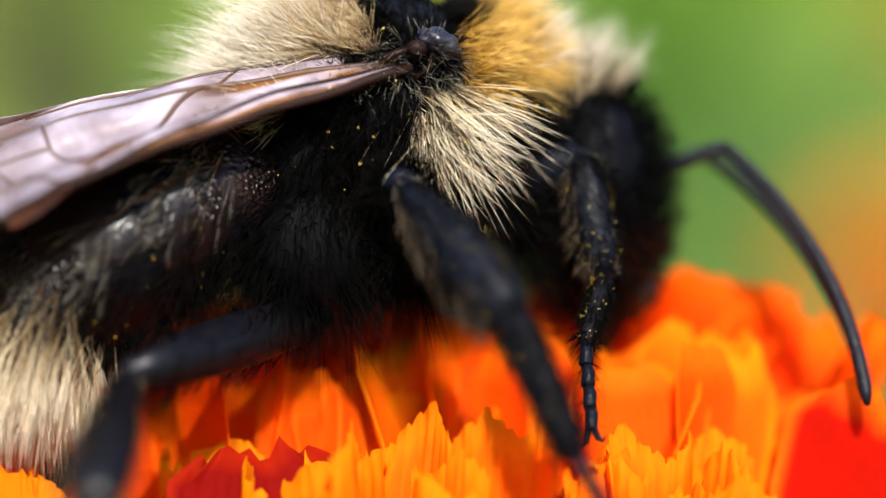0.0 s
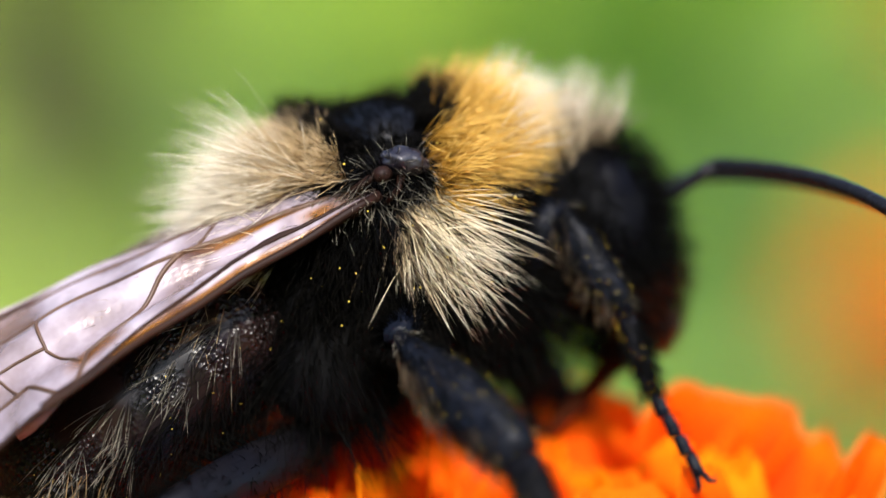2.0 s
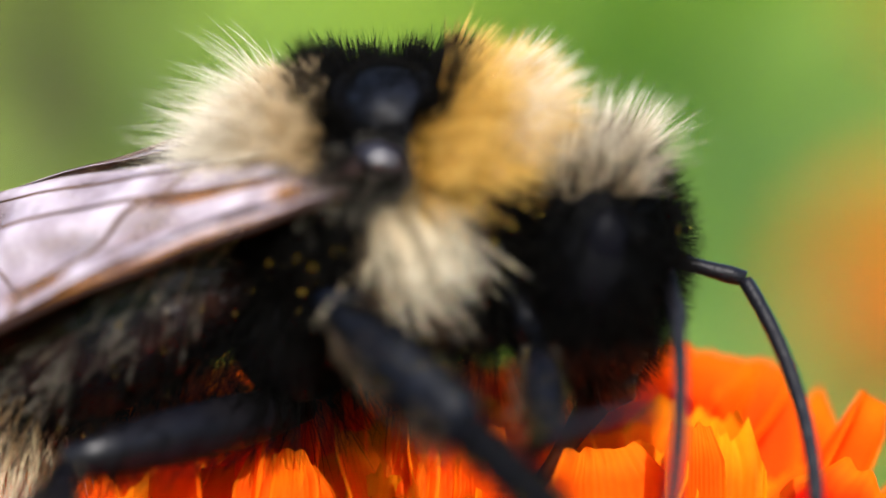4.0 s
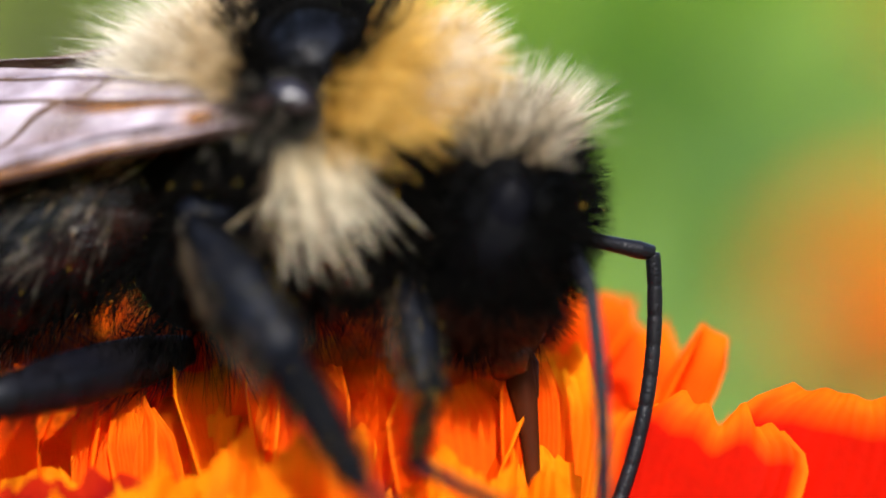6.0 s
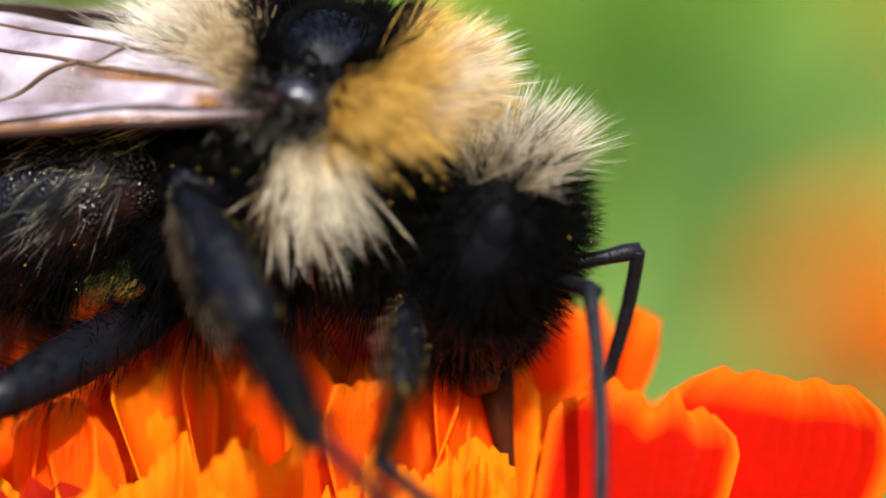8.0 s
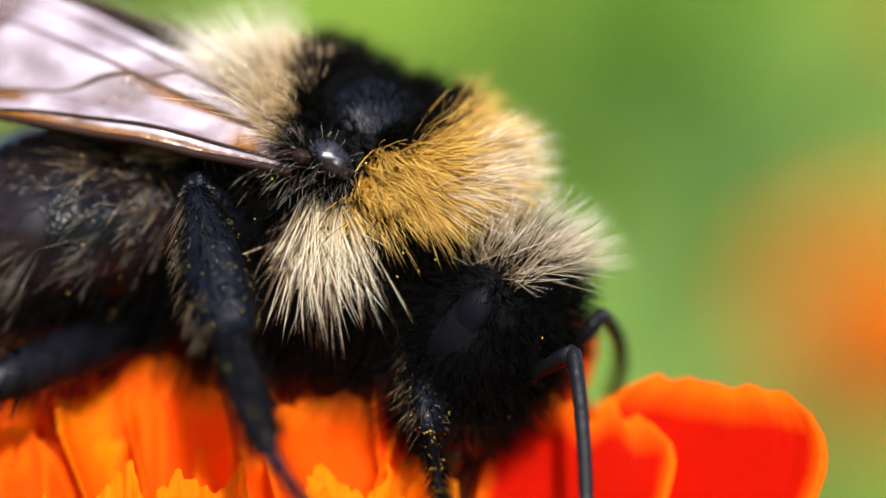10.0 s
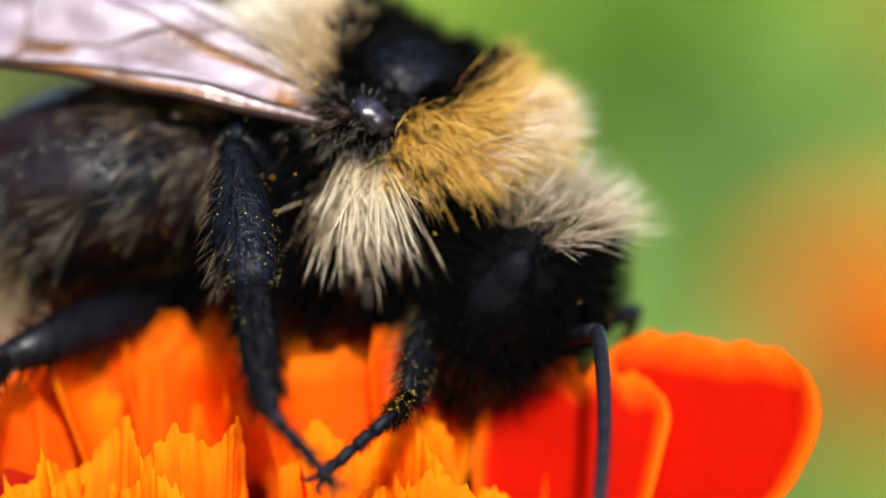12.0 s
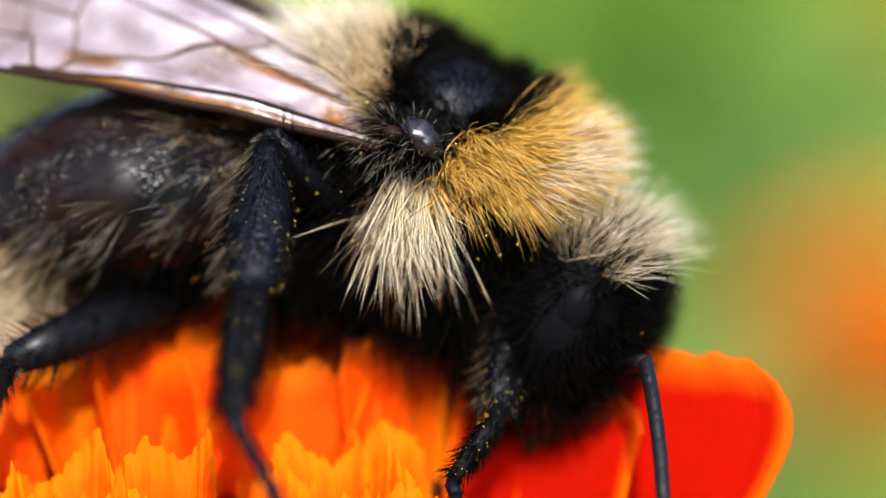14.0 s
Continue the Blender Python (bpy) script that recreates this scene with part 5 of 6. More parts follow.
    walk(behind, [
        (0, pose(0.03740, 0.20000, 0.35430, 38.0, -0.0, 20.0)), (1, pose(0.03760, 0.20000, 0.35360, 38.0, -0.0, 20.0)),
        (2, pose(0.03780, 0.20000, 0.35290, 38.0, -0.0, 20.0)), (4.5, pose(0.03830, 0.20000, 0.35440, 38.0, -0.0, 20.0)),
        (5, pose(0.03860, 0.20000, 0.35470, 38.0, -0.0, 20.0)), (5.5, pose(0.03780, 0.20000, 0.35360, 38.0, -0.0, 20.0)),
        (6, pose(0.03570, 0.20000, 0.35330, 38.0, -0.0, 20.0)), (6.5, pose(0.03440, 0.20000, 0.35246, 38.0, -0.0, 20.0)),
        (8, pose(0.03434, 0.20000, 0.35235, 38.0, -0.0, 20.0)), (10, pose(0.03426, 0.20000, 0.35220, 38.0, -0.0, 20.0)),
        (12, pose(0.03418, 0.20000, 0.35205, 38.0, -0.0, 20.0)), (14, pose(0.03410, 0.20000, 0.35190, 38.0, -0.0, 20.0)),
    ])
    walk(bee, [
        (0, pose(-0.00103, 0.00006, 0.36270, -3.7, 1.0, 18.0)), (0.5, pose(-0.00173, 0.00012, 0.36254, -4.5, -5.3, 16.1)),
        (1, pose(-0.00284, -0.00004, 0.36293, -3.8, -6.8, 15.1)), (1.5, pose(-0.00258, 0.00005, 0.36238, -1.0, -8.8, 13.2)),
        (2, pose(-0.00114, 0.00040, 0.36068, 3.9, -12.8, 9.2)), (2.2, pose(-0.00044, 0.00042, 0.36058, 5.3, -11.9, 8.2)),
        (4.3, pose(-0.00109, -0.00340, 0.36130, 18.4, -3.0, -7.0)), (4.5, pose(-0.00088, -0.00340, 0.36124, 18.4, -3.0, -7.0)),
        (5, pose(0.00001, -0.00350, 0.36210, 17.7, -6.0, -7.0)), (5.5, pose(-0.00130, -0.00330, 0.36298, 14.7, -6.5, -6.0)),
        (6, pose(-0.00260, -0.00300, 0.36238, 16.3, 3.9, -10.0)), (6.5, pose(-0.00355, -0.00270, 0.36187, 17.0, 5.9, -10.1)),
        (7, pose(-0.00283, -0.00250, 0.36200, 18.0, 5.9, -10.1)), (7.5, pose(-0.00245, -0.00220, 0.36217, 16.1, 10.8, -10.2)),
        (7.7, pose(-0.00254, -0.00210, 0.36255, 16.1, 10.8, -10.2)), (9.8, pose(-0.00205, 0.00036, 0.36107, 13.3, 23.3, -14.2)),
        (10, pose(-0.00197, 0.00036, 0.36130, 13.5, 22.4, -14.1)), (10.5, pose(-0.00177, 0.00116, 0.36155, 13.5, 22.4, -14.1)),
        (11, pose(-0.00267, 0.00107, 0.36300, 15.3, 12.7, -12.3)), (11.5, pose(-0.00258, 0.00137, 0.36305, 14.1, 17.6, -12.6)),
        (12, pose(-0.00120, 0.00126, 0.36217, 13.3, 23.3, -14.2)), (12.5, pose(0.00074, 0.00126, 0.36177, 12.6, 25.8, -14.5)),
        (13, pose(0.00104, 0.00086, 0.36185, 11.6, 29.2, -14.9)), (13.5, pose(0.00026, 0.00046, 0.36208, 12.7, 25.3, -14.4)),
        (14, pose(-0.00024, 0.00056, 0.36172, 12.5, 26.3, -14.5)),
    ])
    walk(head, [
        (0, pose(0.00250, 0.00000, -0.00070, -0.3, -4.5, 4.0)), (0.5, pose(0.00250, 0.00000, -0.00070, -2.8, -9.6, 16.2)),
        (1, pose(0.00250, 0.00000, -0.00070, -7.5, -10.9, 34.7)), (1.5, pose(0.00250, 0.00000, -0.00070, -7.5, -10.9, 34.7)),
        (2, pose(0.00250, -0.00000, -0.00070, -1.2, -4.3, 16.0)), (4.5, pose(0.00250, 0.00000, -0.00070, 0.0, 14.0, -0.0)),
        (5, pose(0.00250, -0.00000, -0.00070, -0.0, 13.2, -0.0)), (5.5, pose(0.00250, 0.00000, -0.00070, -0.0, 2.2, -0.0)),
        (6, pose(0.00250, 0.00000, -0.00070, 0.0, 14.0, 0.0)), (6.5, pose(0.00250, -0.00000, -0.00070, 0.0, 14.0, 0.0)),
        (7, pose(0.00250, 0.00000, -0.00070, -0.0, 14.0, -0.0)), (7.5, pose(0.00250, 0.00000, -0.00070, 0.0, 13.8, -0.0)),
        (10, pose(0.00250, 0.00000, -0.00070, -2.8, 11.2, -14.3)), (10.5, pose(0.00250, 0.00000, -0.00070, -3.2, 13.0, -13.9)),
        (11, pose(0.00250, 0.00000, -0.00070, -1.7, 7.4, -13.1)), (11.5, pose(0.00250, 0.00000, -0.00070, -2.4, 10.7, -12.7)),
        (12, pose(0.00250, 0.00000, -0.00070, -3.0, 13.7, -12.4)), (12.5, pose(0.00250, 0.00000, -0.00070, -2.0, 13.9, -8.2)),
        (13, pose(0.00250, 0.00000, -0.00070, -1.0, 14.0, -4.1)), (13.5, pose(0.00250, 0.00000, -0.00070, -0.3, 9.7, -2.0)),
        (14, pose(0.00250, 0.00000, -0.00070, 0.0, 11.7, 0.0)),
    ])
    walk(abdomen, [
        (0, pose(-0.00210, 0, -0.00070, 0, -31, -9)), (1, pose(-0.00210, 0, -0.00070, 0, -31, -9)), (1.5, pose(-0.00210, 0, -0.00070, 0, -30, -7)), (2, pose(-0.00210, 0, -0.00070, 0, -28, -4)),
        (4.5, pose(-0.00210, 0, -0.00070, 0, -23, 4)), (5, pose(-0.00210, 0, -0.00070, 0, -23, 4)), (5.5, pose(-0.00210, 0, -0.00070, 0, -24, 4)), (6, pose(-0.00210, 0, -0.00070, 0, -27, 5)), (6.5, pose(-0.00210, 0, -0.00070, 0, -29, 6)), (7.5, pose(-0.00210, 0, -0.00070, 0, -30, 7)), (10, pose(-0.00210, 0, -0.00070, 0, -33, 22)), (14, pose(-0.00210, 0, -0.00070, 0, -32.5, 25)),
    ])
    walk(tongue, [
        (0, pose(0.00230, 0.00000, -0.00280, -177.3, 28.4, -21.0)), (0.5, pose(0.00230, -0.00000, -0.00280, -179.9, 34.0, -32.2)),
        (1, pose(0.00230, 0.00000, -0.00280, 178.2, 33.7, -50.1)), (1.5, pose(0.00230, 0.00000, -0.00280, 175.4, 31.7, -48.9)),
        (2, pose(0.00230, -0.00000, -0.00280, 168.3, 55.5, -34.3)), (4.5, pose(0.00230, -0.00000, -0.00280, 159.7, 19.5, -4.4)),
        (5, pose(0.00230, 0.00000, -0.00280, 158.9, 30.7, -8.0)), (5.5, pose(0.00230, 0.00000, -0.00280, 165.6, 11.5, 2.7)),
        (6, pose(0.00230, 0.00000, -0.00280, 159.7, -22.1, 13.9)), (6.5, pose(0.00230, 0.00000, -0.00280, 157.6, -27.5, 16.5)),
        (7, pose(0.00230, -0.00000, -0.00280, 157.1, -24.7, 15.6)), (7.5, pose(0.00230, 0.00000, -0.00280, 157.4, -28.9, 17.2)),
        (10, pose(0.00230, 0.00000, -0.00280, 157.9, -19.0, 31.2)), (10.5, pose(0.00230, 0.00000, -0.00280, 158.2, -14.2, 28.1)),
        (11, pose(0.00230, 0.00000, -0.00280, 160.8, -5.1, 24.9)), (11.5, pose(0.00230, 0.00000, -0.00280, 159.3, -17.5, 27.9)),
        (12, pose(0.00230, 0.00000, -0.00280, 158.1, -14.1, 26.3)), (12.5, pose(0.00230, 0.00000, -0.00280, 158.7, 4.3, 15.1)),
        (13, pose(0.00230, 0.00000, -0.00280, 158.8, 1.2, 12.3)), (13.5, pose(0.00230, -0.00000, -0.00280, 158.3, 18.3, 5.2)),
        (14, pose(0.00230, -0.00000, -0.00280, 157.3, 22.5, 0.5)),
    ])
    walk(ANT[-1][0], [
        (0, pose(0.00300, -0.00050, -0.00060, -13.5, -73.4, 165.8)), (0.5, pose(0.00300, -0.00050, -0.00060, -4.0, -79.9, 148.2)),
        (1, pose(0.00300, -0.00050, -0.00060, 9.1, -80.5, 121.9)), (1.5, pose(0.00300, -0.00050, -0.00060, 3.1, -72.6, 121.0)),
        (2, pose(0.00300, -0.00050, -0.00060, 7.9, -71.2, 135.5)), (4.5, pose(0.00300, -0.00050, -0.00060, 105.3, -6.3, 4.9)),
        (5, pose(0.00300, -0.00050, -0.00060, 96.7, -37.7, 17.8)), (5.5, pose(0.00300, -0.00050, -0.00060, 109.9, -14.0, 9.2)),
        (6, pose(0.00300, -0.00050, -0.00060, 96.6, -37.0, 20.8)), (6.5, pose(0.00300, -0.00050, -0.00060, 80.2, -52.7, 33.9)),
        (7, pose(0.00300, -0.00050, -0.00060, 65.0, -60.8, 48.2)), (7.5, pose(0.00300, -0.00050, -0.00060, 43.1, -69.3, 77.1)),
        (10, pose(0.00300, -0.00050, -0.00060, -24.4, -24.9, -166.5)), (10.5, pose(0.00300, -0.00050, -0.00060, -30.9, -17.2, -164.4)),
        (11, pose(0.00300, -0.00050, -0.00060, -35.6, -23.2, -165.4)), (11.5, pose(0.00300, -0.00050, -0.00060, -42.9, -28.4, -169.7)),
        (12, pose(0.00300, -0.00050, -0.00060, -35.5, -34.3, -174.6)), (12.5, pose(0.00300, -0.00050, -0.00060, -36.8, -30.4, -176.5)),
        (13, pose(0.00300, -0.00050, -0.00060, -35.3, -41.1, 172.9)), (13.5, pose(0.00300, -0.00050, -0.00060, -44.2, -35.7, 176.7)),
        (14, pose(0.00300, -0.00050, -0.00060, -45.7, -32.4, 175.6)),
    ])
    walk(ANT[-1][1], [
        (0, pose(0.00431, -0.00120, -0.00017, 157.7, -22.8, -25.0)), (0.5, pose(0.00424, -0.00139, -0.00033, 146.1, -26.3, -22.7)),
        (1, pose(0.00401, -0.00165, -0.00035, 134.0, -34.4, -22.0)), (1.5, pose(0.00383, -0.00172, -0.00014, 117.1, -34.5, -4.2)),
        (2, pose(0.00419, -0.00137, -0.00011, 111.5, -22.9, -1.1)), (4.5, pose(0.00317, -0.00199, -0.00101, -3.2, -149.1, 116.5)),
        (5, pose(0.00357, -0.00193, -0.00074, -173.8, -29.5, -63.0)), (5.5, pose(0.00336, -0.00192, -0.00111, 176.1, -18.9, -65.6)),
        (6, pose(0.00365, -0.00190, -0.00074, -173.5, -28.7, -64.1)), (6.5, pose(0.00368, -0.00189, -0.00044, -171.6, -31.2, -63.1)),
        (7, pose(0.00366, -0.00186, -0.00028, -172.3, -31.5, -64.0)), (7.5, pose(0.00380, -0.00177, -0.00020, 7.3, -141.5, 113.5)),
        (10, pose(0.00373, -0.00098, 0.00068, -158.8, -42.4, -53.2)), (10.5, pose(0.00359, -0.00116, 0.00067, 23.1, -114.4, 110.9)),
        (11, pose(0.00371, -0.00125, 0.00056, 2.5, -127.0, 128.0)), (11.5, pose(0.00372, -0.00144, 0.00040, 2.6, -121.4, 124.9)),
        (12, pose(0.00379, -0.00133, 0.00044, 23.5, -114.3, 108.8)), (12.5, pose(0.00368, -0.00139, 0.00047, -156.3, -44.7, -60.3)),
        (13, pose(0.00371, -0.00149, 0.00035, 21.9, -110.9, 100.2)), (13.5, pose(0.00359, -0.00161, 0.00030, 26.1, -115.3, 99.0)),
        (14, pose(0.00349, -0.00165, 0.00031, 25.7, -129.9, 109.1)),
    ])
    walk(ANT[1][0], [
        (0, pose(0.00300, 0.00050, -0.00060, -9.2, -74.9, 166.6)), (0.5, pose(0.00300, 0.00050, -0.00060, -0.6, -81.7, 148.4)),
        (1, pose(0.00300, 0.00050, -0.00060, 13.0, -83.3, 118.0)), (1.5, pose(0.00300, 0.00050, -0.00060, 21.7, -79.4, 112.2)),
        (2, pose(0.00300, 0.00050, -0.00060, 37.9, -79.2, 118.0)), (4.5, pose(0.00300, 0.00050, -0.00060, 105.1, -70.2, 76.7)),
        (5, pose(0.00300, 0.00050, -0.00060, 91.0, -71.8, 100.5)), (5.5, pose(0.00300, 0.00050, -0.00060, 153.9, -56.2, 27.8)),
        (6, pose(0.00300, 0.00050, -0.00060, 94.1, -71.0, 106.4)), (6.5, pose(0.00300, 0.00050, -0.00060, 51.7, -64.6, 136.9)),
        (7, pose(0.00300, 0.00050, -0.00060, 46.1, -60.7, 143.4)), (7.5, pose(0.00300, 0.00050, -0.00060, 39.3, -57.8, 151.2)),
        (10, pose(0.00300, 0.00050, -0.00060, 21.1, -9.1, -159.9)), (10.5, pose(0.00300, 0.00050, -0.00060, 21.2, -4.6, -159.3)),
        (11, pose(0.00300, 0.00050, -0.00060, 20.8, -23.0, -165.3)), (11.5, pose(0.00300, 0.00050, -0.00060, 54.9, -30.2, -170.6)),
        (12, pose(0.00300, 0.00050, -0.00060, 60.4, -29.2, -171.8)), (12.5, pose(0.00300, 0.00050, -0.00060, 61.1, -18.7, -170.8)),
        (13, pose(0.00300, 0.00050, -0.00060, 21.4, -6.1, -169.6)), (13.5, pose(0.00300, 0.00050, -0.00060, 20.6, 6.0, -165.4)),
        (14, pose(0.00300, 0.00050, -0.00060, 21.5, 14.1, -164.9)),
    ])
    walk(ANT[1][1], [
        (0, pose(0.00438, -0.00008, -0.00020, 156.6, -27.5, -23.0)), (0.5, pose(0.00430, -0.00032, -0.00038, 145.6, -32.3, -18.6)),
        (1, pose(0.00401, -0.00066, -0.00042, 135.5, -46.4, -26.9)), (1.5, pose(0.00407, -0.00059, -0.00034, 143.3, -67.5, -37.7)),
        (2, pose(0.00441, -0.00011, -0.00037, 110.3, -25.3, 5.5)), (4.5, pose(0.00454, 0.00052, -0.00074, 141.3, -4.1, 19.4)),
        (5, pose(0.00452, 0.00081, -0.00061, 158.0, 4.6, 19.8)), (5.5, pose(0.00434, 0.00044, -0.00137, 168.8, 23.0, 21.6)),
        (6, pose(0.00445, 0.00104, -0.00064, 157.8, 8.3, 33.0)), (6.5, pose(0.00446, 0.00080, -0.00019, 138.2, 21.9, 28.6)),
        (7, pose(0.00442, 0.00084, -0.00007, 141.7, 8.7, 28.2)), (7.5, pose(0.00436, 0.00087, 0.00004, 158.6, 11.9, 39.4)),
        (10, pose(0.00302, 0.00110, 0.00083, -157.1, -44.3, 65.7)), (10.5, pose(0.00291, 0.00107, 0.00084, 23.2, -132.3, -114.2)),
        (11, pose(0.00341, 0.00118, 0.00073, -154.8, -32.7, 51.7)), (11.5, pose(0.00324, 0.00182, 0.00017, -162.1, -22.1, 65.3)),
        (12, pose(0.00318, 0.00189, 0.00007, -168.0, -19.9, 75.1)), (12.5, pose(0.00302, 0.00188, 0.00011, -166.9, -20.3, 76.8)),
        (13, pose(0.00305, 0.00108, 0.00084, 25.2, -128.7, -109.5)), (13.5, pose(0.00271, 0.00099, 0.00084, -143.8, -50.6, 54.2)),
        (14, pose(0.00251, 0.00096, 0.00080, -148.0, -53.0, 54.5)),
    ])
    walk(LEGS["front", -1][0], [
        (0, pose(0.00153, -0.00068, -0.00220, -14.9, -54.5, 167.3)), (0.5, pose(0.00130, -0.00060, -0.00213, 156.4, -110.5, -1.6)),
        (1, pose(0.00150, -0.00071, -0.00213, -14.9, -61.3, 171.5)), (1.5, pose(0.00205, -0.00096, -0.00169, -4.4, -38.1, 165.5)),
        (2, pose(0.00153, -0.00080, -0.00231, -0.6, -42.9, 165.8)), (3.25, pose(0.00160, -0.00058, -0.00162, 53.4, -101.4, 89.0)),
        (4.5, pose(0.00168, -0.00037, -0.00093, 174.5, -30.2, -56.2)), (5, pose(0.00191, -0.00040, -0.00098, 164.6, -24.0, -57.5)),
        (5.5, pose(0.00194, -0.00074, -0.00150, 163.8, -17.0, -59.7)), (6, pose(0.00094, 0.00014, -0.00066, 7.3, -131.6, 123.2)),
        (6.5, pose(0.00009, -0.00000, -0.00259, 150.6, -111.8, 4.9)), (7, pose(0.00091, -0.00042, -0.00105, -165.9, -50.9, -43.8)),
        (7.5, pose(0.00105, -0.00032, -0.00087, -174.5, -44.8, -42.2)), (8.75, pose(0.00058, -0.00051, -0.00160, -140.3, -68.7, -60.0)),
        (10, pose(0.00012, -0.00069, -0.00232, -46.2, -70.6, -138.8)), (10.5, pose(0.00046, -0.00032, -0.00111, -157.3, -60.4, -47.6)),
        (11, pose(0.00170, -0.00065, -0.00133, 175.3, -29.1, -40.7)), (11.5, pose(0.00101, -0.00011, -0.00070, 178.8, -44.9, -39.7)),
        (12, pose(0.00077, 0.00004, -0.00075, -0.1, -128.0, 140.4)), (12.5, pose(0.00071, -0.00026, -0.00091, -171.0, -53.1, -39.7)),
        (13, pose(0.00125, -0.00025, -0.00077, 176.1, -38.8, -38.8)), (13.5, pose(0.00108, -0.00033, -0.00086, -177.2, -43.6, -38.7)),
        (14, pose(0.00055, -0.00101, -0.00263, -19.6, -59.9, -153.2)),
    ])
    walk(LEGS["front", -1][1], [
        (0, pose(0.00000, -0.00000, 0.00260, -32.6, -115.8, 17.6)), (0.5, pose(0.00000, 0.00000, 0.00260, -44.6, -113.8, 21.4)),
        (1, pose(-0.00000, -0.00000, 0.00260, -23.2, -121.7, 10.1)), (1.5, pose(-0.00000, 0.00000, 0.00260, -41.0, -126.4, 4.8)),
        (2, pose(-0.00000, -0.00000, 0.00260, -26.2, -118.1, 15.1)), (3.25, pose(0.00000, 0.00000, 0.00260, 17.5, -57.9, -80.2)),
        (4.5, pose(-0.00000, -0.00000, 0.00260, -36.7, -18.7, -88.5)), (5, pose(0.00000, 0.00000, 0.00260, -46.5, -20.1, -87.2)),
        (5.5, pose(0.00000, -0.00000, 0.00260, -44.1, -15.6, -91.9)), (6, pose(0.00000, -0.00000, 0.00260, 1.9, -14.7, -92.2)),
        (6.5, pose(0.00000, 0.00000, 0.00260, 64.3, -32.3, -104.6)), (7, pose(0.00000, 0.00000, 0.00260, -7.6, -37.7, -108.2)),
        (7.5, pose(0.00000, -0.00000, 0.00260, -7.9, -41.8, -107.5)), (8.75, pose(0.00000, 0.00000, 0.00260, 16.7, -46.4, -108.0)),
        (10, pose(-0.00000, 0.00000, 0.00260, 43.5, -50.4, -111.5)), (10.5, pose(0.00000, -0.00000, 0.00260, 3.1, -33.7, -101.8)),
        (11, pose(0.00000, 0.00000, 0.00260, -33.4, -34.7, -101.5)), (11.5, pose(-0.00000, -0.00000, 0.00260, -6.3, -18.1, -108.2)),
        (12, pose(0.00000, 0.00000, 0.00260, 0.7, -28.1, -107.6)), (12.5, pose(-0.00000, -0.00000, 0.00260, 23.4, -47.1, -112.8)),
        (13, pose(-0.00000, -0.00000, 0.00260, -5.1, -43.3, -111.9)), (13.5, pose(-0.00000, -0.00000, 0.00260, -0.4, -48.6, -111.5)),
        (14, pose(-0.00000, 0.00000, 0.00260, -87.0, -114.5, 37.0)),
    ])
    walk(LEGS["front", -1][2], [
        (0, pose(-0.00239, 0.00077, 0.00161, -44.8, -144.9, 5.9)), (0.5, pose(-0.00233, 0.00112, 0.00182, -37.2, -160.0, -8.8)),
        (1, pose(-0.00226, 0.00068, 0.00129, -16.8, -164.7, -11.3)), (1.5, pose(-0.00179, 0.00163, 0.00139, -25.2, -154.7, -7.2)),
        (2, pose(-0.00237, 0.00060, 0.00146, -6.7, -130.6, 1.4)), (3.25, pose(-0.00117, 0.00201, 0.00397, -69.1, -150.2, -18.2)),
        (4.5, pose(0.00160, 0.00074, 0.00465, 51.1, -33.8, 133.3)), (5, pose(0.00193, 0.00073, 0.00435, 41.4, -20.4, 148.8)),
        (5.5, pose(0.00190, 0.00046, 0.00447, 49.0, -19.7, 149.5)), (6, pose(-0.00006, 0.00069, 0.00521, 35.3, 0.6, 168.0)),
        (6.5, pose(-0.00219, 0.00122, 0.00359, 89.3, 50.2, -109.0)), (7, pose(0.00085, 0.00145, 0.00472, 7.3, 16.3, -151.8)),
        (7.5, pose(0.00089, 0.00159, 0.00460, 37.5, -9.1, -162.2)), (8.75, pose(-0.00016, 0.00202, 0.00438, 48.4, -3.9, -157.3)),
        (10, pose(-0.00118, 0.00209, 0.00385, 59.7, 0.3, -151.5)), (10.5, pose(0.00017, 0.00149, 0.00484, 27.4, -19.4, -170.3)),
        (11, pose(0.00172, 0.00096, 0.00445, 4.6, -37.3, -176.1)), (11.5, pose(0.00054, 0.00069, 0.00515, 21.0, -23.4, -172.4)),
        (12, pose(0.00035, 0.00122, 0.00498, 49.8, -40.3, 173.6)), (12.5, pose(-0.00029, 0.00209, 0.00429, -113.3, -137.3, -11.5)),
        (13, pose(0.00091, 0.00162, 0.00456, -91.0, -135.8, -21.0)), (13.5, pose(0.00076, 0.00188, 0.00439, -73.9, -132.9, 10.1)),
        (14, pose(-0.00173, 0.00207, 0.00254, -53.4, -137.1, -2.0)),
    ])
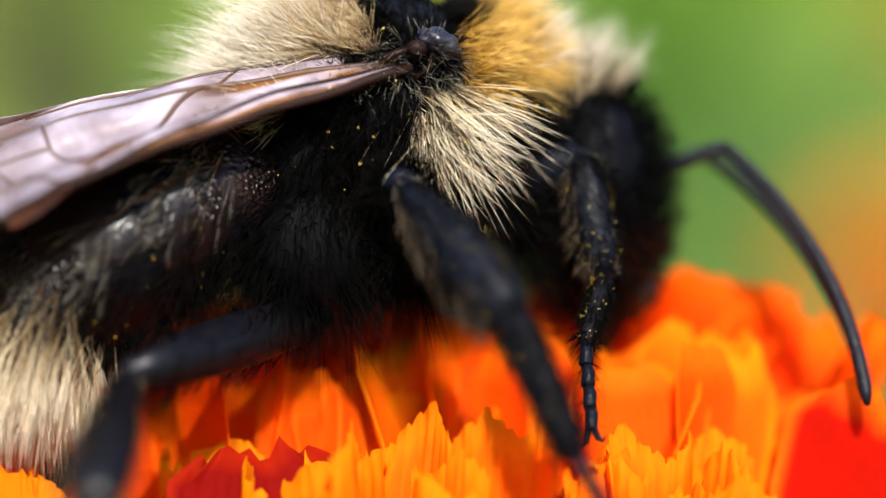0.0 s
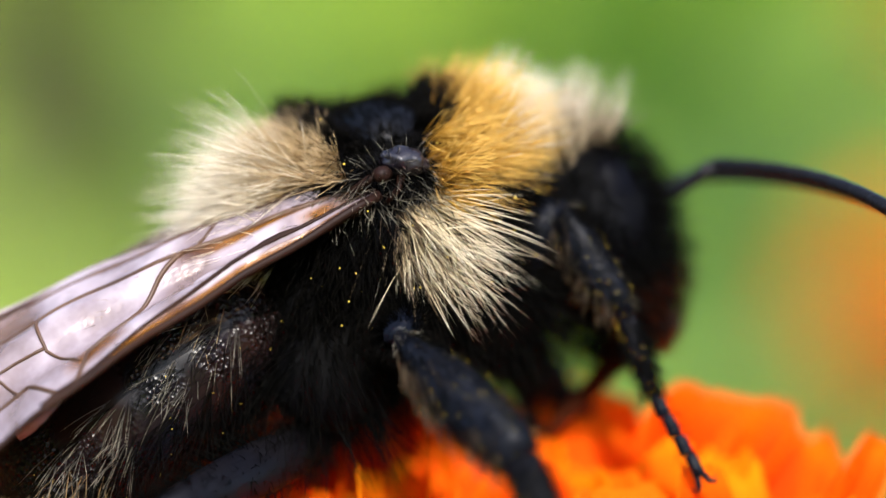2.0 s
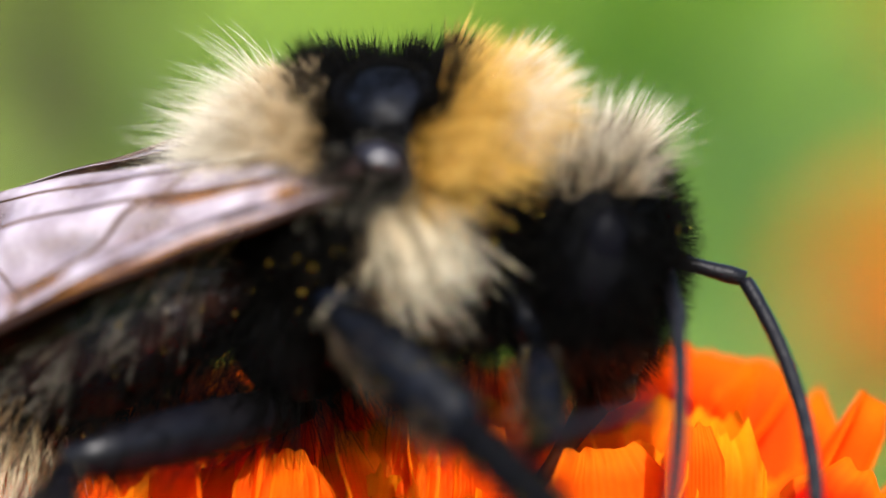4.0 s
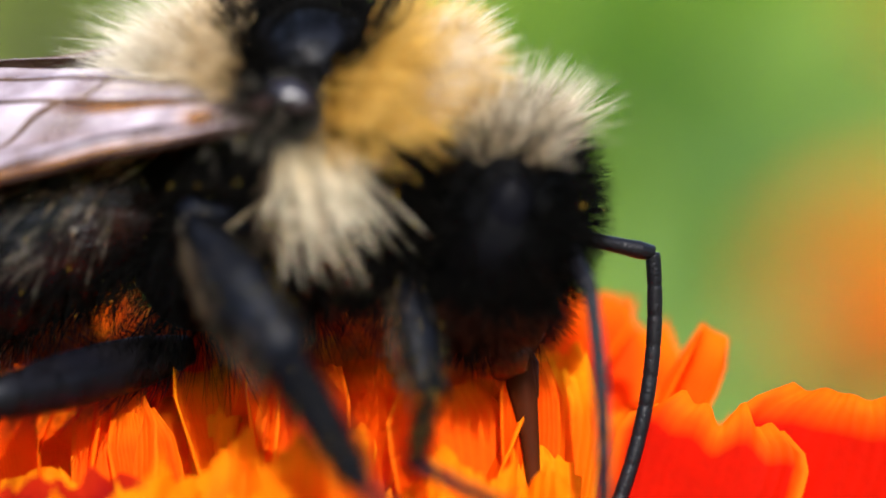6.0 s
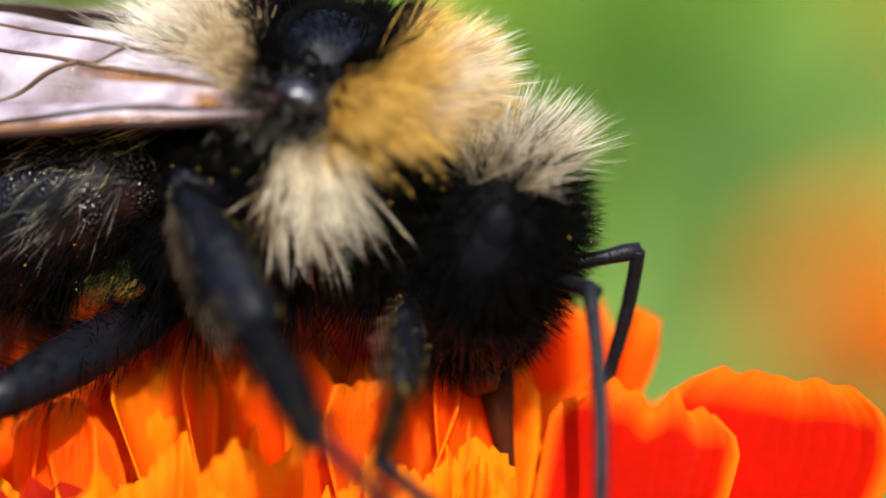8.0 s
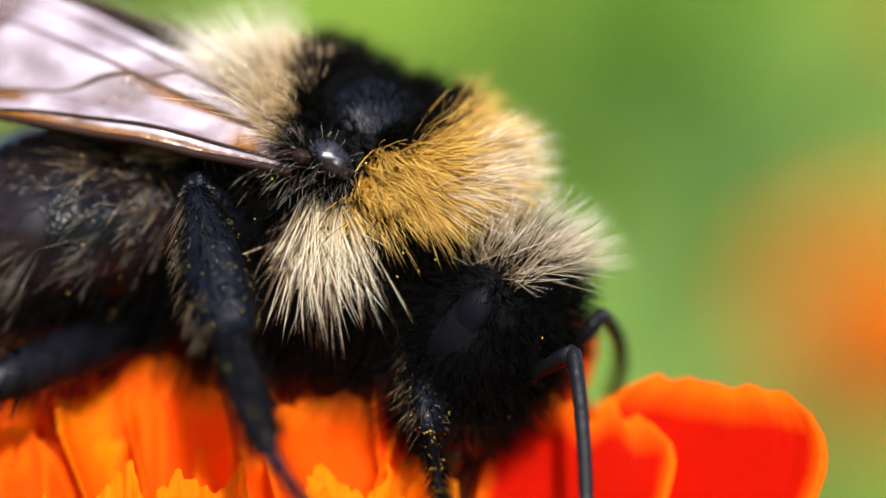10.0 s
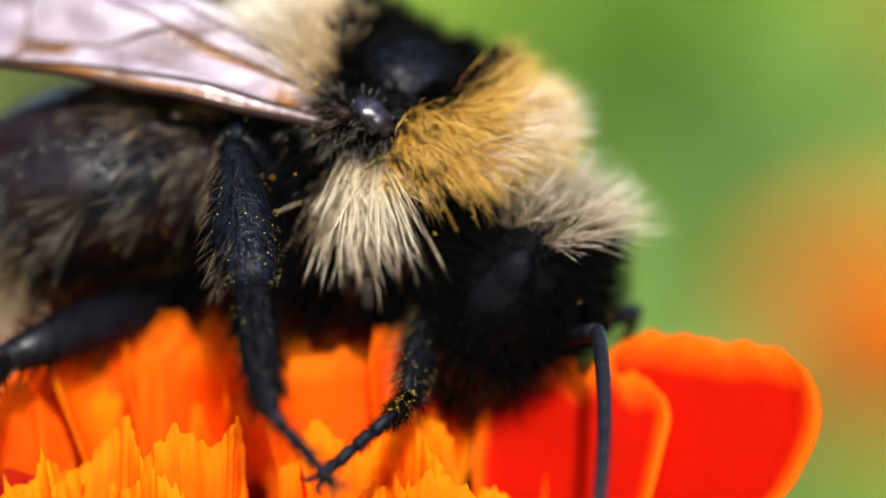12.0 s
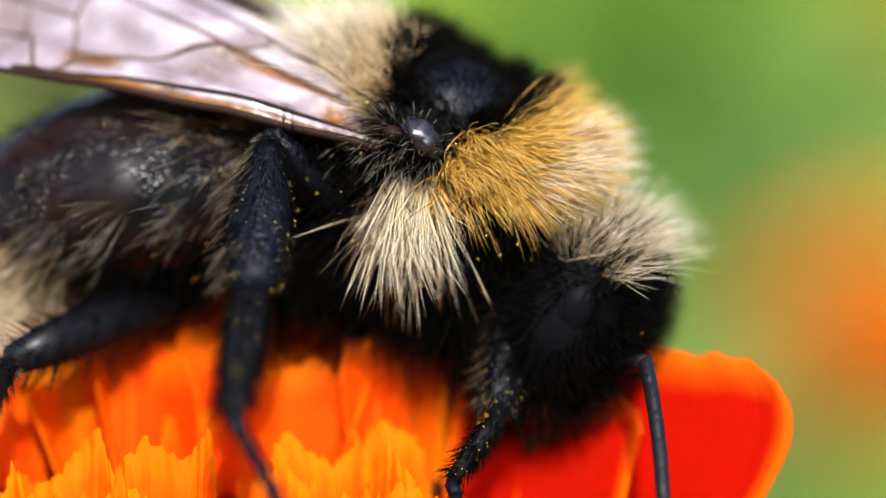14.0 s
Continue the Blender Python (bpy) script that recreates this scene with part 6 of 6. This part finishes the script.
    walk(LEGS["front", -1][3], [
        (0, pose(-0.00320, 0.00189, 0.00062, -40.1, -122.7, 13.1)), (0.5, pose(-0.00263, 0.00221, 0.00055, -54.6, -110.4, 42.2)),
        (1, pose(-0.00259, 0.00125, -0.00028, -32.6, -119.1, 22.6)), (1.5, pose(-0.00234, 0.00243, -0.00000, -15.1, -154.0, 1.9)),
        (2, pose(-0.00366, 0.00077, 0.00036, -28.8, -120.7, 19.7)), (3.25, pose(-0.00096, 0.00361, 0.00344, 49.7, -104.2, 11.8)),
        (4.5, pose(0.00297, 0.00121, 0.00554, -7.9, -69.1, 138.4)), (5, pose(0.00289, 0.00146, 0.00554, -8.7, -52.4, 133.4)),
        (5.5, pose(0.00287, 0.00138, 0.00552, -11.5, -63.6, 137.2)), (6, pose(0.00013, 0.00165, 0.00660, -4.3, -35.7, 131.2)),
        (6.5, pose(-0.00381, 0.00176, 0.00361, -6.9, 40.9, 177.7)), (7, pose(0.00033, 0.00141, 0.00633, 2.6, 5.4, 149.9)),
        (7.5, pose(0.00078, 0.00264, 0.00593, -4.4, -31.6, 150.5)), (8.75, pose(-0.00058, 0.00322, 0.00551, 5.8, 12.0, 151.0)),
        (10, pose(-0.00188, 0.00337, 0.00471, 23.9, 54.4, 164.1)), (10.5, pose(0.00053, 0.00235, 0.00627, 7.7, 16.5, 151.3)),
        (11, pose(0.00273, 0.00117, 0.00580, -59.8, 23.5, 147.7)), (11.5, pose(0.00109, 0.00138, 0.00661, -52.4, 32.8, 118.6)),
        (12, pose(0.00120, 0.00243, 0.00582, -26.6, 52.8, 90.4)), (12.5, pose(0.00047, 0.00353, 0.00478, -17.9, 34.3, 100.7)),
        (13, pose(0.00153, 0.00320, 0.00458, -3.2, 4.1, 106.6)), (13.5, pose(0.00014, 0.00342, 0.00407, -9.3, 17.5, 105.1)),
        (14, pose(-0.00237, 0.00346, 0.00180, -16.1, 66.4, 95.4)),
    ])
    walk(LEGS["middle", -1][0], [
        (0, pose(0.00017, -0.00062, -0.00201, -81.2, 16.7, 160.8)), (0.5, pose(0.00018, -0.00056, -0.00189, -90.5, 16.8, 158.8)),
        (1, pose(0.00012, -0.00053, -0.00188, 88.8, 163.1, -16.0)), (1.5, pose(0.00004, -0.00052, -0.00186, 87.3, 162.9, -11.0)),
        (2, pose(0.00013, -0.00059, -0.00188, 88.0, 163.2, -18.7)), (4.5, pose(0.00046, -0.00052, -0.00226, -68.3, 18.4, 151.4)),
        (5, pose(0.00040, -0.00076, -0.00216, -68.8, 20.8, 145.1)), (5.5, pose(0.00042, -0.00070, -0.00196, -85.3, 21.6, 141.1)),
        (6, pose(0.00025, -0.00095, -0.00210, -66.2, 21.0, 143.8)), (6.5, pose(0.00021, -0.00102, -0.00208, -64.5, 21.4, 142.8)),
        (7, pose(0.00028, -0.00092, -0.00213, -64.9, 20.7, 144.5)), (7.5, pose(0.00023, -0.00099, -0.00210, -64.1, 21.1, 143.5)),
        (10, pose(-0.00021, -0.00138, -0.00181, -53.8, 22.2, 141.5)), (10.5, pose(-0.00014, -0.00133, -0.00187, -55.2, 22.0, 141.8)),
        (11, pose(0.00011, -0.00110, -0.00199, -70.6, 22.4, 141.0)), (11.5, pose(-0.00006, -0.00127, -0.00193, -56.8, 21.9, 142.1)),
        (12, pose(-0.00028, -0.00142, -0.00176, -53.6, 22.7, 140.8)), (12.5, pose(-0.00021, -0.00138, -0.00182, -56.7, 22.8, 140.7)),
        (13, pose(-0.00027, -0.00142, -0.00176, -53.3, 22.7, 141.0)), (13.5, pose(-0.00038, -0.00149, -0.00167, -52.8, 23.3, 140.0)),
        (14, pose(-0.00046, -0.00153, -0.00161, -52.9, 23.8, 139.2)),
    ])
    walk(LEGS["middle", -1][1], [
        (0, pose(0.00000, -0.00000, 0.00300, 73.6, -4.8, -158.3)), (0.5, pose(0.00000, 0.00000, 0.00300, 69.0, 2.6, -159.6)),
        (1, pose(0.00000, -0.00000, 0.00300, 64.4, 0.1, -160.3)), (1.5, pose(0.00000, -0.00000, 0.00300, 53.7, -0.2, -161.5)),
        (2, pose(0.00000, -0.00000, 0.00300, 58.4, 11.8, -162.7)), (4.5, pose(0.00000, -0.00000, 0.00300, 100.1, 22.6, -134.9)),
        (5, pose(0.00000, -0.00000, 0.00300, -76.1, 149.2, 39.7)), (5.5, pose(-0.00000, 0.00000, 0.00300, -89.1, 138.0, 26.5)),
        (6, pose(-0.00000, 0.00000, 0.00300, -68.7, 150.1, 45.6)), (6.5, pose(-0.00000, 0.00000, 0.00300, -61.1, 153.4, 50.2)),
        (7, pose(0.00000, 0.00000, 0.00300, 111.7, 27.0, -130.4)), (7.5, pose(0.00000, 0.00000, 0.00300, 110.5, 26.7, -130.7)),
        (10, pose(0.00000, 0.00000, 0.00300, 116.1, 23.5, -125.9)), (10.5, pose(0.00000, 0.00000, 0.00300, 113.4, 25.1, -126.9)),
        (11, pose(-0.00000, -0.00000, 0.00300, -76.4, 141.1, 43.3)), (11.5, pose(0.00000, 0.00000, 0.00300, -67.7, 152.5, 49.6)),
        (12, pose(-0.00000, 0.00000, 0.00300, -64.3, 151.5, 51.1)), (12.5, pose(-0.00000, -0.00000, 0.00300, -69.0, 146.2, 47.8)),
        (13, pose(0.00000, 0.00000, 0.00300, -68.4, 148.7, 49.0)), (13.5, pose(0.00000, 0.00000, 0.00300, -67.3, 144.6, 46.8)),
        (14, pose(0.00000, 0.00000, 0.00300, -66.3, 142.0, 45.6)),
    ])
    walk(LEGS["middle", -1][2], [
        (0, pose(-0.00128, 0.00347, 0.00408, 84.7, -1.7, -172.6)), (0.5, pose(-0.00131, 0.00335, 0.00438, 65.4, 4.1, -179.1)),
        (1, pose(-0.00117, 0.00327, 0.00466, 66.1, 0.5, 174.5)), (1.5, pose(-0.00098, 0.00294, 0.00528, 58.6, -2.0, 174.5)),
        (2, pose(-0.00137, 0.00301, 0.00497, 57.8, 10.1, 171.9)), (4.5, pose(-0.00250, 0.00286, 0.00238, 85.3, 20.6, -132.0)),
        (5, pose(-0.00203, 0.00318, 0.00220, 88.1, 34.4, -146.0)), (5.5, pose(-0.00169, 0.00346, 0.00296, -99.9, 137.0, 23.3)),
        (6, pose(-0.00207, 0.00301, 0.00179, 102.9, 30.6, -135.3)), (6.5, pose(-0.00206, 0.00280, 0.00134, 109.4, 28.7, -131.8)),
        (7, pose(-0.00230, 0.00281, 0.00173, -71.8, 149.4, 45.5)), (7.5, pose(-0.00234, 0.00281, 0.00180, 103.3, 26.6, -130.5)),
        (10, pose(-0.00240, 0.00258, 0.00145, 107.2, 19.1, -123.0)), (10.5, pose(-0.00244, 0.00264, 0.00162, 108.0, 20.8, -124.0)),
        (11, pose(-0.00216, 0.00312, 0.00230, 89.8, 35.9, -133.0)), (11.5, pose(-0.00228, 0.00282, 0.00171, 107.7, 29.3, -131.8)),
        (12, pose(-0.00220, 0.00279, 0.00153, 109.1, 27.6, -128.2)), (12.5, pose(-0.00214, 0.00298, 0.00185, -77.2, 144.0, 45.9)),
        (13, pose(-0.00221, 0.00291, 0.00179, 106.5, 31.7, -131.3)), (13.5, pose(-0.00200, 0.00306, 0.00179, -74.5, 141.6, 44.3)),
        (14, pose(-0.00186, 0.00314, 0.00178, -73.2, 140.3, 44.1)),
    ])
    walk(LEGS["middle", -1][3], [
        (0, pose(-0.00166, 0.00643, 0.00436, 84.7, -2.7, -168.0)), (0.5, pose(-0.00144, 0.00608, 0.00562, 72.2, 3.8, -174.8)),
        (1, pose(-0.00092, 0.00600, 0.00587, 70.8, 0.4, 177.5)), (1.5, pose(-0.00068, 0.00549, 0.00684, 67.0, -1.8, 178.0)),
        (2, pose(-0.00128, 0.00557, 0.00655, 66.3, 10.6, 177.8)), (4.5, pose(-0.00479, 0.00479, 0.00261, 103.9, 24.0, -137.2)),
        (5, pose(-0.00375, 0.00563, 0.00229, -73.0, 146.8, 36.0)), (5.5, pose(-0.00318, 0.00604, 0.00333, -82.9, 138.9, 29.1)),
        (6, pose(-0.00389, 0.00532, 0.00121, 116.5, 21.2, -125.6)), (6.5, pose(-0.00385, 0.00504, 0.00046, -57.3, 157.3, 53.9)),
        (7, pose(-0.00400, 0.00514, 0.00092, 120.0, 23.3, -126.5)), (7.5, pose(-0.00436, 0.00494, 0.00118, 122.6, 14.9, -120.0)),
        (10, pose(-0.00465, 0.00439, 0.00061, 138.6, 7.5, -116.4)), (10.5, pose(-0.00462, 0.00451, 0.00075, 139.1, 0.2, -111.8)),
        (11, pose(-0.00435, 0.00515, 0.00231, -45.7, 158.4, 60.6)), (11.5, pose(-0.00412, 0.00506, 0.00091, 141.5, 7.4, -116.8)),
        (12, pose(-0.00415, 0.00491, 0.00066, 144.6, -0.5, -112.2)), (12.5, pose(-0.00398, 0.00530, 0.00132, 139.5, 10.4, -116.7)),
        (13, pose(-0.00407, 0.00514, 0.00106, 143.9, 4.6, -115.0)), (13.5, pose(-0.00366, 0.00548, 0.00116, -34.9, 169.7, 62.1)),
        (14, pose(-0.00345, 0.00559, 0.00111, 144.7, 7.9, -116.5)),
    ])
    walk(LEGS["hind", -1][0], [
        (0, pose(-0.00150, -0.00033, -0.00403, 145.2, 72.7, -5.7)), (0.5, pose(-0.00175, -0.00031, -0.00413, 144.7, 76.1, -4.3)),
        (1, pose(-0.00156, -0.00028, -0.00424, 138.7, 75.4, -7.6)), (1.5, pose(-0.00153, -0.00028, -0.00417, 125.3, 75.7, -16.8)),
        (2, pose(-0.00209, -0.00053, -0.00400, 106.5, 76.2, -34.0)), (4.5, pose(-0.00187, -0.00064, -0.00441, 57.2, 72.1, -77.0)),
        (5, pose(-0.00262, -0.00033, -0.00469, 39.3, 73.0, -89.8)), (5.5, pose(-0.00237, -0.00034, -0.00445, 86.7, 72.3, -44.9)),
        (6, pose(-0.00235, -0.00027, -0.00465, 86.2, 67.8, -37.0)), (6.5, pose(-0.00196, -0.00004, -0.00457, 87.9, 64.8, -32.2)),
        (7, pose(-0.00205, -0.00023, -0.00452, 90.7, 63.0, -31.0)), (7.5, pose(-0.00212, -0.00051, -0.00432, 108.4, 54.9, -16.5)),
        (10, pose(-0.00255, -0.00024, -0.00384, 110.6, 45.3, -6.0)), (10.5, pose(-0.00265, -0.00033, -0.00396, 110.5, 45.9, -6.5)),
        (11, pose(-0.00248, -0.00032, -0.00425, 105.0, 55.5, -14.9)), (11.5, pose(-0.00254, -0.00034, -0.00401, 109.8, 50.7, -10.2)),
        (12, pose(-0.00258, -0.00034, -0.00421, 110.3, 45.0, -5.8)), (12.5, pose(-0.00261, -0.00037, -0.00426, 111.1, 43.4, -4.7)),
        (13, pose(-0.00253, -0.00037, -0.00437, 111.4, 42.2, -4.0)), (13.5, pose(-0.00290, -0.00044, -0.00413, 111.2, 44.6, -5.6)),
        (14, pose(-0.00312, -0.00062, -0.00400, 114.8, 41.3, -3.4)),
    ])
    walk(LEGS["hind", -1][1], [
        (0, pose(-0.00000, -0.00000, 0.00560, 9.2, 37.8, 58.3)), (0.5, pose(0.00000, 0.00000, 0.00560, 0.0, 37.4, 56.3)),
        (1, pose(0.00000, 0.00000, 0.00560, 0.9, 35.3, 54.4)), (1.5, pose(0.00000, 0.00000, 0.00560, 0.7, 34.8, 58.3)),
        (2, pose(0.00000, 0.00000, 0.00560, -8.0, 33.0, 45.8)), (4.5, pose(0.00000, -0.00000, 0.00560, 10.3, 51.4, 79.2)),
        (5, pose(0.00000, 0.00000, 0.00560, 8.2, 43.9, 67.9)), (5.5, pose(0.00000, 0.00000, 0.00560, -8.6, 41.4, 49.5)),
        (6, pose(-0.00000, 0.00000, 0.00560, -11.2, 30.8, 35.4)), (6.5, pose(0.00000, 0.00000, 0.00560, -12.6, 27.5, 33.3)),
        (7, pose(0.00000, 0.00000, 0.00560, -15.6, 25.1, 27.3)), (7.5, pose(0.00000, 0.00000, 0.00560, -20.2, 26.6, 24.5)),
        (10, pose(-0.00000, 0.00000, 0.00560, -17.6, 20.6, 20.2)), (10.5, pose(0.00000, 0.00000, 0.00560, -15.1, 22.3, 22.0)),
        (11, pose(0.00000, -0.00000, 0.00560, -14.8, 23.0, 23.2)), (11.5, pose(-0.00000, 0.00000, 0.00560, -14.6, 25.8, 25.5)),
        (12, pose(-0.00000, -0.00000, 0.00560, -13.8, 21.8, 22.0)), (12.5, pose(-0.00000, 0.00000, 0.00560, -7.6, 23.2, 23.6)),
        (13, pose(0.00000, -0.00000, 0.00560, -6.0, 23.1, 23.6)), (13.5, pose(0.00000, 0.00000, 0.00560, -11.0, 26.0, 26.5)),
        (14, pose(0.00000, 0.00000, 0.00560, -12.8, 26.3, 24.7)),
    ])
    walk(LEGS["hind", -1][2], [
        (0, pose(0.00195, 0.00185, 0.00895, 18.8, 38.1, 59.5)), (0.5, pose(0.00145, 0.00217, 0.00901, 16.2, 38.6, 60.3)),
        (1, pose(0.00150, 0.00198, 0.00911, 12.0, 35.7, 55.8)), (1.5, pose(0.00133, 0.00206, 0.00913, 13.1, 33.1, 52.8)),
        (2, pose(0.00119, 0.00208, 0.00917, 5.4, 34.0, 48.2)), (4.5, pose(0.00137, 0.00310, 0.00824, 16.1, 50.7, 73.2)),
        (5, pose(0.00168, 0.00250, 0.00867, 18.8, 44.3, 70.2)), (5.5, pose(0.00133, 0.00255, 0.00879, 9.2, 44.6, 58.5)),
        (6, pose(0.00128, 0.00193, 0.00922, -14.2, 29.0, 32.6)), (6.5, pose(0.00110, 0.00185, 0.00932, -14.6, 28.1, 34.2)),
        (7, pose(0.00103, 0.00183, 0.00935, -18.2, 24.9, 27.0)), (7.5, pose(0.00103, 0.00210, 0.00921, -26.9, 23.7, 21.4)),
        (10, pose(0.00090, 0.00172, 0.00944, -22.5, 17.4, 16.7)), (10.5, pose(0.00104, 0.00163, 0.00944, -19.5, 20.0, 19.4)),
        (11, pose(0.00106, 0.00165, 0.00943, -15.7, 25.8, 26.5)), (11.5, pose(0.00117, 0.00176, 0.00934, -16.4, 26.2, 25.9)),
        (12, pose(0.00105, 0.00153, 0.00948, -13.1, 25.3, 26.2)), (12.5, pose(0.00131, 0.00119, 0.00952, -10.6, 25.4, 26.2)),
        (13, pose(0.00136, 0.00108, 0.00953, -6.4, 29.1, 31.6)), (13.5, pose(0.00129, 0.00156, 0.00939, -8.0, 28.3, 29.4)),
        (14, pose(0.00129, 0.00164, 0.00936, -11.2, 30.3, 29.6)),
    ])
    walk(LEGS["hind", -1][3], [
        (0, pose(0.00368, 0.00287, 0.01119, 31.7, 18.3, 21.4)), (0.5, pose(0.00307, 0.00332, 0.01126, 30.7, 16.7, 19.0)),
        (1, pose(0.00297, 0.00305, 0.01149, 31.9, 14.8, 17.7)), (1.5, pose(0.00284, 0.00292, 0.01158, 33.4, 13.7, 17.4)),
        (2, pose(0.00251, 0.00314, 0.01165, 30.2, 13.6, 15.4)), (4.5, pose(0.00282, 0.00500, 0.01007, 25.4, 29.0, 25.7)),
        (5, pose(0.00326, 0.00404, 0.01070, 31.6, 26.9, 29.3)), (5.5, pose(0.00283, 0.00408, 0.01090, 24.4, 19.4, 17.7)),
        (6, pose(0.00207, 0.00331, 0.01177, 29.1, 21.8, 22.8)), (6.5, pose(0.00181, 0.00324, 0.01188, 31.0, 19.8, 22.4)),
        (7, pose(0.00167, 0.00321, 0.01194, 28.4, 19.4, 20.2)), (7.5, pose(0.00153, 0.00376, 0.01166, 22.3, 16.7, 14.4)),
        (10, pose(0.00137, 0.00305, 0.01208, 25.3, 16.1, 15.4)), (10.5, pose(0.00162, 0.00290, 0.01210, 25.2, 16.7, 15.8)),
        (11, pose(0.00182, 0.00294, 0.01203, 25.9, 17.4, 16.8)), (11.5, pose(0.00194, 0.00308, 0.01193, 24.6, 17.3, 16.1)),
        (12, pose(0.00187, 0.00270, 0.01212, 25.9, 16.5, 16.0)), (12.5, pose(0.00220, 0.00225, 0.01218, 26.0, 16.9, 16.5)),
        (13, pose(0.00241, 0.00213, 0.01214, 26.8, 18.4, 18.2)), (13.5, pose(0.00232, 0.00261, 0.01201, 25.6, 17.7, 17.0)),
        (14, pose(0.00229, 0.00289, 0.01190, 22.8, 16.4, 14.4)),
    ])
    walk(LEGS["front", 1][0], [
        (0, pose(0.00150, 0.00035, -0.00175, -128.0, -70.0, 0.0)), (2.2, pose(0.00150, 0.00035, -0.00175, -128.0, -70.0, 0.0)),
        (4.5, pose(0.00190, 0.00090, -0.00190, -159.5, -63.0, 43.8)), (5, pose(0.00190, 0.00090, -0.00190, -159.5, -63.0, 43.8)), (5.5, pose(0.00190, 0.00090, -0.00190, -163.9, -47.6, 21.9)),
        (5.8, pose(0.00190, 0.00090, -0.00190, -153.8, -57.1, 33.9)), (7, pose(0.00150, 0.00035, -0.00175, -128.0, -70.0, 0.0)), (14, pose(0.00150, 0.00035, -0.00175, -128.0, -70.0, 0.0)),
    ])
    walk(LEGS["front", 1][1], [
        (0, pose(-0.00000, 0.00000, 0.00260, -89.4, -37.7, 81.8)), (2.2, pose(-0.00000, 0.00000, 0.00260, -89.4, -37.7, 81.8)),
        (4.5, pose(-0.00000, 0.00000, 0.00260, -30.5, -16.8, 31.8)), (5, pose(-0.00000, 0.00000, 0.00260, -30.5, -16.8, 31.8)), (5.5, pose(0.00000, 0.00000, 0.00260, 10.4, -9.5, 7.2)),
        (5.8, pose(-0.00000, 0.00000, 0.00260, -4.8, -9.7, 14.3)), (7, pose(-0.00000, 0.00000, 0.00260, -89.4, -37.7, 81.8)), (14, pose(-0.00000, 0.00000, 0.00260, -89.4, -37.7, 81.8)),
    ])
    walk(LEGS["front", 1][2], [
        (0, pose(-0.00267, 0.00037, 0.00262, -79.7, -36.8, 73.8)), (2.2, pose(-0.00267, 0.00037, 0.00262, -79.7, -36.8, 73.8)),
        (4.5, pose(-0.00129, 0.00081, 0.00483, -43.0, -22.6, 46.9)), (5, pose(-0.00129, 0.00081, 0.00483, -43.0, -22.6, 46.9)), (5.5, pose(-0.00037, -0.00054, 0.00522, -8.3, -32.7, 28.9)),
        (5.8, pose(-0.00050, 0.00011, 0.00525, -28.5, -24.6, 41.3)), (7, pose(-0.00267, 0.00037, 0.00262, -79.7, -36.8, 73.8)), (14, pose(-0.00267, 0.00037, 0.00262, -79.7, -36.8, 73.8)),
    ])
    walk(LEGS["front", 1][3], [
        (0, pose(-0.00433, 0.00066, 0.00286, -52.4, -22.3, 31.6)), (2.2, pose(-0.00433, 0.00066, 0.00286, -52.4, -22.3, 31.6)),
        (4.5, pose(-0.00247, 0.00125, 0.00597, -102.3, 1.6, -2.8)), (5, pose(-0.00247, 0.00125, 0.00597, -102.3, 1.6, -2.8)), (5.5, pose(-0.00128, -0.00076, 0.00664, -88.6, 13.8, -10.7)),
        (5.8, pose(-0.00150, 0.00031, 0.00661, -112.1, 8.5, -12.4)), (7, pose(-0.00433, 0.00066, 0.00286, -52.4, -22.3, 31.6)), (14, pose(-0.00433, 0.00066, 0.00286, -52.4, -22.3, 31.6)),
    ])
    LEGS["middle", 1][0].matrix_basis = pose(-0.00073, -0.00007, -0.00158, -117.3, -63.4, 0.0)
    LEGS["middle", 1][1].matrix_basis = pose(0.00000, 0.00000, 0.00300, -56.6, -6.7, 13.2)
    LEGS["middle", 1][2].matrix_basis = pose(-0.00098, 0.00307, 0.00510, -67.5, -19.9, 44.6)
    LEGS["middle", 1][3].matrix_basis = pose(-0.00320, 0.00477, 0.00618, -51.0, -16.0, 33.7)
    LEGS["hind", 1][0].matrix_basis = pose(-0.00051, 0.00070, -0.00101, -164.5, 56.3, 0.0)
    LEGS["hind", 1][1].matrix_basis = pose(-0.00000, -0.00000, 0.00560, -13.1, 35.8, -11.5)
    LEGS["hind", 1][2].matrix_basis = pose(0.00260, 0.00046, 0.00900, -16.2, 31.6, -9.8)
    LEGS["hind", 1][3].matrix_basis = pose(0.00423, 0.00103, 0.01145, -8.8, 21.8, -6.4)


motions()
